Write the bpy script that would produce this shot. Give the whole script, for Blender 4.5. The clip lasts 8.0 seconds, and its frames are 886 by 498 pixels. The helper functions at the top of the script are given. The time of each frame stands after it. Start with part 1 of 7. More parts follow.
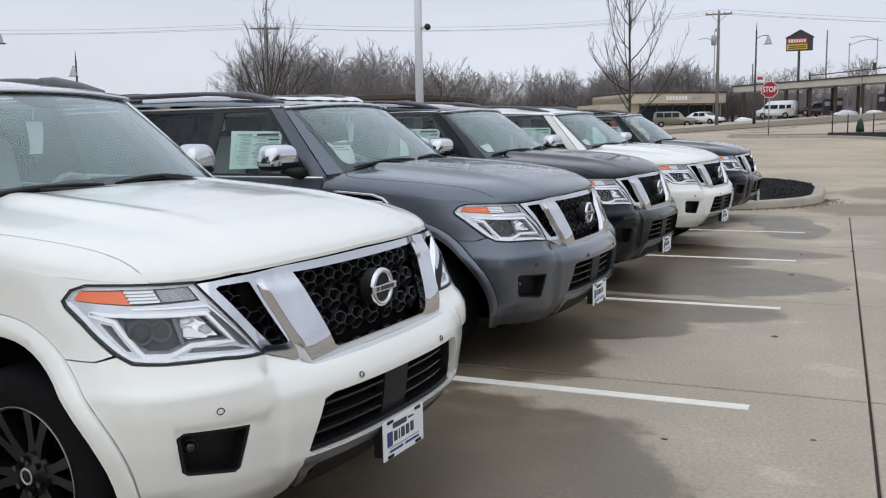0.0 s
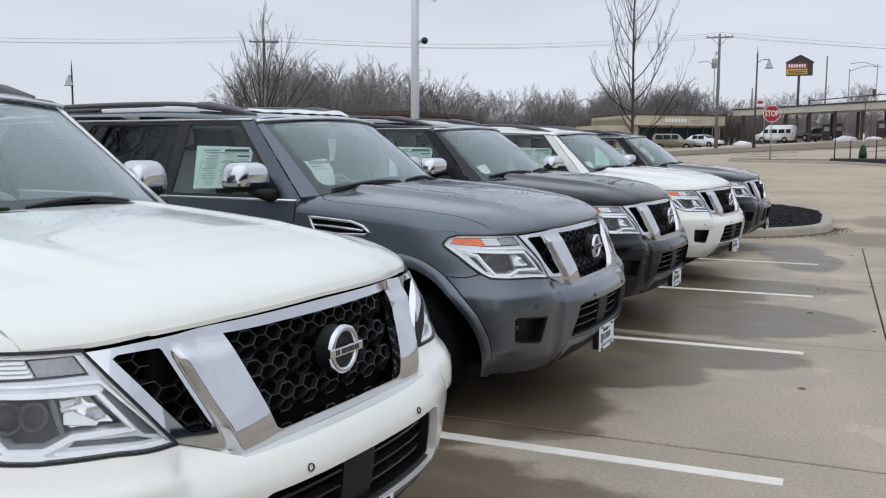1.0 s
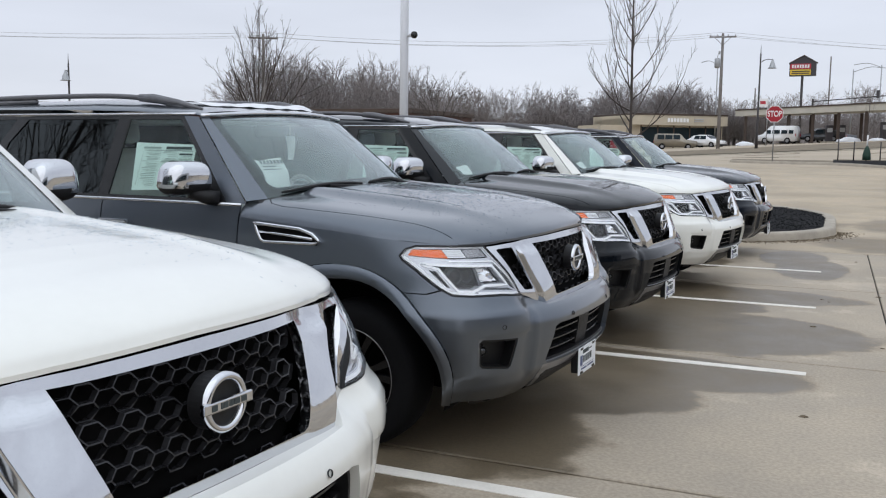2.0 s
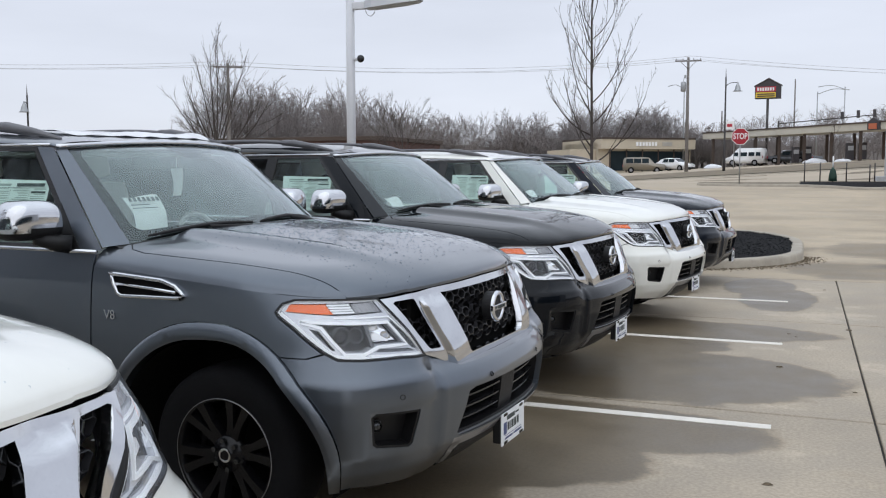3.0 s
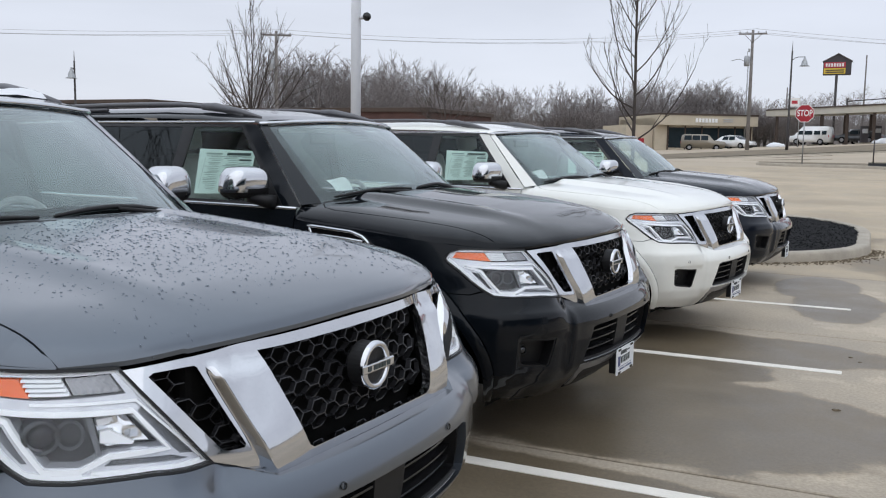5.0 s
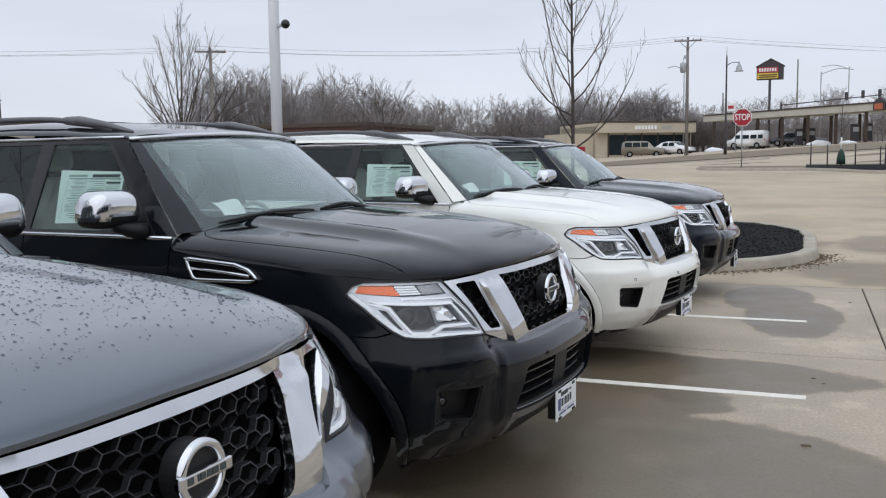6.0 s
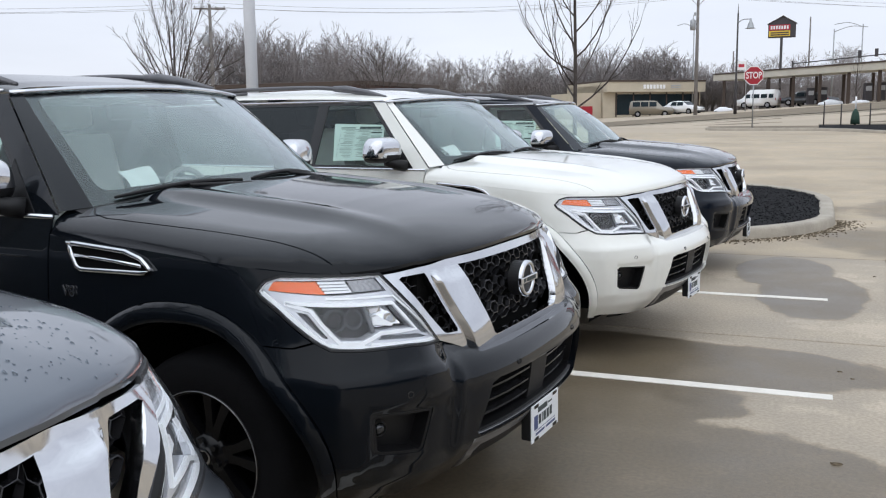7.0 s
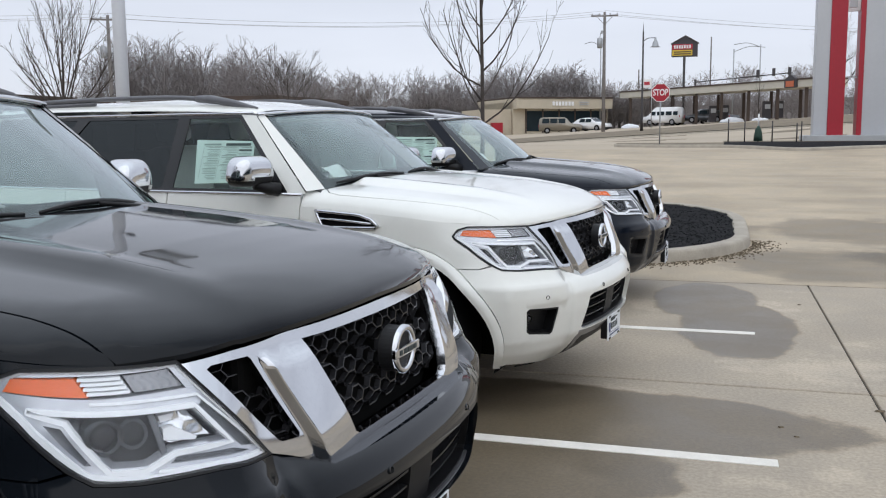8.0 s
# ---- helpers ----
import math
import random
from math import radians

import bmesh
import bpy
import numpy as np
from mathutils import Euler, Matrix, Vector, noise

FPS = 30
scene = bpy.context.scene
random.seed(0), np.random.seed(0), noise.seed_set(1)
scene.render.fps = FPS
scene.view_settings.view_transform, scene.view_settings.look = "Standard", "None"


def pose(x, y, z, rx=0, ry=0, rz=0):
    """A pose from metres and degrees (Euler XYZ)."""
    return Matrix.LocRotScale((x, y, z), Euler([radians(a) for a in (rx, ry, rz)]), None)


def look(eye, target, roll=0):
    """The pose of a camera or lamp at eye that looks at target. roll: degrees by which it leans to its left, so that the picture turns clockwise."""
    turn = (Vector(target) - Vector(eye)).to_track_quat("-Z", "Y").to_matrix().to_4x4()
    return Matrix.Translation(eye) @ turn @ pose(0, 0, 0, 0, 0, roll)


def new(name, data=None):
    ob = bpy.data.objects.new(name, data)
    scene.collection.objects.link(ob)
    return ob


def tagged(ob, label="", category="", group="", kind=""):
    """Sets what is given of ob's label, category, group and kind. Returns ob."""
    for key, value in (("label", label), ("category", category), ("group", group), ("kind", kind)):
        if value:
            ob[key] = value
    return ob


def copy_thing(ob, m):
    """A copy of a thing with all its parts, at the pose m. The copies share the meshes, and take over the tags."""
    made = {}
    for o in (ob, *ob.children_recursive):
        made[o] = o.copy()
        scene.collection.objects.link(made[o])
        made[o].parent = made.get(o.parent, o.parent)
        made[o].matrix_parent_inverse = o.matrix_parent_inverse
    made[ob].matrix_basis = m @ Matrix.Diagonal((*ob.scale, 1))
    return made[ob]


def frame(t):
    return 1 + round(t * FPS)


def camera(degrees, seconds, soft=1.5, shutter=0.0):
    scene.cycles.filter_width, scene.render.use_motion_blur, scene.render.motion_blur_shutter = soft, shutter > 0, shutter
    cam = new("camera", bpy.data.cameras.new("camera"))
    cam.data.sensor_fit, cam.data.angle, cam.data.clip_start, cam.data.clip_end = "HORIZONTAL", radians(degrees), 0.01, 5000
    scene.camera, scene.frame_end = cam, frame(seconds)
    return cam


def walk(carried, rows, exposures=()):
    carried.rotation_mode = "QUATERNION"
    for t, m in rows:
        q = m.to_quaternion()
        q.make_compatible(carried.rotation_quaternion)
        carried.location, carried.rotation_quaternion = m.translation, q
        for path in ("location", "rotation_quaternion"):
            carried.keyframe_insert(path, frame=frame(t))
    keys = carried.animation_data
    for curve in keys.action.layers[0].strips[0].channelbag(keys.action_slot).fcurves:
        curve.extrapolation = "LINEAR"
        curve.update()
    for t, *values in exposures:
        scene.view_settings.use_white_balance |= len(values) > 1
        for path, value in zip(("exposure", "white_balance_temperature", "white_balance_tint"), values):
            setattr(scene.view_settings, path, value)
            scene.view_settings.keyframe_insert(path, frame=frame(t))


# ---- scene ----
cam = camera(51.9, 8.0, 1.15)
PATH = [
    (0, (0.411, -2.215, 1.585), (-0.378, -0.396, 1.327), -0.9),
    (0.5, (0.314, -1.853, 1.579), (-0.525, -0.053, 1.342), -0.7),
    (1, (0.158, -1.502, 1.6), (-0.625, 0.325, 1.379), 0.3),
    (1.2, (0.12, -1.375, 1.6), (-0.644, 0.46, 1.37), 0.3),
    (2.3, (0.129, -0.617, 1.62), (-0.663, 1.207, 1.407), 0.9),
    (2.5, (0.118, -0.428, 1.632), (-0.658, 1.405, 1.437), 1.1),
    (3, (0.161, -0.001, 1.633), (-0.575, 1.851, 1.466), -0.1),
    (3.5, (0.223, 0.436, 1.645), (-0.54, 2.276, 1.459), -1.0),
    (4, (0.185, 0.912, 1.63), (-0.604, 2.736, 1.408), 0.6),
    (4.2, (0.149, 1.099, 1.643), (-0.638, 2.923, 1.413), 1.2),
    (5.3, (0.094, 2.036, 1.653), (-0.761, 3.83, 1.434), 0.8),
    (5.5, (0.051, 2.177, 1.65), (-0.782, 3.984, 1.449), 0.4),
    (6, (-0.032, 2.624, 1.646), (-0.771, 4.472, 1.449), -0.7),
    (6.5, (-0.07, 3.102, 1.647), (-0.874, 4.915, 1.394), -0.5),
    (7, (-0.15, 3.551, 1.637), (-0.9, 5.383, 1.354), -0.7),
    (7.5, (-0.235, 4.023, 1.636), (-0.831, 5.912, 1.361), -1.1),
    (8, (-0.33, 4.527, 1.634), (-0.902, 6.427, 1.383), -0.5),
]
walk(cam, [(t, look(eye, target, roll)) for t, eye, target, roll in PATH], [(0.0, -0.01), (1.0, -0.03), (2.5, 0.08), (4.0, 0.10), (5.5, 0.05), (6.3, 0.04), (7.0, 0.24), (7.5, 0.21), (8.0, 0.11)])


# ---- light ----
world = bpy.data.worlds.new("overcast_sky")
scene.world = world
world.use_nodes = True
wn = world.node_tree
wn.nodes.clear()


def wnode(kind, **props):
    n = wn.nodes.new(kind)
    for k, v in props.items():
        n.inputs[k].default_value = v
    return n


# thin blue of the clear sky under a closed, brighter cloud deck
sky = wn.nodes.new("ShaderNodeTexSky")
sky.sky_type = "NISHITA"
sky.sun_disc = False
sky.sun_elevation = radians(38)
sky.sun_rotation = radians(160)
sky_dim = wnode("ShaderNodeMix")
sky_dim.data_type = "RGBA"
coord = wn.nodes.new("ShaderNodeTexCoord")
split = wn.nodes.new("ShaderNodeSeparateXYZ")
wn.links.new(coord.outputs["Generated"], split.inputs[0])
deck = wn.nodes.new("ShaderNodeValToRGB")
deck.color_ramp.elements[0].position = 0.0
deck.color_ramp.elements[0].color = (0.75, 0.79, 0.89, 1)
deck.color_ramp.elements[1].position = 1.0
deck.color_ramp.elements[1].color = (1.17, 1.28, 1.43, 1)
low = deck.color_ramp.elements.new(0.22)
low.color = (0.70, 0.74, 0.845, 1)
wn.links.new(split.outputs["Z"], deck.inputs[0])
stretch = wn.nodes.new("ShaderNodeMapping")
stretch.inputs["Scale"].default_value = (1.0, 1.0, 5.0)
wn.links.new(coord.outputs["Generated"], stretch.inputs[0])
cloud = wnode("ShaderNodeTexNoise", Scale=2.2, Detail=5.0, Roughness=0.5)
wn.links.new(stretch.outputs[0], cloud.inputs["Vector"])
cloud_range = wnode("ShaderNodeMapRange")
cloud_range.inputs["From Min"].default_value = 0.3
cloud_range.inputs["From Max"].default_value = 0.7
cloud_range.inputs["To Min"].default_value = 0.92
cloud_range.inputs["To Max"].default_value = 1.06
wn.links.new(cloud.outputs[0], cloud_range.inputs[0])
shade = wn.nodes.new("ShaderNodeVectorMath")
shade.operation = "SCALE"
wn.links.new(deck.outputs[0], shade.inputs[0])
wn.links.new(cloud_range.outputs[0], shade.inputs["Scale"])
sky_scale = wn.nodes.new("ShaderNodeVectorMath")
sky_scale.operation = "SCALE"
sky_scale.inputs["Scale"].default_value = 0.1
wn.links.new(sky.outputs[0], sky_scale.inputs[0])
sky_dim.inputs["Factor"].default_value = 0.93
wn.links.new(sky_scale.outputs[0], sky_dim.inputs["A"])
wn.links.new(shade.outputs[0], sky_dim.inputs["B"])
back = wnode("ShaderNodeBackground", Strength=1.0)
wn.links.new(sky_dim.outputs["Result"], back.inputs[0])
out = wn.nodes.new("ShaderNodeOutputWorld")
wn.links.new(back.outputs[0], out.inputs[0])

sun_data = bpy.data.lights.new("sun", "SUN")
sun_data.energy, sun_data.angle, sun_data.color = 0.6, radians(100), (1.0, 0.97, 0.92)
sun_lamp = new("sun", sun_data)
sun_lamp.matrix_world = look((20, -60, 50), (0, 0, 0))


# ---- materials ----
def material(name, colour, rough=0.6, metal=0.0, vary=0.15, scale=6.0, bump=0.0, bump_scale=60.0, coat=0.0, fine=0.5, spec=0.5, per_object=0.0):
    """A node material with variation at two scales, real-world sized, and fine relief."""
    m = bpy.data.materials.new(name)
    m.use_nodes = True
    nt = m.node_tree
    b = nt.nodes["Principled BSDF"]
    b.inputs["Roughness"].default_value = rough
    b.inputs["Metallic"].default_value = metal
    b.inputs["Specular IOR Level"].default_value = spec
    b.inputs["Coat Weight"].default_value = coat
    b.inputs["Coat Roughness"].default_value = 0.03
    co = nt.nodes.new("ShaderNodeTexCoord")
    big = nt.nodes.new("ShaderNodeTexNoise")
    big.inputs["Scale"].default_value = scale
    big.inputs["Detail"].default_value = 4.0
    small = nt.nodes.new("ShaderNodeTexNoise")
    small.inputs["Scale"].default_value = scale * 14
    small.inputs["Detail"].default_value = 3.0
    for n in (big, small):
        nt.links.new(co.outputs["Object"], n.inputs["Vector"])
    add = nt.nodes.new("ShaderNodeMath")
    add.operation = "MULTIPLY_ADD"
    add.inputs[1].default_value = fine
    nt.links.new(small.outputs[0], add.inputs[0])
    nt.links.new(big.outputs[0], add.inputs[2])
    rng = nt.nodes.new("ShaderNodeMapRange")
    mid = 0.5 + 0.5 * fine
    rng.inputs["From Min"].default_value = mid - 0.35
    rng.inputs["From Max"].default_value = mid + 0.35
    rng.inputs["To Min"].default_value = 1 - vary
    rng.inputs["To Max"].default_value = 1 + vary
    nt.links.new(add.outputs[0], rng.inputs[0])
    val = rng.outputs[0]
    if per_object:
        info = nt.nodes.new("ShaderNodeObjectInfo")
        per = nt.nodes.new("ShaderNodeMapRange")
        per.inputs["To Min"].default_value = 1 - per_object
        per.inputs["To Max"].default_value = 1 + per_object
        nt.links.new(info.outputs["Random"], per.inputs[0])
        mul = nt.nodes.new("ShaderNodeMath")
        mul.operation = "MULTIPLY"
        nt.links.new(val, mul.inputs[0])
        nt.links.new(per.outputs[0], mul.inputs[1])
        val = mul.outputs[0]
    vm = nt.nodes.new("ShaderNodeVectorMath")
    vm.operation = "SCALE"
    vm.inputs[0].default_value = colour[:3]
    nt.links.new(val, vm.inputs["Scale"])
    nt.links.new(vm.outputs[0], b.inputs["Base Color"])
    if bump:
        bn = nt.nodes.new("ShaderNodeTexNoise")
        bn.inputs["Scale"].default_value = bump_scale
        bn.inputs["Detail"].default_value = 3.0
        nt.links.new(co.outputs["Object"], bn.inputs["Vector"])
        bu = nt.nodes.new("ShaderNodeBump")
        bu.inputs["Strength"].default_value = bump
        bu.inputs["Distance"].default_value = 0.01
        nt.links.new(bn.outputs[0], bu.inputs["Height"])
        nt.links.new(bu.outputs[0], b.inputs["Normal"])
    return m


def car_paint(name, colour, metal, drops=0.0, coat=1.0, spec=0.5):
    """Clear-coated car paint with fine flake, a film of road dirt and, where drops is set, standing rain drops."""
    m = material(name, colour, rough=0.32, metal=metal, vary=0.05, scale=2.0, coat=coat, fine=0.3, spec=spec)
    nt = m.node_tree
    b = nt.nodes["Principled BSDF"]
    co = nt.nodes.new("ShaderNodeTexCoord")
    rough = nt.nodes.new("ShaderNodeTexNoise")
    rough.inputs["Scale"].default_value = 3.0
    rough.inputs["Detail"].default_value = 6.0
    nt.links.new(co.outputs["Object"], rough.inputs["Vector"])
    rr = nt.nodes.new("ShaderNodeMapRange")
    rr.inputs["To Min"].default_value = 0.02
    rr.inputs["To Max"].default_value = 0.09
    nt.links.new(rough.outputs[0], rr.inputs[0])
    nt.links.new(rr.outputs[0], b.inputs["Coat Roughness"])
    if drops:
        vor = nt.nodes.new("ShaderNodeTexVoronoi")
        vor.inputs["Scale"].default_value = 42.0
        vor.inputs["Randomness"].default_value = 1.0
        nt.links.new(co.outputs["Object"], vor.inputs["Vector"])
        where = nt.nodes.new("ShaderNodeTexNoise")
        where.inputs["Scale"].default_value = 3.5
        where.inputs["Detail"].default_value = 3.0
        nt.links.new(co.outputs["Object"], where.inputs["Vector"])
        size = nt.nodes.new("ShaderNodeMapRange")
        size.inputs["From Min"].default_value = 0.60 - 0.32 * drops
        size.inputs["From Max"].default_value = 0.75
        size.inputs["To Min"].default_value = 0.0
        size.inputs["To Max"].default_value = 0.42
        nt.links.new(where.outputs[0], size.inputs[0])
        sub = nt.nodes.new("ShaderNodeMath")
        sub.operation = "SUBTRACT"
        nt.links.new(size.outputs[0], sub.inputs[0])
        nt.links.new(vor.outputs["Distance"], sub.inputs[1])
        pos = nt.nodes.new("ShaderNodeMath")
        pos.operation = "MAXIMUM"
        pos.inputs[1].default_value = 0.0
        nt.links.new(sub.outputs[0], pos.inputs[0])
        sq = nt.nodes.new("ShaderNodeMath")
        sq.operation = "SQRT"
        nt.links.new(pos.outputs[0], sq.inputs[0])
        bu = nt.nodes.new("ShaderNodeBump")
        bu.inputs["Strength"].default_value = 0.8
        bu.inputs["Distance"].default_value = 0.016
        nt.links.new(sq.outputs[0], bu.inputs["Height"])
        nt.links.new(bu.outputs[0], b.inputs["Normal"])
        nt.links.new(bu.outputs[0], b.inputs["Coat Normal"])
    return m


def glass(name, tint, gloss=(1.0, 1.0, 1.0), boost=1.0, power=5.0, base=0.043):
    m = bpy.data.materials.new(name)
    m.use_nodes = True
    nt = m.node_tree
    nt.nodes.clear()
    o = nt.nodes.new("ShaderNodeOutputMaterial")
    mix = nt.nodes.new("ShaderNodeMixShader")
    # the same gloss from both sides: 4 % head on, all at grazing angles
    lay = nt.nodes.new("ShaderNodeLayerWeight")
    lay.inputs["Blend"].default_value = 0.5
    p5 = nt.nodes.new("ShaderNodeMath")
    p5.operation = "POWER"
    p5.inputs[1].default_value = power
    nt.links.new(lay.outputs["Facing"], p5.inputs[0])
    fr = nt.nodes.new("ShaderNodeMath")
    fr.operation = "MULTIPLY_ADD"
    fr.inputs[1].default_value = 1.0 - base
    fr.inputs[2].default_value = base
    nt.links.new(p5.outputs[0], fr.inputs[0])
    tr = nt.nodes.new("ShaderNodeBsdfTransparent")
    tr.inputs[0].default_value = (*tint, 1)
    gl = nt.nodes.new("ShaderNodeBsdfGlossy")
    gl.inputs["Roughness"].default_value = 0.015
    gl.inputs["Color"].default_value = (*gloss, 1)
    mul = nt.nodes.new("ShaderNodeMath")
    mul.operation = "MULTIPLY"
    mul.use_clamp = True
    mul.inputs[1].default_value = boost
    nt.links.new(fr.outputs[0], mul.inputs[0])
    nt.links.new(mul.outputs[0], mix.inputs[0])
    nt.links.new(tr.outputs[0], mix.inputs[1])
    nt.links.new(gl.outputs[0], mix.inputs[2])
    nt.links.new(mix.outputs[0], o.inputs[0])
    return m


def mist(name, colour, amount):
    """A thin film of condensation inside a pane, uneven at two scales."""
    m = bpy.data.materials.new(name)
    m.use_nodes = True
    nt = m.node_tree
    nt.nodes.clear()
    o, mix = nt.nodes.new("ShaderNodeOutputMaterial"), nt.nodes.new("ShaderNodeMixShader")
    tr, di = nt.nodes.new("ShaderNodeBsdfTransparent"), nt.nodes.new("ShaderNodeBsdfDiffuse")
    di.inputs[0].default_value = (*colour, 1)
    co, no, rg = nt.nodes.new("ShaderNodeTexCoord"), nt.nodes.new("ShaderNodeTexNoise"), nt.nodes.new("ShaderNodeMapRange")
    no.inputs["Scale"].default_value, no.inputs["Detail"].default_value = 2.2, 6.0
    nt.links.new(co.outputs["Object"], no.inputs["Vector"])
    rg.inputs["From Min"].default_value, rg.inputs["From Max"].default_value = 0.3, 0.7
    rg.inputs["To Min"].default_value, rg.inputs["To Max"].default_value = amount * 0.7, amount * 1.3
    nt.links.new(no.outputs[0], rg.inputs[0])
    nt.links.new(rg.outputs[0], mix.inputs[0])
    nt.links.new(tr.outputs[0], mix.inputs[1])
    nt.links.new(di.outputs[0], mix.inputs[2])
    nt.links.new(mix.outputs[0], o.inputs[0])
    return m


MIST = mist("inner_mist", (0.62, 0.70, 0.70), 0.22)
WHITE = car_paint("pearl_white_paint", (0.80, 0.80, 0.75), 0.0)
GUN = car_paint("gunmetal_paint", (0.130, 0.147, 0.172), 0.85)
BLACK = car_paint("black_paint", (0.0050, 0.0066, 0.0092), 0.0, coat=1.0, spec=0.0)
NAVY = car_paint("blue_black_paint", (0.005, 0.008, 0.015), 0.2, coat=1.0, spec=0.05)
for dark_paint, ior in ((BLACK, 1.78), (NAVY, 1.70), (GUN, 1.55)):
    tree = dark_paint.node_tree
    shader = tree.nodes["Principled BSDF"]
    shader.inputs["Coat IOR"].default_value = ior
    lay, gloss_at = tree.nodes.new("ShaderNodeLayerWeight"), tree.nodes.new("ShaderNodeMapRange")
    lay.inputs["Blend"].default_value = 0.5
    gloss_at.inputs["From Min"].default_value, gloss_at.inputs["From Max"].default_value = 0.15, 0.70
    gloss_at.inputs["To Min"].default_value, gloss_at.inputs["To Max"].default_value = 0.20, 1.0
    tree.links.new(lay.outputs["Facing"], gloss_at.inputs[0])
    tree.links.new(gloss_at.outputs[0], shader.inputs["Coat Weight"])
CHROME = material("chrome", (0.63, 0.64, 0.665), rough=0.09, metal=1.0, vary=0.04)
SATIN = material("satin_silver", (0.30, 0.30, 0.31), rough=0.32, metal=0.8, vary=0.06)
RAIL_GREY = material("rail_grey", (0.13, 0.13, 0.14), rough=0.35, metal=0.3, vary=0.1)
PLASTIC = material("black_plastic", (0.010, 0.010, 0.011), rough=0.45, spec=0.3, vary=0.2, bump=0.15, bump_scale=400)
GLOSSBLACK = material("gloss_black", (0.01, 0.01, 0.011), rough=0.15, vary=0.1)
DARKMETAL = material("dark_metal_mesh", (0.03, 0.03, 0.033), rough=0.25, metal=0.2, vary=0.15)
RUBBER = material("tyre_rubber", (0.007, 0.007, 0.008), rough=0.8, spec=0.12, vary=0.3, bump=0.3, bump_scale=150)
LINER = material("liner_black", (0.004, 0.004, 0.004), rough=0.9, spec=0.08)
ALLOYBLACK = material("black_alloy", (0.005, 0.005, 0.006), rough=0.22, spec=0.25, vary=0.2)
WINDSCREEN = glass("windscreen_glass", (0.84, 0.93, 0.91), (0.92, 0.97, 1.0), 1.0, 3.6, 0.05)
SIDEGLASS = glass("side_glass", (0.74, 0.86, 0.82), (0.9, 1.0, 1.0), 0.9)
PRIVACY = glass("privacy_glass", (0.05, 0.055, 0.065), (0.90, 0.98, 1.0), 1.0)
LENS = glass("lamp_lens", (0.97, 0.98, 0.99), (0.95, 0.97, 1.0), 1.0)
WATER_CLEAR = glass("clear_rain_water", (0.84, 0.86, 0.88), (0.95, 0.98, 1.0), 1.6)
WATER = glass("rain_water", (0.50, 0.52, 0.55), (0.9, 0.95, 1.0), 1.6)
AMBER = material("amber_reflector", (0.88, 0.16, 0.03), rough=0.25, vary=0.1, bump=0.2, bump_scale=300)
SILVER = material("lamp_reflector", (0.75, 0.76, 0.78), rough=0.18, metal=1.0, vary=0.08)
LENSDARK = material("projector_glass", (0.02, 0.02, 0.023), rough=0.08, vary=0.0, bump=0.0)
LAMPPALE = material("lamp_housing_pale", (0.12, 0.124, 0.132), rough=0.25, metal=0.2, vary=0.2, scale=9)
LAMPWHITE = material("bright_lamp_trim", (0.60, 0.61, 0.64), rough=0.16, metal=0.45, vary=0.14, scale=20)
LAMPDARK = material("lamp_housing_dark", (0.010, 0.0105, 0.012), rough=0.3, metal=0.1, vary=0.25, scale=14)
LAMPGREY = material("lamp_bezel_grey", (0.065, 0.068, 0.072), rough=0.22, metal=0.8, vary=0.15)
CUTGLASS = material("cut_glass_grey", (0.27, 0.27, 0.28), rough=0.2, metal=0.5, vary=0.2, scale=20)
WHITEPLASTIC = material("white_light_guide", (0.90, 0.91, 0.92), rough=0.25, vary=0.03)
PAPER = material("paper", (0.80, 0.84, 0.82), rough=0.8, vary=0.05)
INK = material("dark_ink", (0.05, 0.06, 0.06), rough=0.8)
PALEINK = material("pale_ink", (0.36, 0.40, 0.38), rough=0.8)
PLATEWHITE = material("plate_white", (0.78, 0.80, 0.82), rough=0.35, vary=0.04)
PLATEBLUE = material("plate_blue", (0.03, 0.05, 0.16), rough=0.4)
CABIN = material("cabin_grey", (0.46, 0.465, 0.46), rough=0.75, vary=0.2, bump=0.2, bump_scale=120)
SEATMAT = material("seat_leather", (0.62, 0.61, 0.58), rough=0.55, vary=0.15, bump=0.2, bump_scale=90)


# ---- mesh helpers ----
def shaped(name, verts, faces, mat, parent=None, label="", smooth=True, normals=None):
    me = bpy.data.meshes.new(name)
    me.from_pydata([tuple(map(float, v)) for v in verts], [], [tuple(int(i) for i in f) for f in faces])
    me.materials.append(mat)
    if smooth:
        me.polygons.foreach_set("use_smooth", [True] * len(me.polygons))
    if normals is not None:
        me.normals_split_custom_set_from_vertices([tuple(map(float, n)) for n in normals])
    me.update()
    ob = new(name, me)
    if parent is not None:
        ob.parent = parent
    if label:
        tagged(ob, label)
    return ob


def part(name, bm, mat, parent, label="", smooth=False):
    me = bpy.data.meshes.new(name)
    bm.to_mesh(me)
    bm.free()
    me.materials.append(mat)
    if smooth:
        me.polygons.foreach_set("use_smooth", [True] * len(me.polygons))
    ob = new(name, me)
    if parent is not None:
        ob.parent = parent
    if label:
        tagged(ob, label)
    return ob


def empty(name, label, category, group="", m=None):
    ob = tagged(new(name), label, category, group)
    ob.empty_display_size = 0.2
    if m is not None:
        ob.matrix_basis = m
    return ob


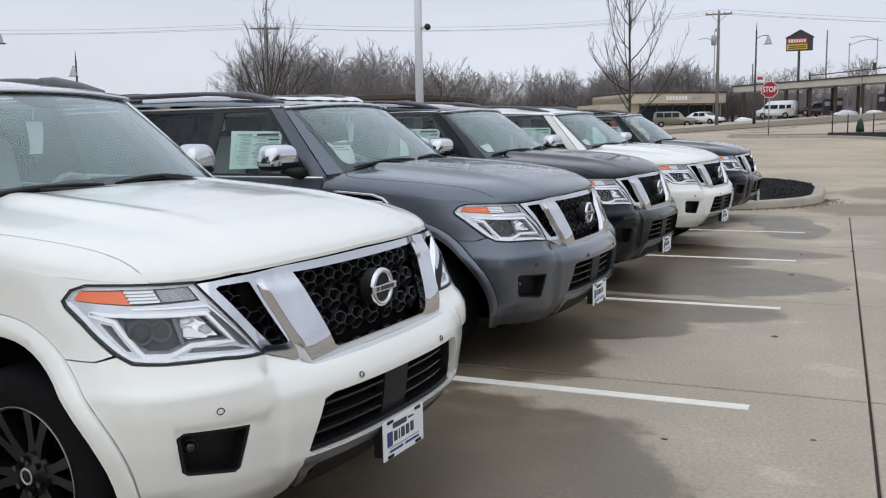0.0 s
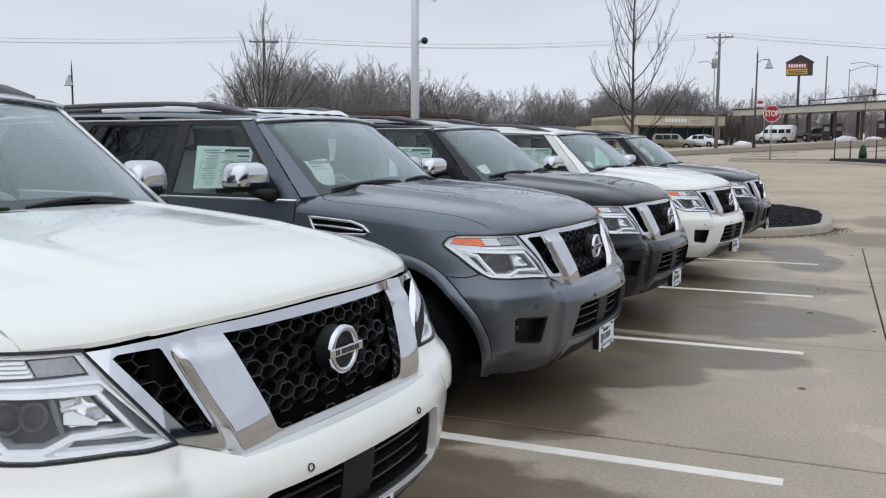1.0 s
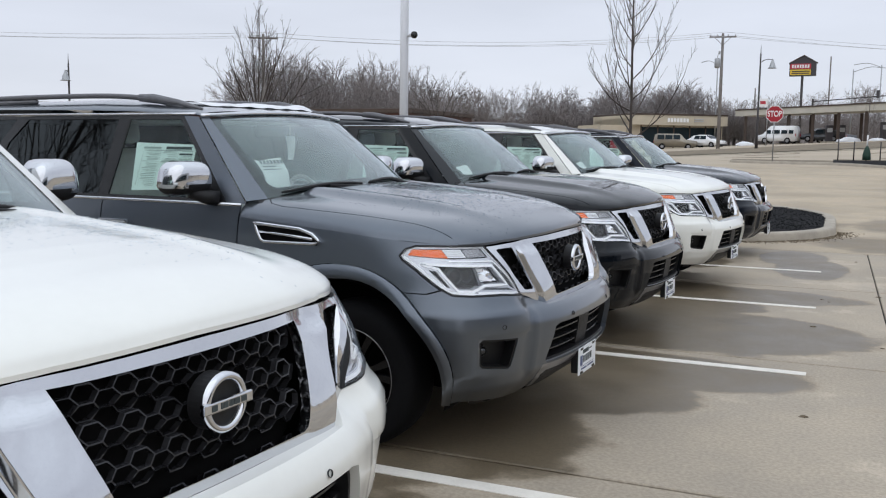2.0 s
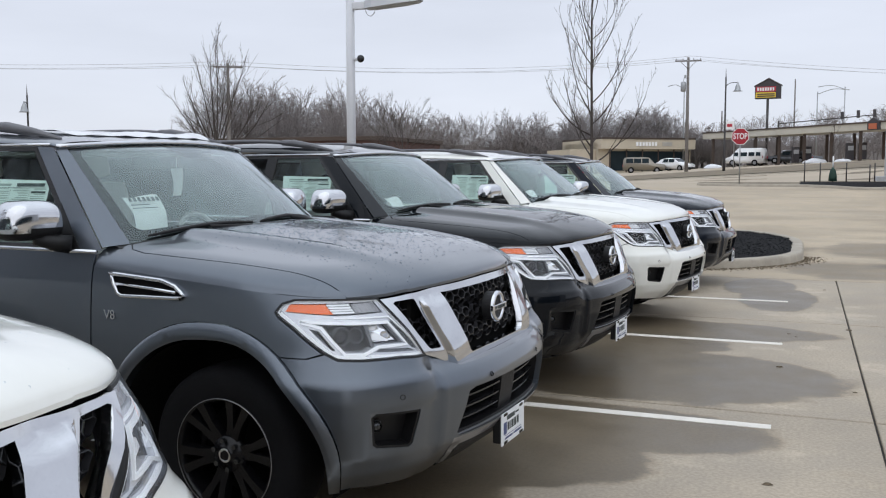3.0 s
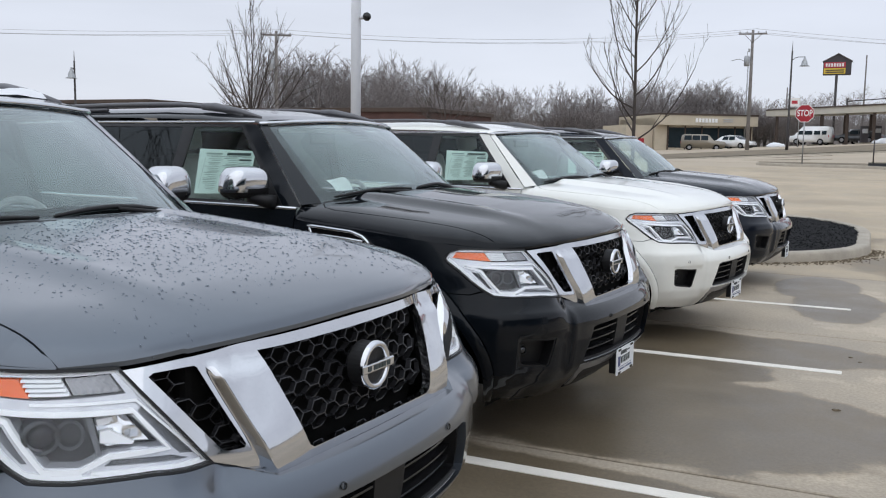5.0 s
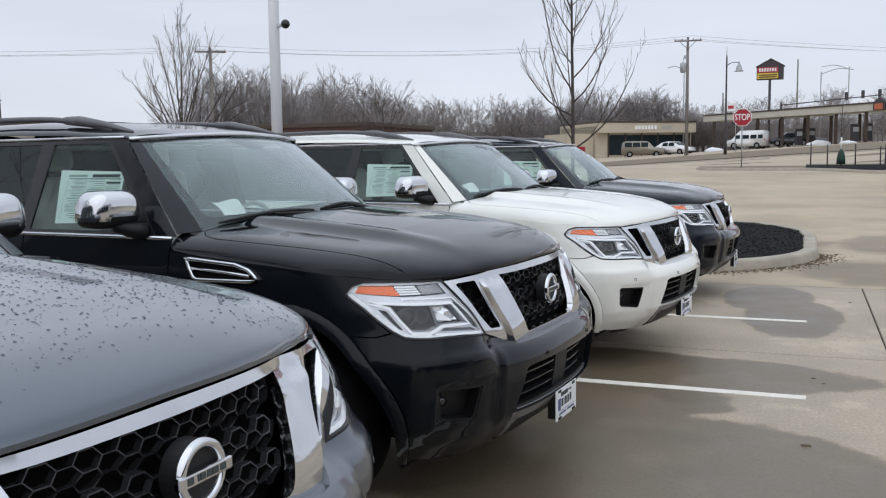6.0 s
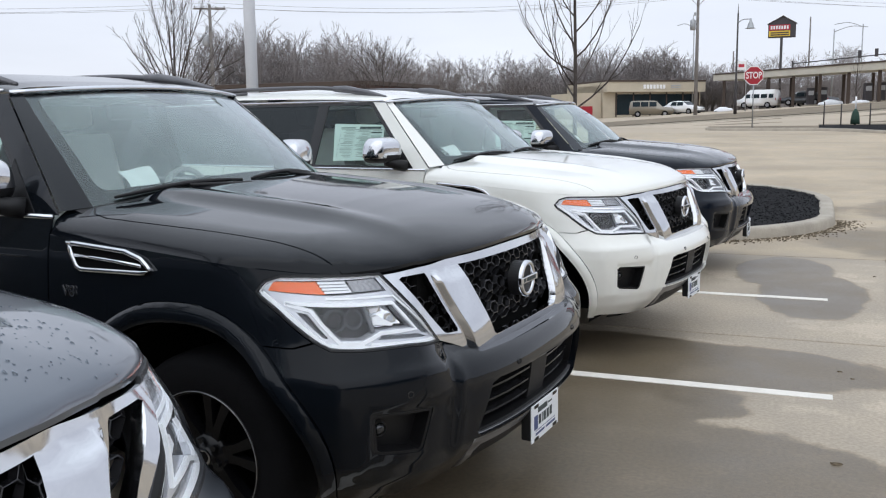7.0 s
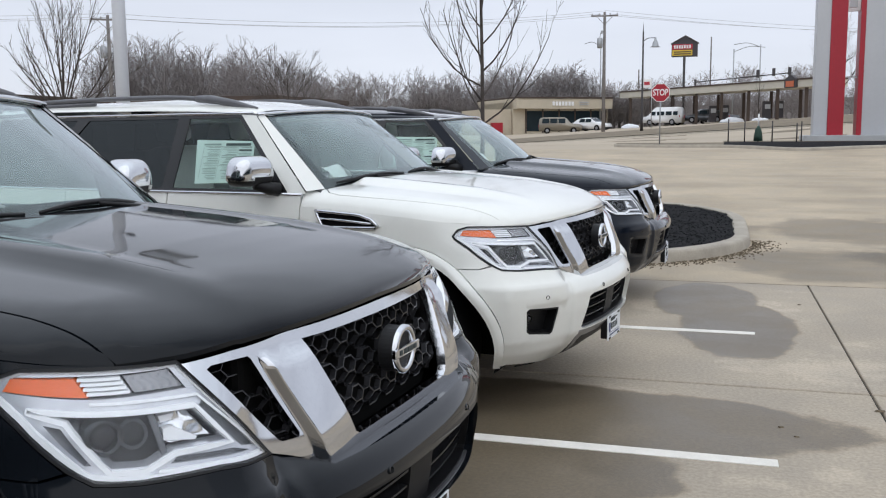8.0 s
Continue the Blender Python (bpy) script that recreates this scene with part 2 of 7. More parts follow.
def box(bm, lo, hi, bevel=0.0, m=None):
    """Adds a box, bevelled if asked, to bm."""
    r = bmesh.ops.create_cube(bm, size=1.0)
    vs = r["verts"]
    bmesh.ops.scale(bm, vec=[h - l for l, h in zip(lo, hi)], verts=vs)
    bmesh.ops.translate(bm, vec=[(h + l) / 2 for l, h in zip(lo, hi)], verts=vs)
    if bevel:
        es = list({e for v in vs for e in v.link_edges})
        r = bmesh.ops.bevel(bm, geom=es, offset=bevel, segments=2, affect="EDGES", profile=0.6)
        vs = list({v for v in r["verts"]} | {v for v in vs if v.is_valid})
    if m is not None:
        bmesh.ops.transform(bm, matrix=m, verts=[v for v in vs if v.is_valid])
    return bm


def boxed(name, lo, hi, mat, parent=None, label="", bevel=0.004, m=None):
    bm = bmesh.new()
    box(bm, lo, hi, bevel, m)
    return part(name, bm, mat, parent, label)


def tube_mesh(points, radii, sides=10, caps=True):
    """Vertices and faces of a tube along points; radii one number or one per point."""
    pts = [Vector(p) for p in points]
    if isinstance(radii, (int, float)):
        radii = [radii] * len(pts)
    vs, fs = [], []
    up = Vector((0, 0, 1))
    for i, p in enumerate(pts):
        d = (pts[min(i + 1, len(pts) - 1)] - pts[max(i - 1, 0)]).normalized()
        ref = up if abs(d.z) < 0.95 else Vector((1, 0, 0))
        a = d.cross(ref).normalized()
        b = a.cross(d)
        for k in range(sides):
            t = 2 * math.pi * k / sides
            vs.append(p + radii[i] * (math.cos(t) * a + math.sin(t) * b))
    for i in range(len(pts) - 1):
        for k in range(sides):
            n = (k + 1) % sides
            fs.append((i * sides + k, i * sides + n, (i + 1) * sides + n, (i + 1) * sides + k))
    if caps:
        fs.append(tuple(range(sides))[::-1])
        fs.append(tuple((len(pts) - 1) * sides + k for k in range(sides)))
    return vs, fs


def tube(name, points, radii, mat, parent=None, label="", sides=10):
    vs, fs = tube_mesh(points, radii, sides)
    return shaped(name, vs, fs, mat, parent, label)


def inside(poly, pts):
    """Which of the points (n, 2) lie in the polygon."""
    poly, pts = np.asarray(poly, float), np.asarray(pts, float)
    res = np.zeros(len(pts), bool)
    x, y = pts[:, 0], pts[:, 1]
    for (x0, y0), (x1, y1) in zip(poly, np.roll(poly, -1, 0)):
        if y0 == y1:
            continue
        hit = ((y0 > y) != (y1 > y)) & (x < (x1 - x0) * (y - y0) / (y1 - y0) + x0)
        res ^= hit
    return res


def densify(poly, step):
    res = []
    poly = np.asarray(poly, float)
    for a, b in zip(poly, np.roll(poly, -1, 0)):
        n = max(1, int(math.ceil(np.hypot(*(b - a)) / step)))
        res += [a + (b - a) * k / n for k in range(n)]
    return np.array(res)


def flat_fill(outer, holes=(), step=0.04, creases=()):
    """Triangles of a flat region with holes: vertices (n, 2), faces and closed rims (lists of vertex numbers)."""
    from mathutils.geometry import delaunay_2d_cdt

    rims = [densify(outer, step)] + [densify(h, step) for h in holes]
    pts, edges = [], []
    for r in rims:
        o = len(pts)
        pts += list(r)
        edges += [(o + k, o + (k + 1) % len(r)) for k in range(len(r))]
    for c in creases:
        o = len(pts)
        pts += [np.asarray(p, float) for p in c]
        edges += [(o + k, o + k + 1) for k in range(len(c) - 1)]
    ring = np.array(pts)
    lo, hi = rims[0].min(0), rims[0].max(0)
    gx, gy = np.meshgrid(np.arange(lo[0] + step / 2, hi[0], step), np.arange(lo[1] + step / 2, hi[1], step))
    grid = np.c_[gx.ravel(), gy.ravel()]
    if len(grid):
        ok = inside(rims[0], grid)
        for h in rims[1:]:
            ok &= ~inside(h, grid)
        grid = grid[ok]
        if len(grid):
            d = np.full(len(grid), 9.0)
            for q in ring:
                d = np.minimum(d, np.hypot(grid[:, 0] - q[0], grid[:, 1] - q[1]))
            pts += list(grid[d > step * 0.45])
    vs, _, fs, _, _, _ = delaunay_2d_cdt([Vector((float(p[0]), float(p[1]))) for p in pts], edges, [], 0, 1e-6)
    v = np.array([(q.x, q.y) for q in vs])
    f = np.array([t for t in fs if len(t) == 3])
    mid = v[f].mean(1)
    ok = inside(rims[0], mid)
    for h in rims[1:]:
        ok &= ~inside(h, mid)
    f = f[ok]
    a, b, c = v[f[:, 0]], v[f[:, 1]], v[f[:, 2]]
    area = (b[:, 0] - a[:, 0]) * (c[:, 1] - a[:, 1]) - (b[:, 1] - a[:, 1]) * (c[:, 0] - a[:, 0])
    f = f[np.abs(area) > 1e-9]
    area = area[np.abs(area) > 1e-9]
    f[area < 0] = f[area < 0][:, ::-1]
    return v, f


def rim_edges(f):
    """The directed border edges of a set of triangles."""
    seen = {}
    for t in f:
        for k in range(3):
            e = (int(t[k]), int(t[(k + 1) % 3]))
            seen[e] = seen.get(e, 0) + 1
    return [e for e in seen if (e[1], e[0]) not in seen]


def sheet(name, place, outer, holes=(), step=0.04, mat=None, parent=None, label="", offset=0.0, depth=0.0, creases=(), flip=False):
    """A curved sheet: the flat region laid on the surface place(u, v, offset) -> (n, 3), with true surface normals; depth folds its rims inwards."""
    v, f = flat_fill(outer, holes, step, creases)
    off = offset(v[:, 0], v[:, 1]) if callable(offset) else np.full(len(v), offset)
    p = place(v[:, 0], v[:, 1], off)
    h = 0.004
    du = place(v[:, 0] + h, v[:, 1], offset(v[:, 0] + h, v[:, 1]) if callable(offset) else off) - place(v[:, 0] - h, v[:, 1], offset(v[:, 0] - h, v[:, 1]) if callable(offset) else off)
    dv = place(v[:, 0], v[:, 1] + h, offset(v[:, 0], v[:, 1] + h) if callable(offset) else off) - place(v[:, 0], v[:, 1] - h, offset(v[:, 0], v[:, 1] - h) if callable(offset) else off)
    n = np.cross(du, dv)
    n /= np.linalg.norm(n, axis=1)[:, None] + 1e-12
    if flip:
        n, f = -n, f[:, ::-1]
    verts, normals, faces = [p], [n], [f]
    if depth:
        back = place(v[:, 0], v[:, 1], off - depth)
        # the rim gets vertices of its own, so that its edge stays sharp
        o = len(p)
        extra, en, ef = [], [], []
        for a, b in rim_edges(f):
            q = [p[a], p[b], back[b], back[a]]
            w = np.cross(np.subtract(q[3], q[0]), np.subtract(q[1], q[0]))
            w = -w / (np.linalg.norm(w) + 1e-12)
            k = o + len(extra)
            extra += q
            en += [-w] * 4
            ef += [(k + 1, k, k + 3), (k + 1, k + 3, k + 2)]
        if extra:
            verts.append(np.array(extra))
            normals.append(np.array(en))
            faces.append(np.array(ef))
    return shaped(name, np.concatenate(verts), np.concatenate(faces), mat, parent, label, True, np.concatenate(normals))


def circle(cx, cy, r, a0=0.0, a1=360.0, n=32):
    ang = np.radians(np.linspace(a0, a1, n, endpoint=abs(a1 - a0) < 359.9))
    return np.c_[cx + r * np.cos(ang), cy + r * np.sin(ang)]


# ---- ground ----
def land(x, y):
    """Height of the land: level under the row of cars, climbing to the road and, beyond it, to the right."""
    base = np.interp(y, [-5000, 20, 32, 43, 50, 60, 70, 88, 105, 135, 200, 5000], [0, 0, 0.40, 0.95, 1.12, 1.20, 1.33, 1.95, 2.25, 2.6, 3.0, 3.0])
    tilt = np.interp(y, [-5000, 50, 70, 88, 105, 200, 5000], [0, 0, 0.055, 0.065, 0.05, 0.03, 0.02])
    return float(base + tilt * (min(max(x, -25.0), 30.0) + 5.0))


GRASS = material("dry_grass", (0.185, 0.148, 0.10), rough=0.95, vary=0.35, scale=0.6, bump=0.6, bump_scale=8)
ROADMAT = material("pale_road_concrete", (0.412, 0.342, 0.255), rough=0.8, vary=0.10, scale=0.25, bump=0.1, bump_scale=30)
MULCH = material("black_mulch", (0.011, 0.011, 0.012), rough=0.95, spec=0.12, vary=0.5, scale=12, bump=0.9, bump_scale=45)
KERB = material("kerb_concrete", (0.37, 0.33, 0.27), rough=0.85, vary=0.25, scale=3, bump=0.3, bump_scale=60)
LINEPAINT = material("line_paint", (0.76, 0.72, 0.65), rough=0.6, vary=0.14, scale=5, bump=0.2, bump_scale=120)


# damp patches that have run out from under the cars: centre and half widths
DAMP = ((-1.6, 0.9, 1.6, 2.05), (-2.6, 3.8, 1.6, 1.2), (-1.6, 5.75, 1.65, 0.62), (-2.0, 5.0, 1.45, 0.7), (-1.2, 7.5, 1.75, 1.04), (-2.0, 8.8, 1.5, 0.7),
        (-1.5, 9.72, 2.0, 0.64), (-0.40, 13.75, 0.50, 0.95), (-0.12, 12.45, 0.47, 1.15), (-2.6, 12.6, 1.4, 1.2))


def damp_concrete(name, wet):
    """Broom-finished concrete with blotches, and, where wet, damp tongues that run out from under the cars bay by bay."""
    m = bpy.data.materials.new(name)
    m.use_nodes = True
    nt = m.node_tree
    b = nt.nodes["Principled BSDF"]
    co = nt.nodes.new("ShaderNodeTexCoord")

    def math_node(op, a, c=None, clamp=False):
        n = nt.nodes.new("ShaderNodeMath")
        n.operation, n.use_clamp = op, clamp
        for k, v in enumerate((a, c)):
            if v is None:
                continue
            if isinstance(v, (int, float)):
                n.inputs[k].default_value = v
            else:
                nt.links.new(v, n.inputs[k])
        return n.outputs[0]

    def noise_node(scale, detail=5.0, rough=0.55):
        n = nt.nodes.new("ShaderNodeTexNoise")
        n.inputs["Scale"].default_value = scale
        n.inputs["Detail"].default_value = detail
        n.inputs["Roughness"].default_value = rough
        nt.links.new(co.outputs["Object"], n.inputs["Vector"])
        return n.outputs[0]

    def ramp(v, a, c, lo=0.0, hi=1.0):
        n = nt.nodes.new("ShaderNodeMapRange")
        n.interpolation_type = "SMOOTHSTEP"
        for k, q in zip(("From Min", "From Max", "To Min", "To Max"), (a, c, lo, hi)):
            n.inputs[k].default_value = q
        nt.links.new(v, n.inputs[0])
        return n.outputs[0]

    big, mid, fine = noise_node(0.35), noise_node(1.6), noise_node(45.0, 3.0)
    tone = math_node("MULTIPLY", ramp(big, 0.3, 0.7, 0.88, 1.10), math_node("MULTIPLY", ramp(mid, 0.3, 0.7, 0.90, 1.08), ramp(fine, 0.25, 0.75, 0.85, 1.14)))
    rough_val = ramp(mid, 0.3, 0.7, 0.62, 0.85)
    if wet:
        xyz = nt.nodes.new("ShaderNodeSeparateXYZ")
        nt.links.new(co.outputs["Object"], xyz.inputs[0])
        x, y = xyz.outputs[0], xyz.outputs[1]
        wob = math_node("MULTIPLY", math_node("SUBTRACT", noise_node(0.9, 6.0, 0.6), 0.5), 2.3)
        wob2 = math_node("MULTIPLY", math_node("SUBTRACT", noise_node(5.0, 4.0, 0.6), 0.5), 0.35)
        wob = math_node("ADD", wob, wob2)
        masks = []
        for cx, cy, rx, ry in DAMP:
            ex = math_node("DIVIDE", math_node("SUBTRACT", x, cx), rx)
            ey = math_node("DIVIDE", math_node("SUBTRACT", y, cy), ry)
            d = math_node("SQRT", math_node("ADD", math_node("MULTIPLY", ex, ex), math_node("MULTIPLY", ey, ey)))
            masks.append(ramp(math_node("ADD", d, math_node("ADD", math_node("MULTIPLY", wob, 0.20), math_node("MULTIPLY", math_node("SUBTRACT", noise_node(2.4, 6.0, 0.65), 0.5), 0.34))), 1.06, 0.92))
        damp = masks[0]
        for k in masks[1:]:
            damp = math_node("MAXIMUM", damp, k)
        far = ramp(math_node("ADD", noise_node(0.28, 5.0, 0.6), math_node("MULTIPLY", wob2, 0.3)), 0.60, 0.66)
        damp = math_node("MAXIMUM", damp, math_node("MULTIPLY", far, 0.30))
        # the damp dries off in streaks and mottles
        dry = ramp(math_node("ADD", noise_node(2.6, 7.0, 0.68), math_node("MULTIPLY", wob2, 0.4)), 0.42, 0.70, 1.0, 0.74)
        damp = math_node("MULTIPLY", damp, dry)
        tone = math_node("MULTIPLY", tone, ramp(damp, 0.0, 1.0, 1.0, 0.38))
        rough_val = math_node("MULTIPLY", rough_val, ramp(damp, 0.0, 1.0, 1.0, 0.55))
        pale = ramp(math_node("ADD", noise_node(0.7, 6.0, 0.65), 0.0), 0.56, 0.62)
        tone = math_node("MULTIPLY", tone, math_node("ADD", 1.0, math_node("MULTIPLY", math_node("MULTIPLY", pale, math_node("SUBTRACT", 1.0, damp)), 0.16)))
    else:
        # streaky stains left by run-off
        mp = nt.nodes.new("ShaderNodeMapping")
        mp.inputs["Scale"].default_value = (0.35, 1.0, 1.0)
        nt.links.new(co.outputs["Object"], mp.inputs[0])
        st = nt.nodes.new("ShaderNodeTexNoise")
        st.inputs["Scale"].default_value, st.inputs["Detail"].default_value, st.inputs["Roughness"].default_value = 0.55, 7.0, 0.62
        nt.links.new(mp.outputs[0], st.inputs["Vector"])
        tone = math_node("MULTIPLY", tone, ramp(st.outputs[0], 0.48, 0.66, 1.0, 0.84))
        # damp run-off beside the island
        xyz = nt.nodes.new("ShaderNodeSeparateXYZ")
        nt.links.new(co.outputs["Object"], xyz.inputs[0])
        edge = math_node("MULTIPLY", math_node("SUBTRACT", noise_node(0.8, 6.0, 0.65), 0.5), 1.5)
        for cx, cy, rx, ry in ((0.9, 16.6, 1.2, 1.5), (3.6, 17.2, 2.2, 1.2), (1.9, 20.4, 1.6, 1.6)):
            ex = math_node("DIVIDE", math_node("SUBTRACT", xyz.outputs[0], cx), rx)
            ey = math_node("DIVIDE", math_node("SUBTRACT", xyz.outputs[1], cy), ry)
            d = math_node("SQRT", math_node("ADD", math_node("MULTIPLY", ex, ex), math_node("MULTIPLY", ey, ey)))
            tone = math_node("MULTIPLY", tone, ramp(math_node("ADD", d, edge), 0.75, 1.15, 0.62, 1.0))
    vm = nt.nodes.new("ShaderNodeVectorMath")
    vm.operation = "SCALE"
    vm.inputs[0].default_value = (0.384, 0.325, 0.250) if wet else (0.424, 0.346, 0.246)
    nt.links.new(tone, vm.inputs["Scale"])
    colour = vm.outputs[0]
    if wet:
        # wet concrete turns browner
        brown = nt.nodes.new("ShaderNodeMix")
        brown.data_type, brown.blend_type = "RGBA", "MULTIPLY"
        brown.inputs["B"].default_value = (1.06, 0.98, 0.84, 1)
        nt.links.new(damp, brown.inputs["Factor"])
        nt.links.new(colour, brown.inputs["A"])
        colour = brown.outputs["Result"]
    nt.links.new(colour, b.inputs["Base Color"])
    nt.links.new(rough_val, b.inputs["Roughness"])
    bu = nt.nodes.new("ShaderNodeBump")
    bu.inputs["Strength"].default_value = 0.25
    bu.inputs["Distance"].default_value = 0.004
    nt.links.new(noise_node(160.0, 2.0), bu.inputs["Height"])
    nt.links.new(bu.outputs[0], b.inputs["Normal"])
    return m


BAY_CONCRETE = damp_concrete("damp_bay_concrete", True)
DRY_CONCRETE = damp_concrete("dry_concrete", False)
JOINT = material("joint_filler", (0.05, 0.045, 0.04), rough=0.95, vary=0.4, scale=10)


def land_sheet(name, x0, x1, y0, y1, mat, lift, label, nx=16, ny=16, kind="structure", category="ground"):
    xs, ys = np.linspace(x0, x1, nx + 1), np.linspace(y0, y1, ny + 1)
    v = [(x, y, land(x, y) + lift) for y in ys for x in xs]
    k = nx + 1
    f = [(j * k + i, j * k + i + 1, (j + 1) * k + i + 1, (j + 1) * k + i) for j in range(ny) for i in range(nx)]
    return tagged(shaped(name, v, f, mat), label, category, kind=kind)


gx = [-3000, -600, -200, -100, -60, -40, -25, -15, -8, 0, 8, 15, 25, 30, 60, 100, 200, 600, 3000]
gy = [-3000, -400, -100, -40, -20, -10, 0, 10, 20, 26, 32, 38, 43, 50, 60, 70, 79, 88, 105, 135, 160, 200, 400, 800, 3000]
v = [(x, y, land(x, y) - 0.035) for y in gy for x in gx]
n = len(gx)
f = [(j * n + i, j * n + i + 1, (j + 1) * n + i + 1, (j + 1) * n + i) for j in range(len(gy) - 1) for i in range(n - 1)]
ground = tagged(shaped("ground", v, f, GRASS), "dry brown winter grass land reaching the horizon", "ground", kind="structure")

# the forecourt: cast slabs with recessed joints where the cars stand, one sheet beyond
forecourt = tagged(new("pavement"), "pale concrete car park of cast slabs with damp patches", "pavement", kind="structure")
lot_bed = land_sheet("joint_bed", -14, 40, -30, 14.8, JOINT, -0.022, "dark filler in the slab joints", 4, 4)
land_sheet("drive", -14, 60, 14.8, 42.9, DRY_CONCRETE, 0.0, "pale concrete drive behind the parking bays", 24, 24)
XE = (-13.9, -8.55, -3.97, 0.63, 5.2, 9.8, 14.4, 20.0)
YE = (-15.0, -11.9, -8.85, -5.8, -2.75, 0.3, 3.40, 6.45, 10.56, 14.8)
for i in range(len(XE) - 1):
    for j in range(len(YE) - 1):
        bm = bmesh.new()
        box(bm, (XE[i] + 0.008, YE[j] + 0.014, -0.03), (XE[i + 1] - 0.008, YE[j + 1] - 0.014, 0.0))
        top = [e for e in bm.edges if all(q.co.z > -0.01 for q in e.verts)]
        bmesh.ops.bevel(bm, geom=top, offset=0.006, segments=1, affect="EDGES")
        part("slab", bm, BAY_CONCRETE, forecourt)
land_sheet("car_park_edge", -14, 40, -60, -15.0, BAY_CONCRETE, 0.0, "pale concrete car park", 6, 6)
land_sheet("car_park_side", 20, 40, -15, 14.8, BAY_CONCRETE, 0.0, "pale concrete car park", 4, 4)
for k in range(1, 5):
    line = boxed("parking_line", (-5.4, 3.05 * k - 0.05, -0.002), (0.0, 3.05 * k + 0.05, 0.004), LINEPAINT, None, bevel=0)
    tagged(line, "white painted parking bay line on concrete", "marking", "parking bay lines", kind="structure")

# kerbed island at the end of the row
isl = []
for cx, cy, a0, a1 in ((-2.55, 20.55, 90, 0), (-2.55, 18.55, 0, -90)):
    isl += [(cx + 2.72 * math.cos(radians(a)), cy + 2.95 * math.sin(radians(a))) for a in np.linspace(a0, a1, 22)]
isl = [(-13.0, 23.5)] + isl + [(-13.0, 15.6)]


def kerb_ring(name, line, width, height, mat, label):
    """A kerb with a rounded top along a closed line."""
    v, f = [], []
    p = np.asarray(line, float)
    prof = ((0.0, -0.03), (0.012, height * 0.75), (0.035, height * 0.97), (0.06, height), (width - 0.03, height), (width, height - 0.02), (width, -0.03))
    rings = [shrunk(p, w) if w else p for w, _ in prof]
    k = len(p)
    for (w, h), r in zip(prof, rings):
        v += [(a, b, land(a, b) + h) for a, b in r]
    for q in range(len(prof) - 1):
        f += [(q * k + i, q * k + (i + 1) % k, (q + 1) * k + (i + 1) % k, (q + 1) * k + i) for i in range(k)]
    return tagged(shaped(name, v, f, mat), label, "kerb", kind="structure")


# ---- the parked off-roaders: one body, built about the nose, x ahead, z up ----
def smooth_line(knots, per=40):
    """A Catmull-Rom curve through the knots."""
    k = [np.asarray(p, float) for p in knots]
    k = [2 * k[0] - k[1]] + k + [2 * k[-1] - k[-2]]
    res = []
    for i in range(1, len(k) - 2):
        for j in range(per):
            t = j / per
            res.append(0.5 * (2 * k[i] + (k[i + 1] - k[i - 1]) * t + (2 * k[i - 1] - 5 * k[i] + 4 * k[i + 1] - k[i + 2]) * t**2 + (3 * k[i] - k[i - 1] - 3 * k[i + 1] + k[i + 2]) * t**3))
    return np.array(res + [k[-2]])


# half of the plan outline at waist height, from the nose back to the tail
_half = smooth_line([(-0.008, -0.25), (0.0, 0.0), (-0.008, 0.25), (-0.038, 0.45), (-0.096, 0.62), (-0.168, 0.78), (-0.265, 0.912), (-0.40, 0.985), (-0.58, 1.008), (-0.85, 1.005), (-1.35, 0.992),
                     (-2.0, 0.985), (-2.6, 0.985), (-3.3, 0.983), (-3.9, 0.98), (-4.6, 0.96), (-4.95, 0.87), (-5.1, 0.6), (-5.15, 0.0)])[40:]
_len = np.r_[0, np.cumsum(np.hypot(*np.diff(_half, axis=0).T))]
S_END = _len[-1]
_s = np.arange(0, S_END, 0.004)
OX, OY = np.interp(_s, _len, _half[:, 0]), np.interp(_s, _len, _half[:, 1])
_k = np.hanning(31)
_k /= _k.sum()


def _soft(a):
    return np.convolve(np.r_[a[0] * 2 - a[15:0:-1], a, a[-1] * 2 - a[-2:-17:-1]], _k, "valid")


OX, OY = _soft(OX), _soft(OY)
OY[0] = 0.0
_tx, _ty = np.gradient(OX, _s), np.gradient(OY, _s)
_tl = np.hypot(_tx, _ty)
NX, NY = _soft(_ty / _tl), _soft(-_tx / _tl)
NX[0], NY[0] = 1.0, 0.0


def s_of_x(x):
    """Outline length at which the side of the body has this x."""
    k = int(np.argmin(np.abs(OX - x) + (_s > 6.0) * 9))
    return float(_s[k])


# how far the skin stands out from the outline, by height, at the nose, the corner and the side
ZK = [0.28, 0.34, 0.40, 0.48, 0.62, 0.72, 0.785, 0.84, 0.90, 1.0, 1.08, 1.14, 1.20, 1.30]
D_NOSE = [-0.10, -0.03, 0.035, 0.068, 0.092, 0.096, 0.068, 0.000, -0.018, -0.022, -0.045, -0.07, -0.09, -0.14]
D_CORNER = [-0.06, 0.0, 0.055, 0.090, 0.112, 0.118, 0.112, 0.080, 0.050, 0.018, -0.025, -0.058, -0.085, -0.12]
D_SIDE = [-0.09, -0.05, -0.02, -0.003, 0.004, 0.010, 0.010, 0.008, 0.006, 0.0, -0.006, -0.012, -0.024, -0.045]
ZT = np.arange(0.25, 1.36, 0.0025)
_kz = np.hanning(17)
_kz /= _kz.sum()


def _col(d):
    a = np.interp(ZT, ZK, d)
    return np.convolve(np.r_[[a[0]] * 8, a, [a[-1]] * 8], _kz, "valid")


_cols = [_col(D_NOSE), _col(D_CORNER), _col(D_SIDE)]


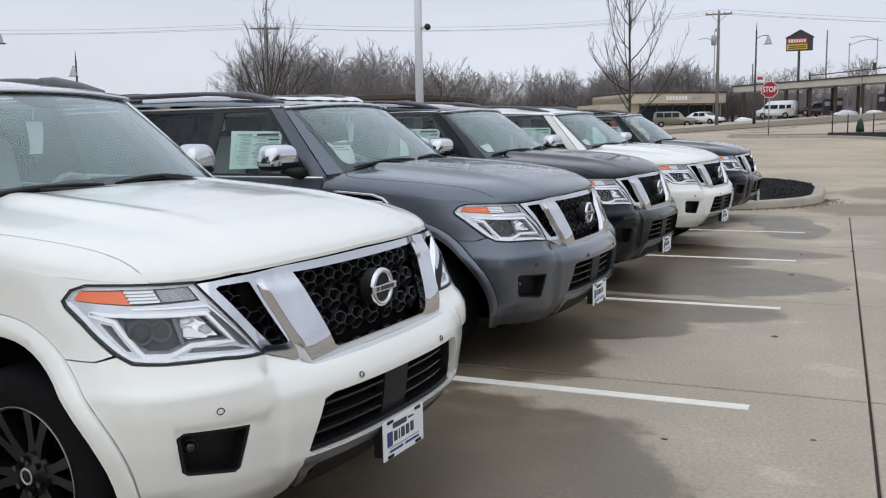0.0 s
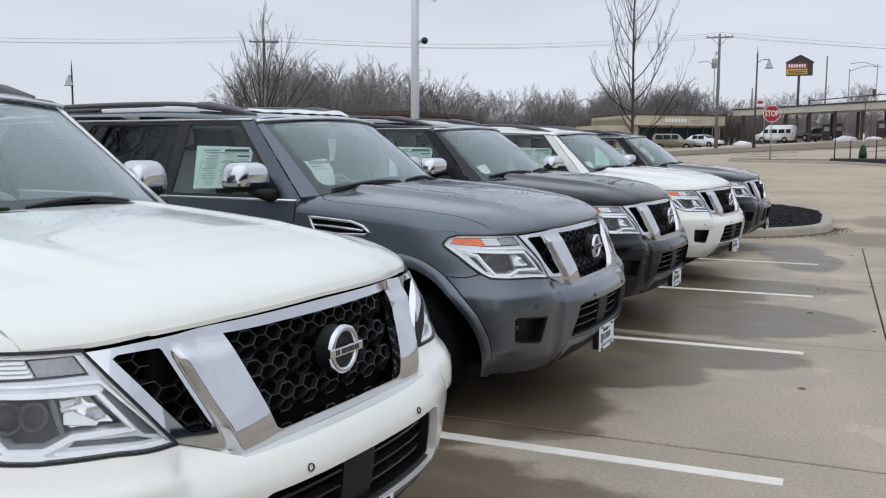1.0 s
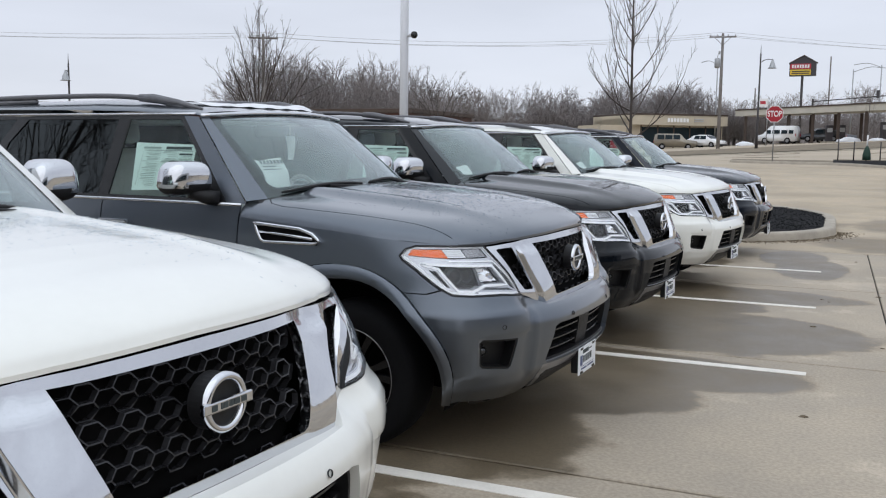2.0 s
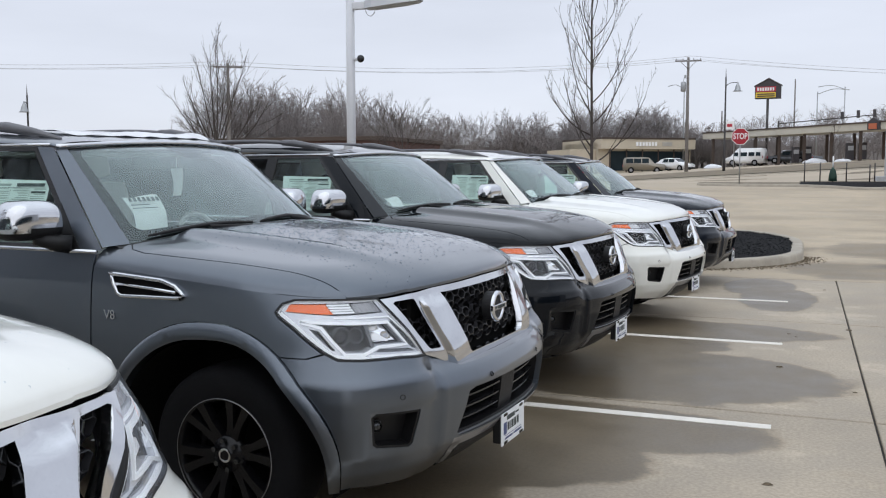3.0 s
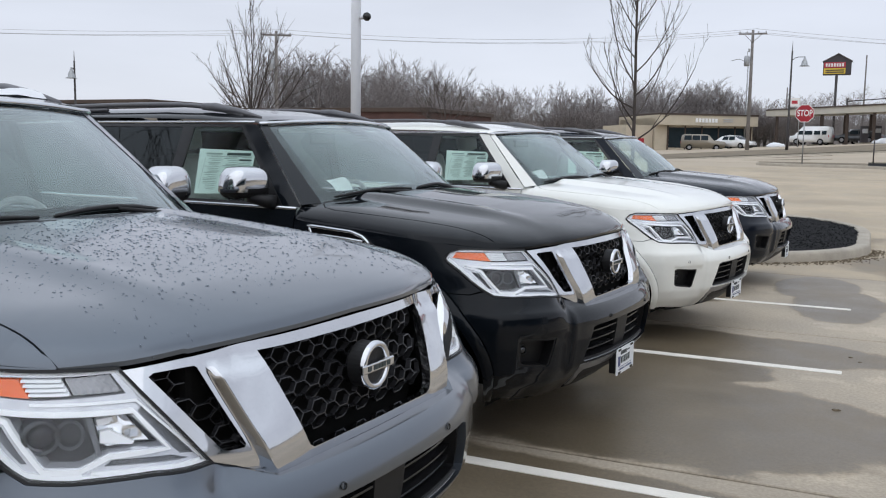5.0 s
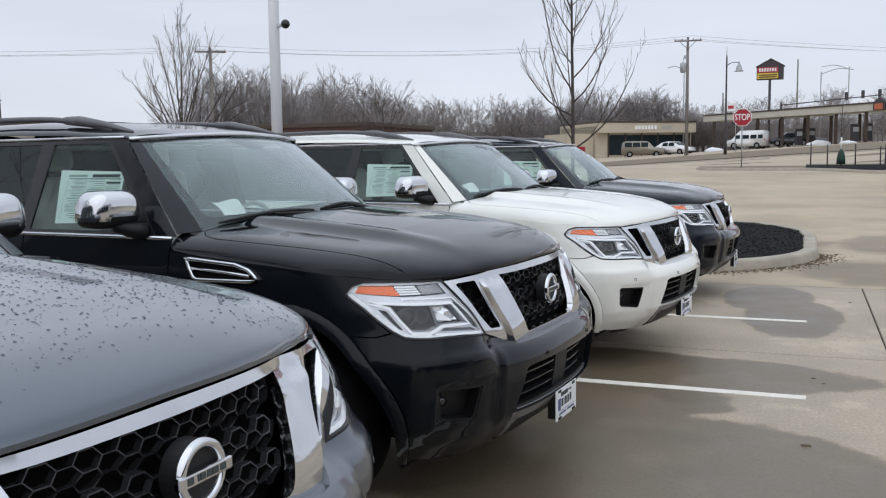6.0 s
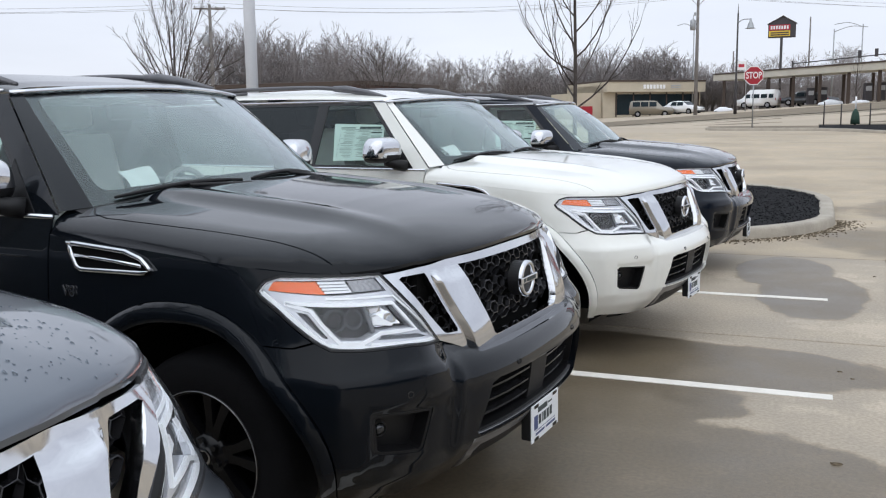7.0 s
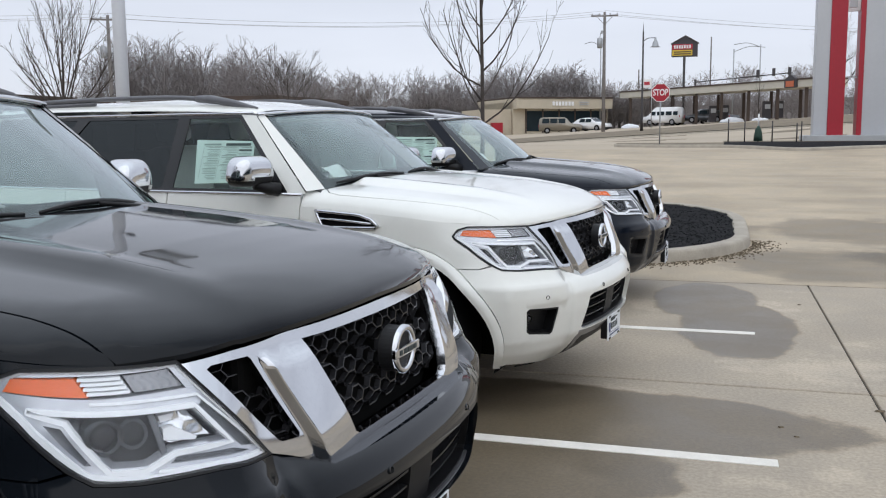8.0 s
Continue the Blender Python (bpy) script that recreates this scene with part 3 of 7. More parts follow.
def stand_off(s, z):
    s = np.abs(s)
    a, b = np.clip((s - 0.55) / 0.20, 0, 1), np.clip((s - 1.0) / 0.55, 0, 1)
    a, b = a * a * (3 - 2 * a), b * b * (3 - 2 * b)
    c = [np.interp(z, ZT, k) for k in _cols]
    return (c[0] * (1 - a) + c[1] * a) * (1 - b) + c[2] * b


def on_body(s, z, off=0.0):
    """A point of the lower body: s along the outline (negative on the kerb side), z up, off outwards."""
    a = np.abs(s)
    d = stand_off(s, z) + off
    x = np.interp(a, _s, OX) + d * np.interp(a, _s, NX)
    y = np.interp(a, _s, OY) + d * np.interp(a, _s, NY)
    return np.stack([x, np.sign(s) * y, z + 0 * x], -1)


def ramp(v, a, b):
    t = np.clip((v - a) / (b - a), 0, 1)
    return t * t * (3 - 2 * t)


def on_face(s, z, off=0.0):
    """The plane of the grille: like the nose, but straight down behind the bumper's ledge."""
    a = ramp(np.abs(s), 0.60, 0.80)
    own = stand_off(s, z)
    plane = -0.014 - 0.26 * (z - 0.90) + 0.016 * ramp(np.abs(s), 0.12, 0.46) - 0.026 * np.minimum((s / 0.45) ** 2, 1.3) * ramp(z, 0.84, 1.10) * ramp(-np.abs(s), -0.64, -0.46)
    return on_body(s, z, off + (plane - own) * (1 - a))


def shoulder(s):
    return np.interp(np.abs(s), [0, 0.4, 0.8, 1.02, 1.15, 1.3, 1.7, 2.2, 2.5, 6.0], [1.152, 1.147, 1.130, 1.127, 1.130, 1.138, 1.168, 1.20, 1.215, 1.215])


_shz = shoulder(_s)
_sh = on_body(_s, _shz)


def deck_base(x, y):
    c = np.interp(x, [-1.7, -1.3, -0.9, -0.5, -0.25, 0.0], [1.362, 1.350, 1.320, 1.285, 1.258, 1.23])
    fade = np.clip((-x - 0.15) / 0.5, 0, 1)
    step = np.clip((0.66 - np.abs(y)) / 0.13, 0, 1)
    ridge = (0.012 * np.exp(-(((np.abs(y) - 0.52) / 0.055) ** 2)) + 0.020 * step * step * (3 - 2 * step)) * fade
    return c - 0.056 * (np.abs(y) / 0.87) ** 2.2 + ridge


def on_deck(x, y, off=0.0):
    """A point of the bonnet and wing tops over the plan place x, y."""
    x, y = np.asarray(x, float), np.asarray(y, float)
    k = np.argmin((x[:, None] - _sh[None, :, 0]) ** 2 + (np.abs(y)[:, None] - _sh[None, :, 1]) ** 2, axis=1)
    e = np.maximum((_sh[k, 0] - x) * NX[k] + (_sh[k, 1] - np.abs(y)) * NY[k], 0)
    reach = np.interp(_s[k], [0, 0.8, 1.3, 2.0], [0.30, 0.28, 0.19, 0.17])
    q = np.minimum(e / reach, 1)
    up = np.sqrt(np.maximum(1 - (1 - q) ** 2.3, 0))
    z = _shz[k] + (deck_base(x, y) - _shz[k]) * up
    return np.stack([x, y, z + off], -1)


def on_side(sign):
    def place(x, z, off=0.0):
        y = 0.938 - (z - 1.275) * 0.386 - 0.05 * np.clip((-x - 2.6) / 2.2, 0, 1.2) ** 2
        return np.stack([x + 0 * z, sign * (y + off), z + 0 * x], -1)

    return place


def on_screen(u, v, off=0.0):
    """The windscreen with its pillars: u across from -1 to 1, v from the cowl to the roof."""
    a = np.abs(u)
    xb, xt = -1.335 - 0.265 * a**2.4, -1.955 - 0.137 * a**2.2
    zb, zt = 1.348 - 0.050 * a**2, 1.800 - 0.030 * a**2
    bulge = 0.035 * v * (1 - v) * 4 * (1 - a**2) + off
    x, y, z = xb + (xt - xb) * v + 0.62 * bulge, u * (0.932 - 0.195 * v), zb + (zt - zb) * v + 0.78 * bulge
    return np.stack([x, y, z], -1)


def on_roof(x, y, off=0.0):
    zc = np.interp(x, [-4.95, -4.6, -4.0, -3.0, -2.6, -2.2, -1.945], [1.80, 1.865, 1.892, 1.902, 1.886, 1.840, 1.800])
    side = 1.792 - 0.03 * np.clip((-x - 4.2) / 0.7, 0, 1) - 0.022 * np.clip((x + 2.20) / 0.108, 0, 1)
    a = np.minimum(np.abs(y) / 0.742, 1)
    z = side + (zc - side) * np.sqrt(1 - a**4)
    return np.stack([x + 0 * y, y + 0 * x, z + off], -1)


def mirrored(poly):
    return [(-a, b) for a, b in poly]


def ribbon(line, width):
    """The outline of a strip of that width along a line."""
    p = np.asarray(line, float)
    d = np.gradient(p, axis=0)
    d /= np.hypot(d[:, 0], d[:, 1])[:, None]
    n = np.c_[-d[:, 1], d[:, 0]] * width / 2
    return np.r_[p + n, (p - n)[::-1]]


def shrunk(poly, w):
    """The polygon drawn in by w."""
    p = np.asarray(poly, float)
    a, b = np.roll(p, 1, 0), np.roll(p, -1, 0)
    d0, d1 = p - a, b - p
    d0 /= np.hypot(*d0.T)[:, None]
    d1 /= np.hypot(*d1.T)[:, None]
    area = 0.5 * np.sum(p[:, 0] * b[:, 1] - b[:, 0] * p[:, 1])
    s = 1 if area > 0 else -1
    n = np.c_[-(d0[:, 1] + d1[:, 1]), d0[:, 0] + d1[:, 0]] * s
    n /= np.hypot(*n.T)[:, None]
    c = np.maximum(n[:, 0] * -d0[:, 1] * s + n[:, 1] * d0[:, 0] * s, 0.4)
    return p + n * (w / c)[:, None]


ARCH_X, REAR_X, HUB_Z = -0.965, -4.04, 0.385
ARCH_R, FLARE_R = 0.540, 0.612
SA, SR = s_of_x(ARCH_X), s_of_x(REAR_X)
S_DOOR, S_BPIL, S_CPIL = s_of_x(-1.63), s_of_x(-2.69), s_of_x(-3.62)

LAMP = [(0.834, 1.117), (0.985, 1.121), (1.14, 1.122), (1.228, 1.120), (1.284, 1.102), (1.312, 1.067), (1.293, 1.048), (1.210, 1.003), (1.084, 0.916), (1.031, 0.888), (0.947, 0.881), (0.782, 0.876), (0.626, 0.858)]
MESH = [(-0.432, 1.102), (0.432, 1.102), (0.336, 0.850), (0.327, 0.832), (0.308, 0.822), (-0.308, 0.822), (-0.327, 0.832), (-0.336, 0.850)]
FOLD = ([0.80, 0.885, 0.966, 1.037, 1.12], [0.456, 0.490, 0.527, 0.562, 0.602])
INSET = [(0.766, 1.090), (0.752, 1.097), (0.640, 1.097), (0.632, 1.090), (0.526, 0.884), (0.530, 0.874), (0.582, 0.876), (0.594, 0.882)]
FRAME_HALF = [(0.826, 1.112), (0.619, 0.856), (0.56, 0.834), (0.450, 0.786), (0.38, 0.784)]
LOWER = [(-0.42, 0.695), (0.42, 0.695), (0.46, 0.682), (0.515, 0.505), (0.495, 0.488), (-0.495, 0.488), (-0.515, 0.505), (-0.46, 0.682)]
FOG = [(0.730, 0.658), (0.918, 0.670), (0.937, 0.658), (0.927, 0.537), (0.912, 0.522), (0.776, 0.502), (0.760, 0.514)]


def arch_reach(s0, ahead):
    """The front arches reach a little further ahead of the hub than behind it."""
    return 1 + 0.085 * (ahead > 0) * (s0 == SA)


def arch_swell(s0, t):
    """They are also fuller between the top and the front."""
    return 1 + 0.04 * np.clip(np.sin(2 * t), 0, 1) * (s0 == SA)


def arch(s0, r, a0, a1, n=26, slim=0.0):
    """Points of a wheel arch, angle from ahead (0) over the top (90) to behind (180); slim widens it ahead."""
    a = np.radians(np.linspace(a0, a1, n))
    return [(s0 - (r + slim * max(math.cos(t), 0)) * math.cos(t) * arch_reach(s0, math.cos(t)) * arch_swell(s0, t), HUB_Z + (r + slim * max(math.cos(t), 0)) * math.sin(t) * arch_swell(s0, t)) for t in a]


def bumper_pad(s, z):
    """The corner pads of the bumper stand proud over the fog lamps."""
    a = np.abs(s)
    low = np.maximum(ramp(z, 0.672, 0.688), ramp(a, 0.925, 0.945) * ramp(z, 0.40, 0.50))
    pad = 0.014 * ramp(a, 0.645, 0.66) * ramp(-a, -1.075, -0.99) * low * ramp(-z, -0.845, -0.775)
    return pad + 0.024 * np.clip((0.645 - a) / 0.045, 0, 1) * ramp(z, 0.40, 0.47) * np.clip((0.85 - z) / 0.10, 0, 1)


def build_body(car, paint):
    painted = []
    # bumper: from arch to arch round the nose, open for lower grille and fog lamps
    right = ([(0.38, 0.794), (0.462, 0.794), (0.62, 0.852), (0.782, 0.871), (0.947, 0.876), (1.034, 0.883), (1.080, 0.908), (1.146, 0.888)]
             + arch(SA, FLARE_R + 0.003, 51.5, -6, 18) + [(SA - 0.70, 0.332), (0.95, 0.330), (0.72, 0.315), (0.56, 0.30), (0.528, 0.33), (0.532, 0.43), (0.528, 0.482)])
    outline = right + mirrored(right)[::-1]
    cr = []
    for sg in (1, -1):
        cr += [[(sg * a, z) for a in np.linspace(0.645, 1.02, 14)] for z in (0.672, 0.688, 0.775)]
        cr += [[(sg * a, z) for z in np.linspace(0.48, 0.79, 16)] for a in (0.600, 0.645)]
        cr += [[(sg * a, z) for z in np.linspace(0.42, 0.77, 20)] for a in (0.945, 0.985, 1.03, 1.075)]
    painted.append(sheet("bumper", on_body, outline, [LOWER, FOG, mirrored(FOG)], 0.035, paint, car, "painted front bumper", offset=bumper_pad, depth=0.05, creases=cr))
    for sign in (1, -1):
        def m(p):
            return [(sign * a, b) for a, b in p]

        ledge = [(0.47, 0.78), (0.60, 0.825), (0.80, 0.855), (0.80, 0.885), (0.62, 0.880), (0.50, 0.83)]
        painted.append(sheet("bumper_ledge", on_body, m(ledge), (), 0.04, paint, car, offset=-0.016))
        zs = [(s, float(shoulder(s))) for s in np.linspace(0.990, S_DOOR - 0.004, 26)]
        wing = ([(1.092, 0.912), (1.150, 0.893)] + arch(SA, FLARE_R + 0.003, 52.2, 186, 30) + [(S_DOOR - 0.05, 0.33), (S_DOOR - 0.004, 0.33)] + zs[::-1]
                + [(0.99, 1.1238), (1.14, 1.1250), (1.231, 1.1232), (1.289, 1.105), (1.318, 1.067), (1.298, 1.043), (1.214, 0.997)])
        painted.append(sheet("front_wing", on_body, m(wing), (), 0.045, paint, car, depth=0.015))
        front_door = [(S_DOOR + 0.004, 0.42), (S_BPIL - 0.004, 0.42), (S_BPIL - 0.004, 1.27), (S_DOOR + 0.004, 1.27)]
        painted.append(sheet("front_door", on_body, m(front_door), (), 0.07, paint, car, depth=0.015))
        back_door = [(S_BPIL + 0.004, 0.42)] + [(S_CPIL - 0.2, 0.42)] + arch(SR, FLARE_R + 0.004, 20, 48, 8) + [(S_CPIL - 0.004, 1.27), (S_BPIL + 0.004, 1.27)]
        painted.append(sheet("back_door", on_body, m(back_door), (), 0.07, paint, car, depth=0.015))
        sill = [(S_DOOR + 0.0, 0.33), (S_CPIL - 0.28, 0.33), (S_CPIL - 0.2, 0.412), (S_DOOR + 0.0, 0.412)]
        painted.append(sheet("sill", on_body, m(sill), (), 0.07, paint, car, depth=0.015))
        quarter = arch(SR, FLARE_R + 0.004, 48.5, 186, 26) + [(SR + 0.75, 0.40), (S_END - 0.012, 0.40), (S_END - 0.012, 1.27), (S_CPIL + 0.004, 1.27)]
        painted.append(sheet("rear_quarter", on_body, m(quarter), (), 0.07, paint, car, depth=0.015))

        def flare(s0):
            def off(s, z):
                ds = s0 - np.abs(s)
                rs, rz = ds / arch_reach(s0, ds), z - HUB_Z
                r = np.hypot(rs, rz) / arch_swell(s0, np.arctan2(rz, rs))
                return 0.014 * (s0 == SA) * ramp(ds, 0.15, 0.5) + np.interp(r, [ARCH_R - 0.02, ARCH_R + 0.012, FLARE_R - 0.020, FLARE_R, FLARE_R + 0.03], [0.010, 0.021, 0.026, 0.002, 0.0])
            return off

        for s0 in (SA, SR):
            ring = arch(s0, FLARE_R, -7, 187, 40) + arch(s0, ARCH_R, 187, -7, 40, 0.033)
            cr = [m(arch(s0, ARCH_R + 0.012, -4, 184, 40, 0.033)), m(arch(s0, FLARE_R - 0.021, -4, 184, 40))]
            painted.append(sheet("arch_flare", on_body, m(ring), (), 0.05, paint, car, offset=flare(s0), depth=0.06, creases=cr))
            # wheel housing
            sx = ARCH_X if s0 == SA else REAR_X
            ang = np.radians(np.linspace(-12, 190, 32))
            vs = [(sx + (0.525 + 0.095 * max(math.cos(t), 0)) * math.cos(t), sign * (y - 0.05 * max(math.cos(t), 0)), HUB_Z + 0.53 * math.sin(t)) for y in (0.985, 0.58) for t in ang]
            n = len(ang)
            fs = [(k, k + 1, n + k + 1, n + k) for k in range(n - 1)] + [tuple(n + k for k in range(n))]
            shaped("wheel_housing", vs, fs, LINER, car)

        # wing top behind and beside the bonnet
        shut = [(-0.350, 0.891), (-0.43, 0.887), (-0.55, 0.886), (-0.77, 0.893), (-1.0, 0.899), (-1.25, 0.904), (-1.38, 0.902), (-1.47, 0.880), (-1.52, 0.830)]
        edge = [tuple(on_body(np.array([s]), shoulder(np.array([s])))[0, :2]) for s in np.linspace(0.988, S_DOOR - 0.004, 44)]
        wing_top = edge + [(-1.63, 0.83)] + shut[::-1]

        def inner(e, s0, s1, n):
            q = []
            for s in np.linspace(s0, s1, n):
                p = on_body(np.array([s]), shoulder(np.array([s])), -e)[0]
                q.append((p[0], p[1]))
            return q

        cr = [inner(0.006, 1.16, S_DOOR - 0.03, 30), inner(0.022, 1.2, S_DOOR - 0.03, 30), inner(0.05, 1.27, S_DOOR - 0.04, 28)]
        painted.append(sheet("wing_top", on_deck, [(a, sign * b) for a, b in wing_top], (), 0.04, paint, car, depth=0.01, creases=[[(a, sign * b) for a, b in c] for c in cr]))

    # bonnet
    lip = [tuple(on_body(np.array([s]), shoulder(np.array([s])))[0, :2]) for s in np.linspace(-0.984, 0.984, 164)]
    flank = [(-0.352, 0.8865), (-0.43, 0.882), (-0.55, 0.881), (-0.77, 0.888), (-1.0, 0.894), (-1.25, 0.899), (-1.376, 0.897), (-1.464, 0.876), (-1.512, 0.826)]
    rear = [(-1.48, 0.72), (-1.385, 0.45), (-1.335, 0.2), (-1.325, 0.0)]
    bonnet = lip + flank + rear + [(a, -b) for a, b in (flank + rear[:-1])[::-1]]
    cr = []
    for e in (0.005, 0.018, 0.045, 0.09, 0.15):
        c = []
        for s in np.linspace(-0.965 + 1.3 * e, 0.965 - 1.3 * e, 50):
            p = on_body(np.array([s]), shoulder(np.array([s])), -e)[0]
            c.append((p[0], p[1]))
        cr.append(c)
    hood = sheet("bonnet", on_deck, bonnet, (), 0.035, paint, car, "painted bonnet with raised ridges", depth=0.012, creases=cr)
    painted.append(hood)

    # pillars and roof
    def side_edge(v):
        return 0.885 + 0.045 * v

    for sign in (1, -1):
        edge = [(sign * side_edge(v), v) for v in np.linspace(0, 1, 9)]
        painted.append(sheet("a_pillar", on_screen, edge + [(sign * 1.0, 1.0), (sign * 1.0, 0.0)], (), 0.03, paint, car))
        place = on_side(sign)
        front = [(-1.60 - 0.515 * v, 1.283 + 0.509 * v) for v in np.linspace(0, 0.957, 9)]
        pillar = front + [(-2.21, 1.778), (-1.735, 1.283)]
        painted.append(sheet("pillar_side", place, pillar, (), 0.05, paint, car, flip=sign > 0))
        rear_side = [(-4.50, 1.778), (-2.21, 1.778), (-2.16, 1.785), (-4.88, 1.772), (-5.02, 1.283), (-4.74, 1.283)]
        painted.append(sheet("d_pillar", place, rear_side, (), 0.08, paint, car, flip=sign > 0))
        w1 = [(-1.80, 1.302), (-2.225, 1.755), (-2.635, 1.755), (-2.665, 1.302)]
        w2 = [(-2.755, 1.302), (-2.735, 1.755), (-3.56, 1.755), (-3.70, 1.60), (-3.75, 1.302)]
        w3 = [(-3.84, 1.302), (-3.80, 1.58), (-3.68, 1.755), (-4.45, 1.745), (-4.66, 1.302)]
        trim = [(-1.737, 1.286), (-2.212, 1.776), (-4.498, 1.776), (-4.738, 1.286)]
        sheet("window_frame", place, trim, (w1, w2, w3), 0.08, GLOSSBLACK, car, "black window surround", offset=-0.002, depth=0.012, flip=sign > 0)
        for k, (w, g) in enumerate(((w1, SIDEGLASS), (w2, PRIVACY), (w3, PRIVACY))):
            pane = sheet("side_window", place, w, (), 0.1, g, car, "" if k else "clear front side window", offset=-0.008, flip=sign > 0)
            pane.visible_shadow = False
        # bright strips under and over the windows
        low = [tuple(place(np.array([x]), np.array([1.277]), 0.008)[0]) for x in np.linspace(-1.625, -4.70, 16)]
        tube("belt_strip", low, 0.010, CHROME, car, "chrome belt strip", 8)
        high = [tuple(place(np.array([x]), np.array([1.787 - 0.018 * max(0, (-x - 4.0)) / 0.8]), 0.004)[0]) for x in np.linspace(-2.12, -4.86, 14)]
        tube("roof_strip", high, 0.008, CHROME, car, "bright roof gutter strip", 8)
    top = [tuple(on_screen(np.array([u]), np.array([1.0]))[0, :2]) for u in np.linspace(-1, 1, 25)]
    roof = top + [(-2.3, 0.742), (-4.6, 0.72), (-4.86, 0.66), (-4.92, 0.45), (-4.94, 0.0), (-4.92, -0.45), (-4.86, -0.66), (-4.6, -0.72), (-2.3, -0.742)]
    painted.append(sheet("roof", on_roof, roof, (), 0.05, paint, car, "painted roof", flip=False,
                         creases=[[(x, sg * 0.728) for x in np.linspace(-2.25, -4.5, 40)] for sg in (1, -1)] + [[(x, sg * 0.70) for x in np.linspace(-2.25, -4.5, 40)] for sg in (1, -1)]))
    header = [tuple(on_screen(np.array([u]), np.array([1.0]), 0.008)[0]) for u in np.linspace(-1, 1, 25)]
    tube("screen_header_strip", header, 0.0125, CHROME, car, "bright strip over the windscreen", 8)
    # tail: lower panel, hatch glass, corner closing
    tail = np.array([(-4.94, y, 1.79) for y in np.linspace(-0.62, 0.62, 9)] + [(-5.10, y * 1.16, 1.25) for y in np.linspace(-0.62, 0.62, 9)])
    fs = [(k, k + 1, 10 + k, 9 + k) for k in range(8)]
    shaped("rear_window", tail, fs, PRIVACY, car, "dark rear window")
    for sg in (1, -1):
        vs = [(-4.86, sg * 0.70, 1.775), (-4.94, sg * 0.62, 1.79), (-5.10, sg * 0.72, 1.25), (-5.0, sg * 0.84, 1.27), (-4.7, sg * 0.90, 1.27)]
        painted.append(shaped("tail_corner", vs, [(0, 1, 2, 3), (0, 3, 4)], paint, car, smooth=False))
    shelf = [(x, y) for x, y in zip(OX[:: 12], OY[:: 12]) if x < -4.4]
    vs = [(x * 1.0, y, 1.265) for x, y in shelf] + [(x, -y, 1.265) for x, y in shelf[::-1]]
    painted.append(shaped("tail_shelf", vs, [tuple(range(len(vs)))], paint, car, smooth=False))
    return painted


def clipped(poly, window):
    """The polygon cut by a convex, counter-clockwise or clockwise window."""
    w = np.asarray(window, float)
    area = np.sum(w[:, 0] * np.roll(w[:, 1], -1) - np.roll(w[:, 0], -1) * w[:, 1])
    if area < 0:
        w = w[::-1]
    res = [np.asarray(p, float) for p in poly]
    for a, b in zip(w, np.roll(w, -1, 0)):
        d = b - a
        side = [d[0] * (p[1] - a[1]) - d[1] * (p[0] - a[0]) for p in res]
        nxt = []
        for k in range(len(res)):
            j = (k + 1) % len(res)
            if side[k] >= 0:
                nxt.append(res[k])
            if (side[k] >= 0) != (side[j] >= 0):
                nxt.append(res[k] + (res[j] - res[k]) * side[k] / (side[k] - side[j]))
        res = nxt
        if len(res) < 3:
            return []
    return res


def hex_band(window, z0, w, h, wall):
    """One band of honeycomb, three staggered rows of flat hexagons down from z0: its jagged outline and its cells, cut by a convex window."""
    def flat(y, z, a, b):
        return [(y + a * c, z + b * q) for c, q in ((1, 0), (0.5, 1), (-0.5, 1), (-1, 0), (-0.5, -1), (0.5, -1))]

    k = 7
    big_w, big_h = (w + wall) / 2, (h + wall) / 2
    edge = []
    for i in range(-k, k + 1):
        y = i * 1.5 * w
        edge += [(y - big_w, z0), (y - big_w / 2, z0 + big_h), (y + big_w / 2, z0 + big_h), (y + big_w, z0)]
    for i in range(k, -k - 1, -1):
        y = i * 1.5 * w
        edge += [(y + big_w, z0 - h), (y + big_w / 2, z0 - h - big_h), (y - big_w / 2, z0 - h - big_h), (y - big_w, z0 - h)]
    outline = clipped(edge, window)
    cells = []
    for row in range(3):
        for i in range(-k, k + 1):
            c = clipped(flat((i + 0.5 * (row == 1)) * 1.5 * w, z0 - row * h / 2, w / 2 - wall * 0.6, h / 2 - wall / 2), shrunk(window, wall * 0.6))
            if len(c) > 2:
                c = np.array(c)
                c = c[np.hypot(*(c - np.roll(c, 1, 0)).T) > 0.0015]
                if len(c) > 2 and 0.5 * abs(np.sum(c[:, 0] * np.roll(c[:, 1], -1) - np.roll(c[:, 0], -1) * c[:, 1])) > 0.00012:
                    cells.append([tuple(q) for q in c])
    return outline, cells


def honeycomb(car, name, window, tops, w, h, wall, back, label=""):
    """Three bands that lean back towards their lower edge."""
    for z0 in tops:
        outline, cells = hex_band(window, z0, w, h, wall)
        if len(outline) > 2 and cells:
            sheet(name, on_face, outline, cells, 0.05, DARKMETAL, car, label, offset=lambda s, z: back - 0.026 * ramp(z0 - z, 0.5 * h, 1.5 * h), depth=0.018)


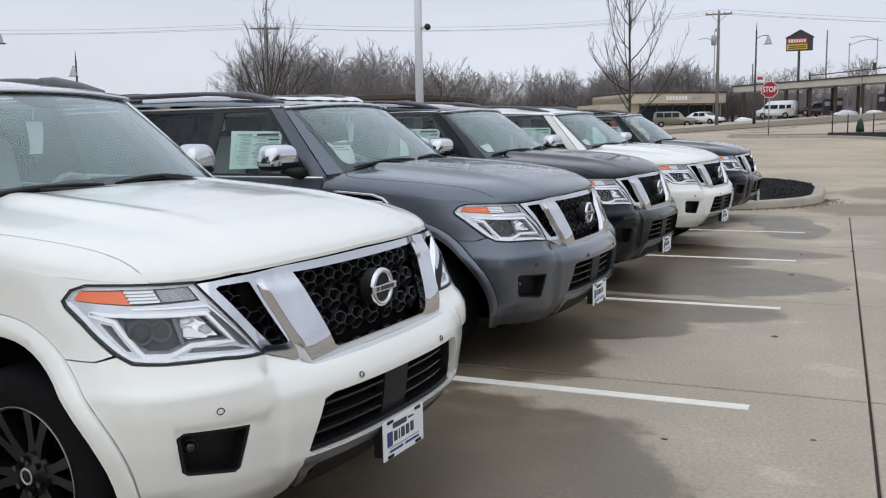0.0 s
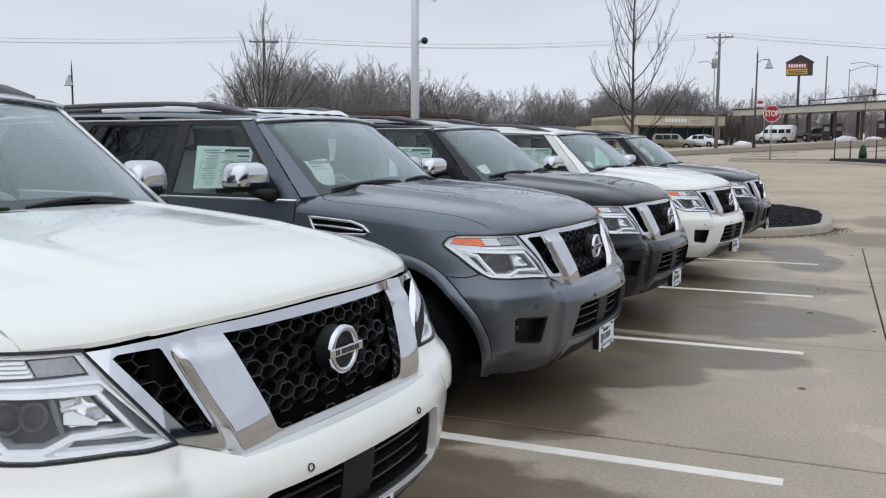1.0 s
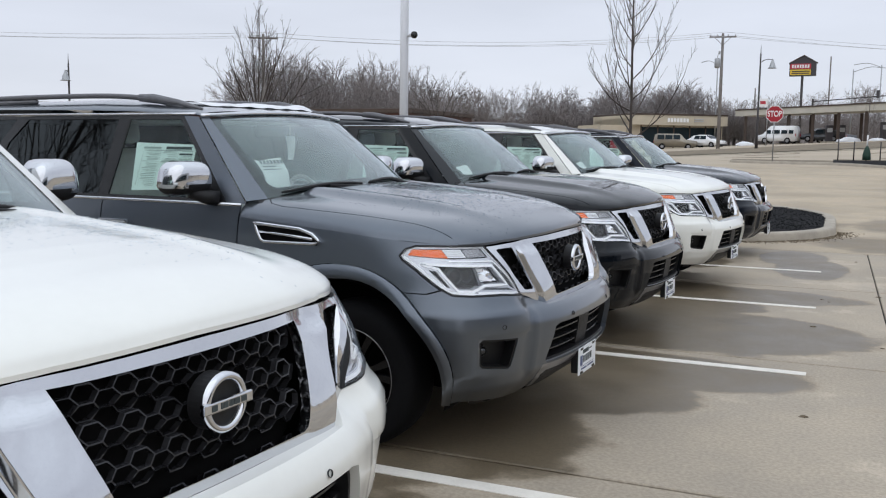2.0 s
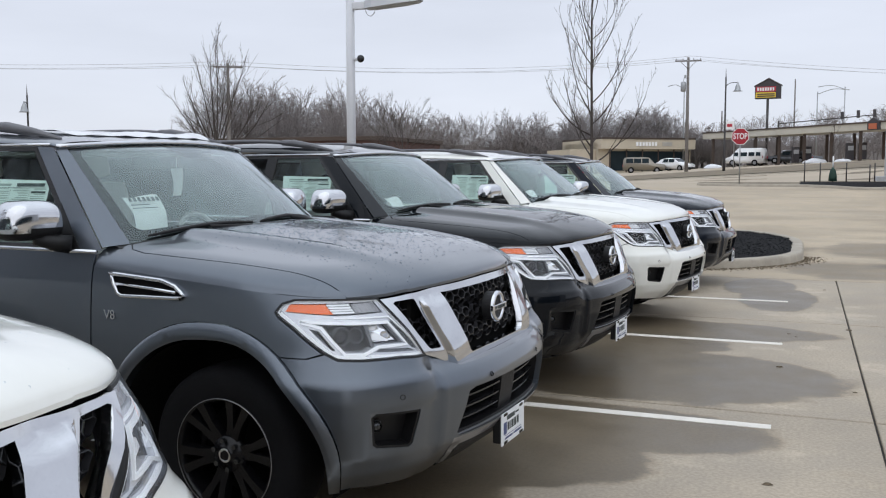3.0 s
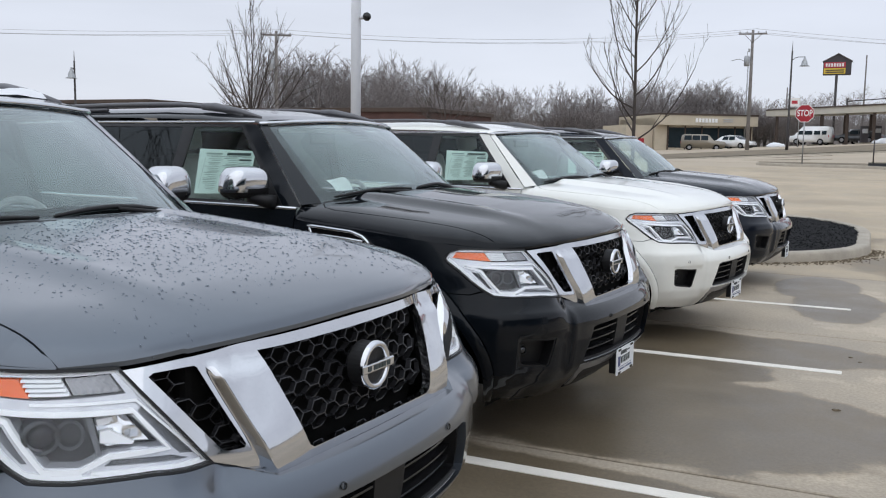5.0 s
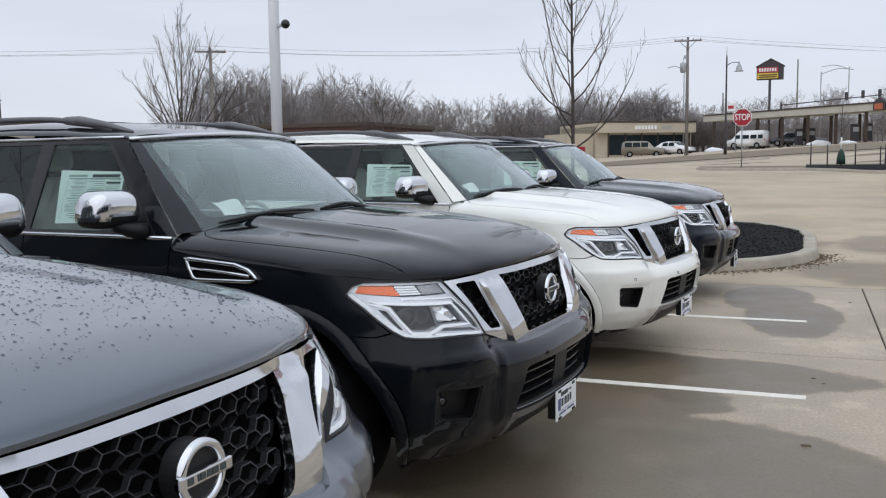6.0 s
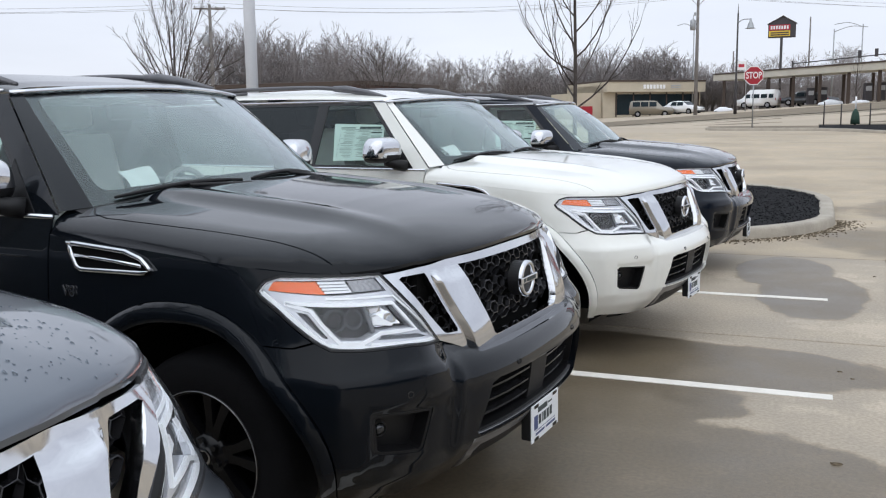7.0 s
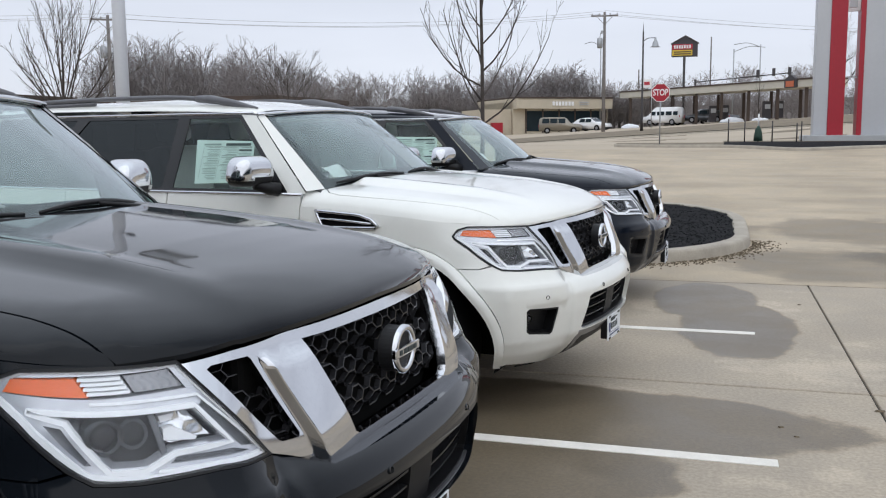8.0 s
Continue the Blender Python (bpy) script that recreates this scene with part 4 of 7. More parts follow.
def build_face(car):
    # bright V-shaped frame
    half = FRAME_HALF
    topline = [(s, float(shoulder(s)) - 0.017) for s in np.linspace(0.796, -0.796, 30)]
    outline = topline + [(-a, b) for a, b in half] + [(a, b) for a, b in half[::-1]]

    def proud(s, z):
        # a broad flat arm that drops in a sharp fold to the side grille
        a = np.abs(s) - np.interp(z, *FOLD)
        return 0.008 + (0.030 + 0.10 * np.clip(a, -0.14, 0)) * np.clip((0.026 - a) / 0.026, 0, 1) * ramp(-z, -1.105, -1.055) - 1.5 * np.clip(0.905 - z, 0, 1) ** 2

    cr = []
    for sg in (1, -1):
        for d in (-0.004, 0.004, 0.022, 0.030):
            cr.append([(sg * float(np.interp(z, *FOLD) + d), float(z)) for z in np.linspace(0.806, 1.112, 17)])
        cr.append([(sg * a, 1.105) for a in np.linspace(0.03, 0.76, 20)])
    for z in (0.862, 0.838, 0.812):
        cr += [[(sg * a, z) for a in np.linspace(0.352, 0.352 + 1.0 * (z - 0.79), 5)] for sg in (1, -1)]
    cr.append([(a, 0.803) for a in np.linspace(-0.40, 0.40, 28)])
    sheet("grille_frame", on_face, outline, [MESH, INSET, mirrored(INSET)], 0.03, CHROME, car, "chrome V-shaped grille frame", offset=proud, depth=0.03, creases=cr)
    honeycomb(car, "grille_mesh", shrunk(MESH, -0.006), (1.070, 0.987, 0.904), 0.074, 0.0415, 0.0034, -0.018, "black honeycomb grille mesh")
    sheet("grille_backing", on_face, shrunk(MESH, -0.03), (), 0.1, LINER, car, offset=-0.075)
    for sg in (1, -1):
        ins = INSET if sg > 0 else mirrored(INSET)
        honeycomb(car, "side_grille_mesh", shrunk(ins, -0.004), (1.070, 0.987, 0.904), 0.074, 0.0415, 0.0028, -0.034)
        sheet("side_grille_backing", on_face, shrunk(ins, -0.010), (), 0.08, LINER, car, offset=-0.080)
    up = [(s, float(shoulder(s)) - 0.001) for s in np.linspace(0.86, -0.86, 30)]
    sheet("bonnet_gap", on_face, up + [(s, float(shoulder(s)) - 0.03) for s in np.linspace(-0.84, 0.84, 30)], (), 0.04, LINER, car, offset=-0.020)
    # maker's badge: a ring with a plain bar
    bz, bx = 0.985, 0.006
    ang = np.linspace(0, 2 * math.pi, 41)[:-1]
    vs, fs = [], []
    prof = [(0.054, 0.0), (0.056, 0.012), (0.064, 0.017), (0.074, 0.012), (0.076, 0.0)]
    for t in ang:
        for r, h in prof:
            vs.append((bx + h, r * math.cos(t), bz + r * math.sin(t)))
    n = len(prof)
    for k in range(len(ang)):
        j = (k + 1) % len(ang)
        for q in range(n - 1):
            fs.append((k * n + q, j * n + q, j * n + q + 1, k * n + q + 1))
    badge = shaped("badge", vs, fs, CHROME, car, "round chrome badge with a crossbar")
    boxed("badge_bar", (bx + 0.004, -0.086, bz - 0.014), (bx + 0.020, 0.086, bz + 0.014), CHROME, badge, bevel=0.004)
    letters = bmesh.new()
    for k, w in enumerate((0.018, 0.006, 0.015, 0.015, 0.019, 0.018)):
        y = (-0.052, -0.027, -0.013, 0.007, 0.027, 0.052)[k]
        box(letters, (bx + 0.0185, y - w / 2, bz - 0.0075), (bx + 0.0215, y + w / 2, bz + 0.0075))
    part("badge_lettering", letters, INK, badge)
    bm = bmesh.new()
    bmesh.ops.create_cone(bm, cap_ends=True, segments=32, radius1=0.072, radius2=0.070, depth=0.05, matrix=pose(bx - 0.024, 0, bz, 0, 90, 0))
    part("badge_back", bm, PLASTIC, badge)
    # lower grille
    sheet("lower_grille_frame", on_body, shrunk(LOWER, -0.002), [shrunk(LOWER, 0.016)], 0.05, PLASTIC, car, offset=-0.006, depth=0.07)
    sheet("lower_grille_backing", on_body, shrunk(LOWER, -0.01), (), 0.1, LINER, car, offset=-0.075)
    for z in (0.540, 0.590, 0.640):
        e = float(np.interp(z, [0.50, 0.69], [0.505, 0.455]))
        sheet("lower_grille_slat", on_body, [(-e, z - 0.004), (e, z - 0.004), (e, z + 0.004), (-e, z + 0.004)], (), 0.06, DARKMETAL, car, offset=-0.030, depth=0.04)
    sheet("sensor_panel", on_body, [(-0.085, 0.495), (0.085, 0.495), (0.085, 0.688), (-0.085, 0.688)], (), 0.05, PLASTIC, car, "matt black sensor panel", offset=-0.026, depth=0.04)
    # silver skid strip and black valance
    tip = [(0.500, 0.490), (0.522, 0.478), (0.524, 0.42), (0.505, 0.335), (0.472, 0.338), (0.488, 0.41), (0.455, 0.432)]
    sheet("skid_strip", on_body, [(-0.3, 0.490), (0.3, 0.490)] + tip + mirrored(tip)[::-1], (), 0.03, SATIN, car, "silver lower bumper strip", offset=lambda s, z: 0.004 + 0.016 * ramp(z, 0.43, 0.46) * ramp(-z, -0.492, -0.476), depth=0.04)
    sheet("valance", on_body, [(-0.90, 0.29), (0.90, 0.29), (0.90, 0.40), (0.6, 0.44), (-0.6, 0.44), (-0.90, 0.40)], (), 0.06, PLASTIC, car, offset=-0.035)
    sheet("lower_lip", on_body, [(-0.455, 0.30), (0.455, 0.30), (0.47, 0.36), (0.44, 0.425), (-0.44, 0.425), (-0.47, 0.36)], (), 0.05, PLASTIC, car, "matt black lower lip", offset=lambda s, z: -0.012 + 0.010 * np.sin(z * 55), depth=0.03)
    # fog lamp pockets
    for sg in (1, -1):
        f = FOG if sg > 0 else mirrored(FOG)
        sheet("fog_pocket_rim", on_body, shrunk(f, -0.001), [shrunk(f, 0.010)], 0.04, PLASTIC, car, offset=-0.004, depth=0.085)
        pocket = sheet("fog_pocket", on_body, shrunk(f, -0.006), (), 0.06, PLASTIC, car, "black fog lamp pocket", offset=-0.075)
        c = on_body(np.array([sg * 0.900]), np.array([0.603]), -0.05)[0]
        nrm = on_body(np.array([sg * 0.900]), np.array([0.603]), 0.0)[0] - c
        turn = Matrix.Translation(c) @ Vector(nrm).to_track_quat("Z", "Y").to_matrix().to_4x4()
        bm = bmesh.new()
        bmesh.ops.create_uvsphere(bm, u_segments=16, v_segments=10, radius=0.022)
        bmesh.ops.scale(bm, vec=(1, 1, 0.7), verts=bm.verts[:])
        bmesh.ops.transform(bm, matrix=turn, verts=bm.verts[:])
        part("fog_lamp", bm, LAMPGREY, pocket, "small round fog lamp", True)
        bm = bmesh.new()
        bmesh.ops.create_cone(bm, cap_ends=False, segments=20, radius1=0.029, radius2=0.024, depth=0.02, matrix=turn)
        part("fog_lamp_ring", bm, SATIN, pocket, "thin satin ring", True)
    for s, z in ((0.29, 0.723), (0.822, 0.727)):
        for sg in (1, -1):
            up = float(bumper_pad(s, z))
            sheet("parking_sensor", on_body, circle(sg * s, z, 0.0115, n=14), [circle(sg * s, z, 0.0092, n=14)], 0.05, LAMPGREY, car, offset=0.002 + up, depth=0.004)
    # dealer plate
    boxed("plate_holder", (0.045, -0.150, 0.345), (0.088, 0.150, 0.478), PLASTIC, car, bevel=0.008)
    plate = boxed("dealer_plate", (0.088, -0.153, 0.334), (0.094, 0.153, 0.490), PLATEWHITE, car, "white dealer plate with dark lettering", bevel=0.003)
    for y, z in ((-0.105, 0.474), (0.105, 0.474), (-0.105, 0.338), (0.105, 0.338)):
        boxed("plate_clip", (0.0935, y - 0.022, z), (0.0975, y + 0.022, z + 0.013), GLOSSBLACK, plate, "", 0.003)
    bars = bmesh.new()
    for y0, y1, z0, z1 in ((-0.078, -0.052, 0.396, 0.436), (-0.043, -0.034, 0.396, 0.436), (-0.025, 0.003, 0.396, 0.436), (0.012, 0.038, 0.396, 0.436), (0.047, 0.073, 0.398, 0.438), (-0.085, 0.02, 0.448, 0.470), (0.03, 0.075, 0.456, 0.464)):
        box(bars, (0.0935, y0, z0), (0.0948, y1, z1))
    part("plate_lettering", bars, INK, plate)
    blue = bmesh.new()
    for y0, y1, z0, z1 in ((-0.128, -0.088, 0.384, 0.442), (-0.112, 0.112, 0.376, 0.3785), (-0.112, -0.012, 0.358, 0.368), (0.004, 0.112, 0.358, 0.368)):
        box(blue, (0.0935, y0, z0), (0.0949, y1, z1))
    part("plate_trim", blue, PLATEBLUE, plate, "blue print")


def build_lamp(car, sg):
    def m(p):
        return [(sg * a, b) for a, b in p]

    lamp = sheet("headlight", on_body, m(shrunk(LAMP, 0.003)), (), 0.04, LENS, car, "clear headlight with amber marker and white light guide", offset=0.004)
    lamp.visible_shadow = False
    cavity = [(1.185, 1.026), (0.818, 1.012), (0.752, 0.930), (0.872, 0.934), (0.935, 0.909), (1.002, 0.913), (1.092, 1.006)]
    upper = [(1.262, 1.068), (1.246, 1.102), (1.10, 1.1055), (0.853, 1.105), (0.822, 1.058), (1.04, 1.057)]
    side_slot = [(1.152, 1.005), (1.110, 0.999), (1.040, 0.922), (1.054, 0.922)]
    low_slot = [(0.868, 0.917), (0.735, 0.906), (0.690, 0.888), (0.885, 0.905)]
    edge_slot = [(0.790, 1.026), (0.672, 0.894), (0.712, 0.904), (0.727, 0.920), (0.800, 1.016)]
    sheet("lamp_housing", on_body, m(shrunk(LAMP, -0.004)), (), 0.05, LAMPDARK, lamp, "", offset=-0.070)
    sheet("lamp_rim", on_body, m(shrunk(LAMP, -0.003)), [m(shrunk(LAMP, 0.005))], 0.04, PLASTIC, lamp, "black lamp edge", offset=0.002, depth=0.07)
    sheet("lamp_bezel", on_body, m(shrunk(LAMP, 0.004)), [m(q) for q in (cavity, upper, side_slot, low_slot, edge_slot)], 0.03, LAMPWHITE, lamp, "bright silver bezel", offset=lambda s, z: -0.014 + 0.006 * ramp(z, 1.04, 1.06), depth=0.045)
    sheet("slot_panel", on_body, m(shrunk(low_slot, -0.002)), (), 0.02, LAMPPALE, lamp, "", offset=lambda s, z: -0.022 + 0.002 * np.sin(np.abs(s) * 260))
    sheet("slot_panel", on_body, m(shrunk(edge_slot, -0.002)), (), 0.02, LAMPPALE, lamp, "", offset=-0.022)
    amber = [(1.268, 1.071), (1.252, 1.099), (1.092, 1.101), (1.051, 1.062)]
    sheet("amber_marker", on_body, m(amber), (), 0.04, AMBER, lamp, "orange side marker", offset=-0.006, depth=0.02)
    clear = [(1.084, 1.102), (0.979, 1.102), (0.950, 1.064), (1.046, 1.062)]
    sheet("upper_reflector", on_body, m(clear), (), 0.02, LAMPWHITE, lamp, "silver reflector behind white ribs", offset=-0.016, depth=0.03)
    for k in range(4):
        z = 1.068 + 0.0098 * k
        rib = [(1.050 + 0.92 * (z - 1.062), z - 0.0031), (0.952 + 0.72 * (z - 1.064), z - 0.0031), (0.952 + 0.72 * (z - 1.064), z + 0.0031), (1.050 + 0.92 * (z - 1.062), z + 0.0031)]
        sheet("reflector_rib", on_body, m(rib), (), 0.03, WHITEPLASTIC, lamp, "", offset=-0.007, depth=0.012)
    clear = [(0.968, 1.100), (0.857, 1.102), (0.828, 1.063), (0.944, 1.064)]
    sheet("upper_reflector", on_body, m(clear), (), 0.005, CUTGLASS, lamp, "cut-glass grey reflector", offset=lambda s, z: -0.014 + 0.0022 * np.sin(s * 300 + 4 * np.sin(z * 170)) * np.sin(z * 380), depth=0.02)
    for line, w in (([(1.198, 1.034), (1.0, 1.027), (0.812, 1.020), (0.774, 0.970), (0.739, 0.923), (0.800, 0.9245), (0.873, 0.926), (0.905, 0.913), (0.936, 0.901), (1.004, 0.905), (1.050, 0.958), (1.098, 1.011), (1.150, 1.022), (1.194, 1.031)], 0.011),
                    ([(1.048, 1.048), (0.92, 1.045), (0.801, 1.041), (0.73, 0.964), (0.660, 0.886)], 0.006),
                    ([(0.660, 0.876), (0.78, 0.886), (0.912, 0.895)], 0.006),
                    ([(1.290, 1.064), (1.20, 1.012), (1.115, 0.955), (1.045, 0.902), (0.985, 0.893), (0.930, 0.890)], 0.010)):
        sheet("light_guide", on_body, m(ribbon(line, w)), (), 0.03, WHITEPLASTIC, lamp, "white light guide", offset=-0.006, depth=0.012)
    sheet("chrome_line", on_body, m(shrunk(LAMP, 0.006)), [m(shrunk(LAMP, 0.011))], 0.04, WHITEPLASTIC, lamp, "", offset=-0.006, depth=0.01)
    barrel = circle(0.955, 0.975, 0.034, n=20)
    sheet("lamp_barrel", on_body, m(barrel), [m(circle(0.955, 0.975, 0.026, n=20))], 0.03, LAMPGREY, lamp, "", offset=-0.036, depth=0.03)
    fin = [(0.920, 1.014), (0.906, 1.014), (0.886, 0.926), (0.898, 0.922)]
    sheet("inner_fin", on_body, m(fin), (), 0.02, LAMPPALE, lamp, "", offset=-0.022, depth=0.03)
    bowl = [(0.902, 1.012), (0.826, 1.006), (0.775, 0.940), (0.87, 0.940), (0.884, 0.945)]
    sheet("reflector_bowl", on_body, m(bowl), (), 0.010, SILVER, lamp, "mirrored reflector bowl", offset=lambda s, z: -0.050 + 0.010 * np.sin(np.abs(s) * 60) * np.cos(z * 80), depth=0.02)
    step = [(0.888, 0.976), (0.868, 0.979), (0.812, 0.946), (0.818, 0.940), (0.890, 0.952)]
    sheet("reflector_facet", on_body, m(step), (), 0.02, WHITEPLASTIC, lamp, "", offset=-0.030, depth=0.02)
    step = [(0.895, 1.004), (0.856, 1.006), (0.866, 0.992), (0.892, 0.990)]
    sheet("reflector_facet", on_body, m(step), (), 0.02, WHITEPLASTIC, lamp, "", offset=-0.032, depth=0.02)
    for s, z, r in ((1.030, 0.973, 0.040),):
        c, o = on_body(np.array([sg * s]), np.array([z]), -0.055)[0], on_body(np.array([sg * s]), np.array([z]), 0.0)[0]
        way = (Vector(o) - Vector(c)).normalized() + Vector((0.8, 0, 0))
        turn = Matrix.Translation(c) @ way.to_track_quat("Z", "Y").to_matrix().to_4x4()
        prof = [(r * 0.80, 0.030), (r * 0.92, 0.038), (r * 1.05, 0.034), (r * 1.15, 0.012), (r * 1.2, -0.01)]
        vs, fs = [], []
        for k in range(24):
            t = 2 * math.pi * k / 24
            vs += [turn @ Vector((q * math.cos(t), q * math.sin(t), h)) for q, h in prof]
        n = len(prof)
        for k in range(24):
            j = (k + 1) % 24
            fs += [(k * n + q, j * n + q, j * n + q + 1, k * n + q + 1) for q in range(n - 1)]
        shaped("projector_ring", vs, fs, LAMPGREY, lamp)
        bm = bmesh.new()
        bmesh.ops.create_uvsphere(bm, u_segments=18, v_segments=10, radius=r * 0.78)
        bmesh.ops.scale(bm, vec=(1, 1, 0.6), verts=bm.verts[:])
        bmesh.ops.translate(bm, vec=(0, 0, 0.014), verts=bm.verts[:])
        bmesh.ops.transform(bm, matrix=turn, verts=bm.verts[:])
        part("projector_lens", bm, LENSDARK, lamp, "", True)


def build_wheel(car, x, sg):
    turn = pose(x, sg * 0.955, 0.394, 0, 0, 0) @ Matrix.Diagonal((1.04, sg, 1.04, 1))

    def lathe(prof, n=48):
        vs, fs = [], []
        for k in range(n):
            t = 2 * math.pi * k / n
            vs += [turn @ Vector((r * math.cos(t), y, r * math.sin(t))) for r, y in prof]
        q = len(prof)
        for k in range(n):
            j = (k + 1) % n
            fs += [(k * q + i, k * q + i + 1, j * q + i + 1, j * q + i)[:: (1 if sg > 0 else -1)] for i in range(q - 1)]
        return vs, fs

    tyre = shaped("wheel", *lathe([(0.248, -0.012), (0.29, -0.002), (0.345, 0.0), (0.360, -0.008), (0.377, -0.028), (0.383, -0.055), (0.386, -0.13), (0.383, -0.21), (0.372, -0.245), (0.33, -0.262), (0.248, -0.25)]),
                  RUBBER, car, "black tyre on a black alloy wheel")
    rim = shaped("rim", *lathe([(0.252, -0.010), (0.248, -0.004), (0.238, -0.012), (0.231, -0.035), (0.224, -0.09), (0.218, -0.22)]), ALLOYBLACK, tyre)
    shaped("rim_edge", *lathe([(0.250, -0.006), (0.2485, -0.002), (0.2465, -0.006)]), SATIN, tyre)
    shaped("brake", *lathe([(0.0, -0.14), (0.19, -0.14), (0.195, -0.16), (0.0, -0.165)], 32), LINER, tyre)
    for k in range(6):
        for d in (-0.19, 0.19):
            a = 2 * math.pi * k / 6 + 0.2
            vs = []
            for r, w, y, dd in ((0.052, 0.022, -0.040, d * 0.55), (0.15, 0.015, -0.026, d * 0.8), (0.242, 0.020, -0.012, d)):
                t = a + dd
                c, n = Vector((math.cos(t), 0, math.sin(t))), Vector((-math.sin(t), 0, math.cos(t)))
                for p in (c * r + n * w, c * r - n * w):
                    vs.append(turn @ (p + Vector((0, y, 0))))
                for p in (c * r - n * w * 1.2, c * r + n * w * 1.2):
                    vs.append(turn @ (p + Vector((0, y - 0.045, 0))))
            fs = [(q * 4 + i, q * 4 + (i + 1) % 4, q * 4 + 4 + (i + 1) % 4, q * 4 + 4 + i) for q in range(2) for i in range(4)]
            shaped("spoke", vs, fs, ALLOYBLACK, tyre, smooth=False)
    shaped("hub", *lathe([(0.0, -0.016), (0.030, -0.016), (0.034, -0.020), (0.040, -0.030), (0.078, -0.036), (0.085, -0.06)], 32), ALLOYBLACK, tyre)
    shaped("hub_ring", *lathe([(0.022, -0.0145), (0.026, -0.012), (0.031, -0.0145)], 24), CHROME, tyre)
    for k in range(6):
        t = 2 * math.pi * k / 6 + 0.2 + math.pi / 6
        bm = bmesh.new()
        bmesh.ops.create_cone(bm, cap_ends=True, segments=6, radius1=0.012, radius2=0.010, depth=0.03, matrix=turn @ pose(0.062 * math.cos(t), -0.028, 0.062 * math.sin(t), 90, 0, 0))
        part("wheel_nut", bm, LAMPGREY, tyre)


def build_mirror(car, sg):
    """Door mirror: chrome cap over a black shell, with a lamp strip and an arm."""
    c = Vector((-1.91, sg * 1.065, 1.425))
    rx, ry, rz = 0.102, 0.134, 0.094

    def blob(a0, a1, b0, b1, grow, na=18, nb=26):
        vs, fs = [], []
        def pw(v, e):
            return math.copysign(abs(v) ** e, v)
        for i in range(na + 1):
            a = radians(a0 + (a1 - a0) * i / na)
            for j in range(nb + 1):
                b = radians(b0 + (b1 - b0) * j / nb)
                x = pw(math.cos(a), 0.55) * pw(math.cos(b), 0.55)
                y = pw(math.cos(a), 0.55) * pw(math.sin(b), 0.55)
                z = pw(math.sin(a), 0.72)
                q = Vector((rx * x, sg * ry * y * (1 - 0.12 * z), rz * z)) * grow
                q.x = max(q.x, -0.035) - 0.22 * max(0.0, sg * q.y + 0.10)
                vs.append(c + q)
        for i in range(na):
            for j in range(nb):
                k = i * (nb + 1) + j
                fs.append((k, k + 1, k + nb + 2, k + nb + 1)[:: sg])
        return vs, fs

    m = shaped("door_mirror", *blob(-90, -6, -180, 180, 1.0), PLASTIC, car, "black door mirror with a chrome cap")
    shaped("mirror_cap", *blob(-14, 90, -180, 180, 1.012), CHROME, m, "chrome mirror cap")
    shaped("mirror_lamp", *blob(-28, -14, 10, 120, 1.02, 4, 12), SILVER, m, "clear indicator strip")
    tube("mirror_arm", [(-1.80, sg * 0.93, 1.305), (-1.84, sg * 0.98, 1.315), (-1.89, sg * 1.06, 1.345)], [0.045, 0.042, 0.035], PLASTIC, m)
    place = on_side(sg)
    sheet("mirror_base", place, [(-1.74, 1.285), (-1.94, 1.50), (-1.95, 1.285)], (), 0.06, PLASTIC, m, offset=0.004, depth=0.015, flip=sg > 0)


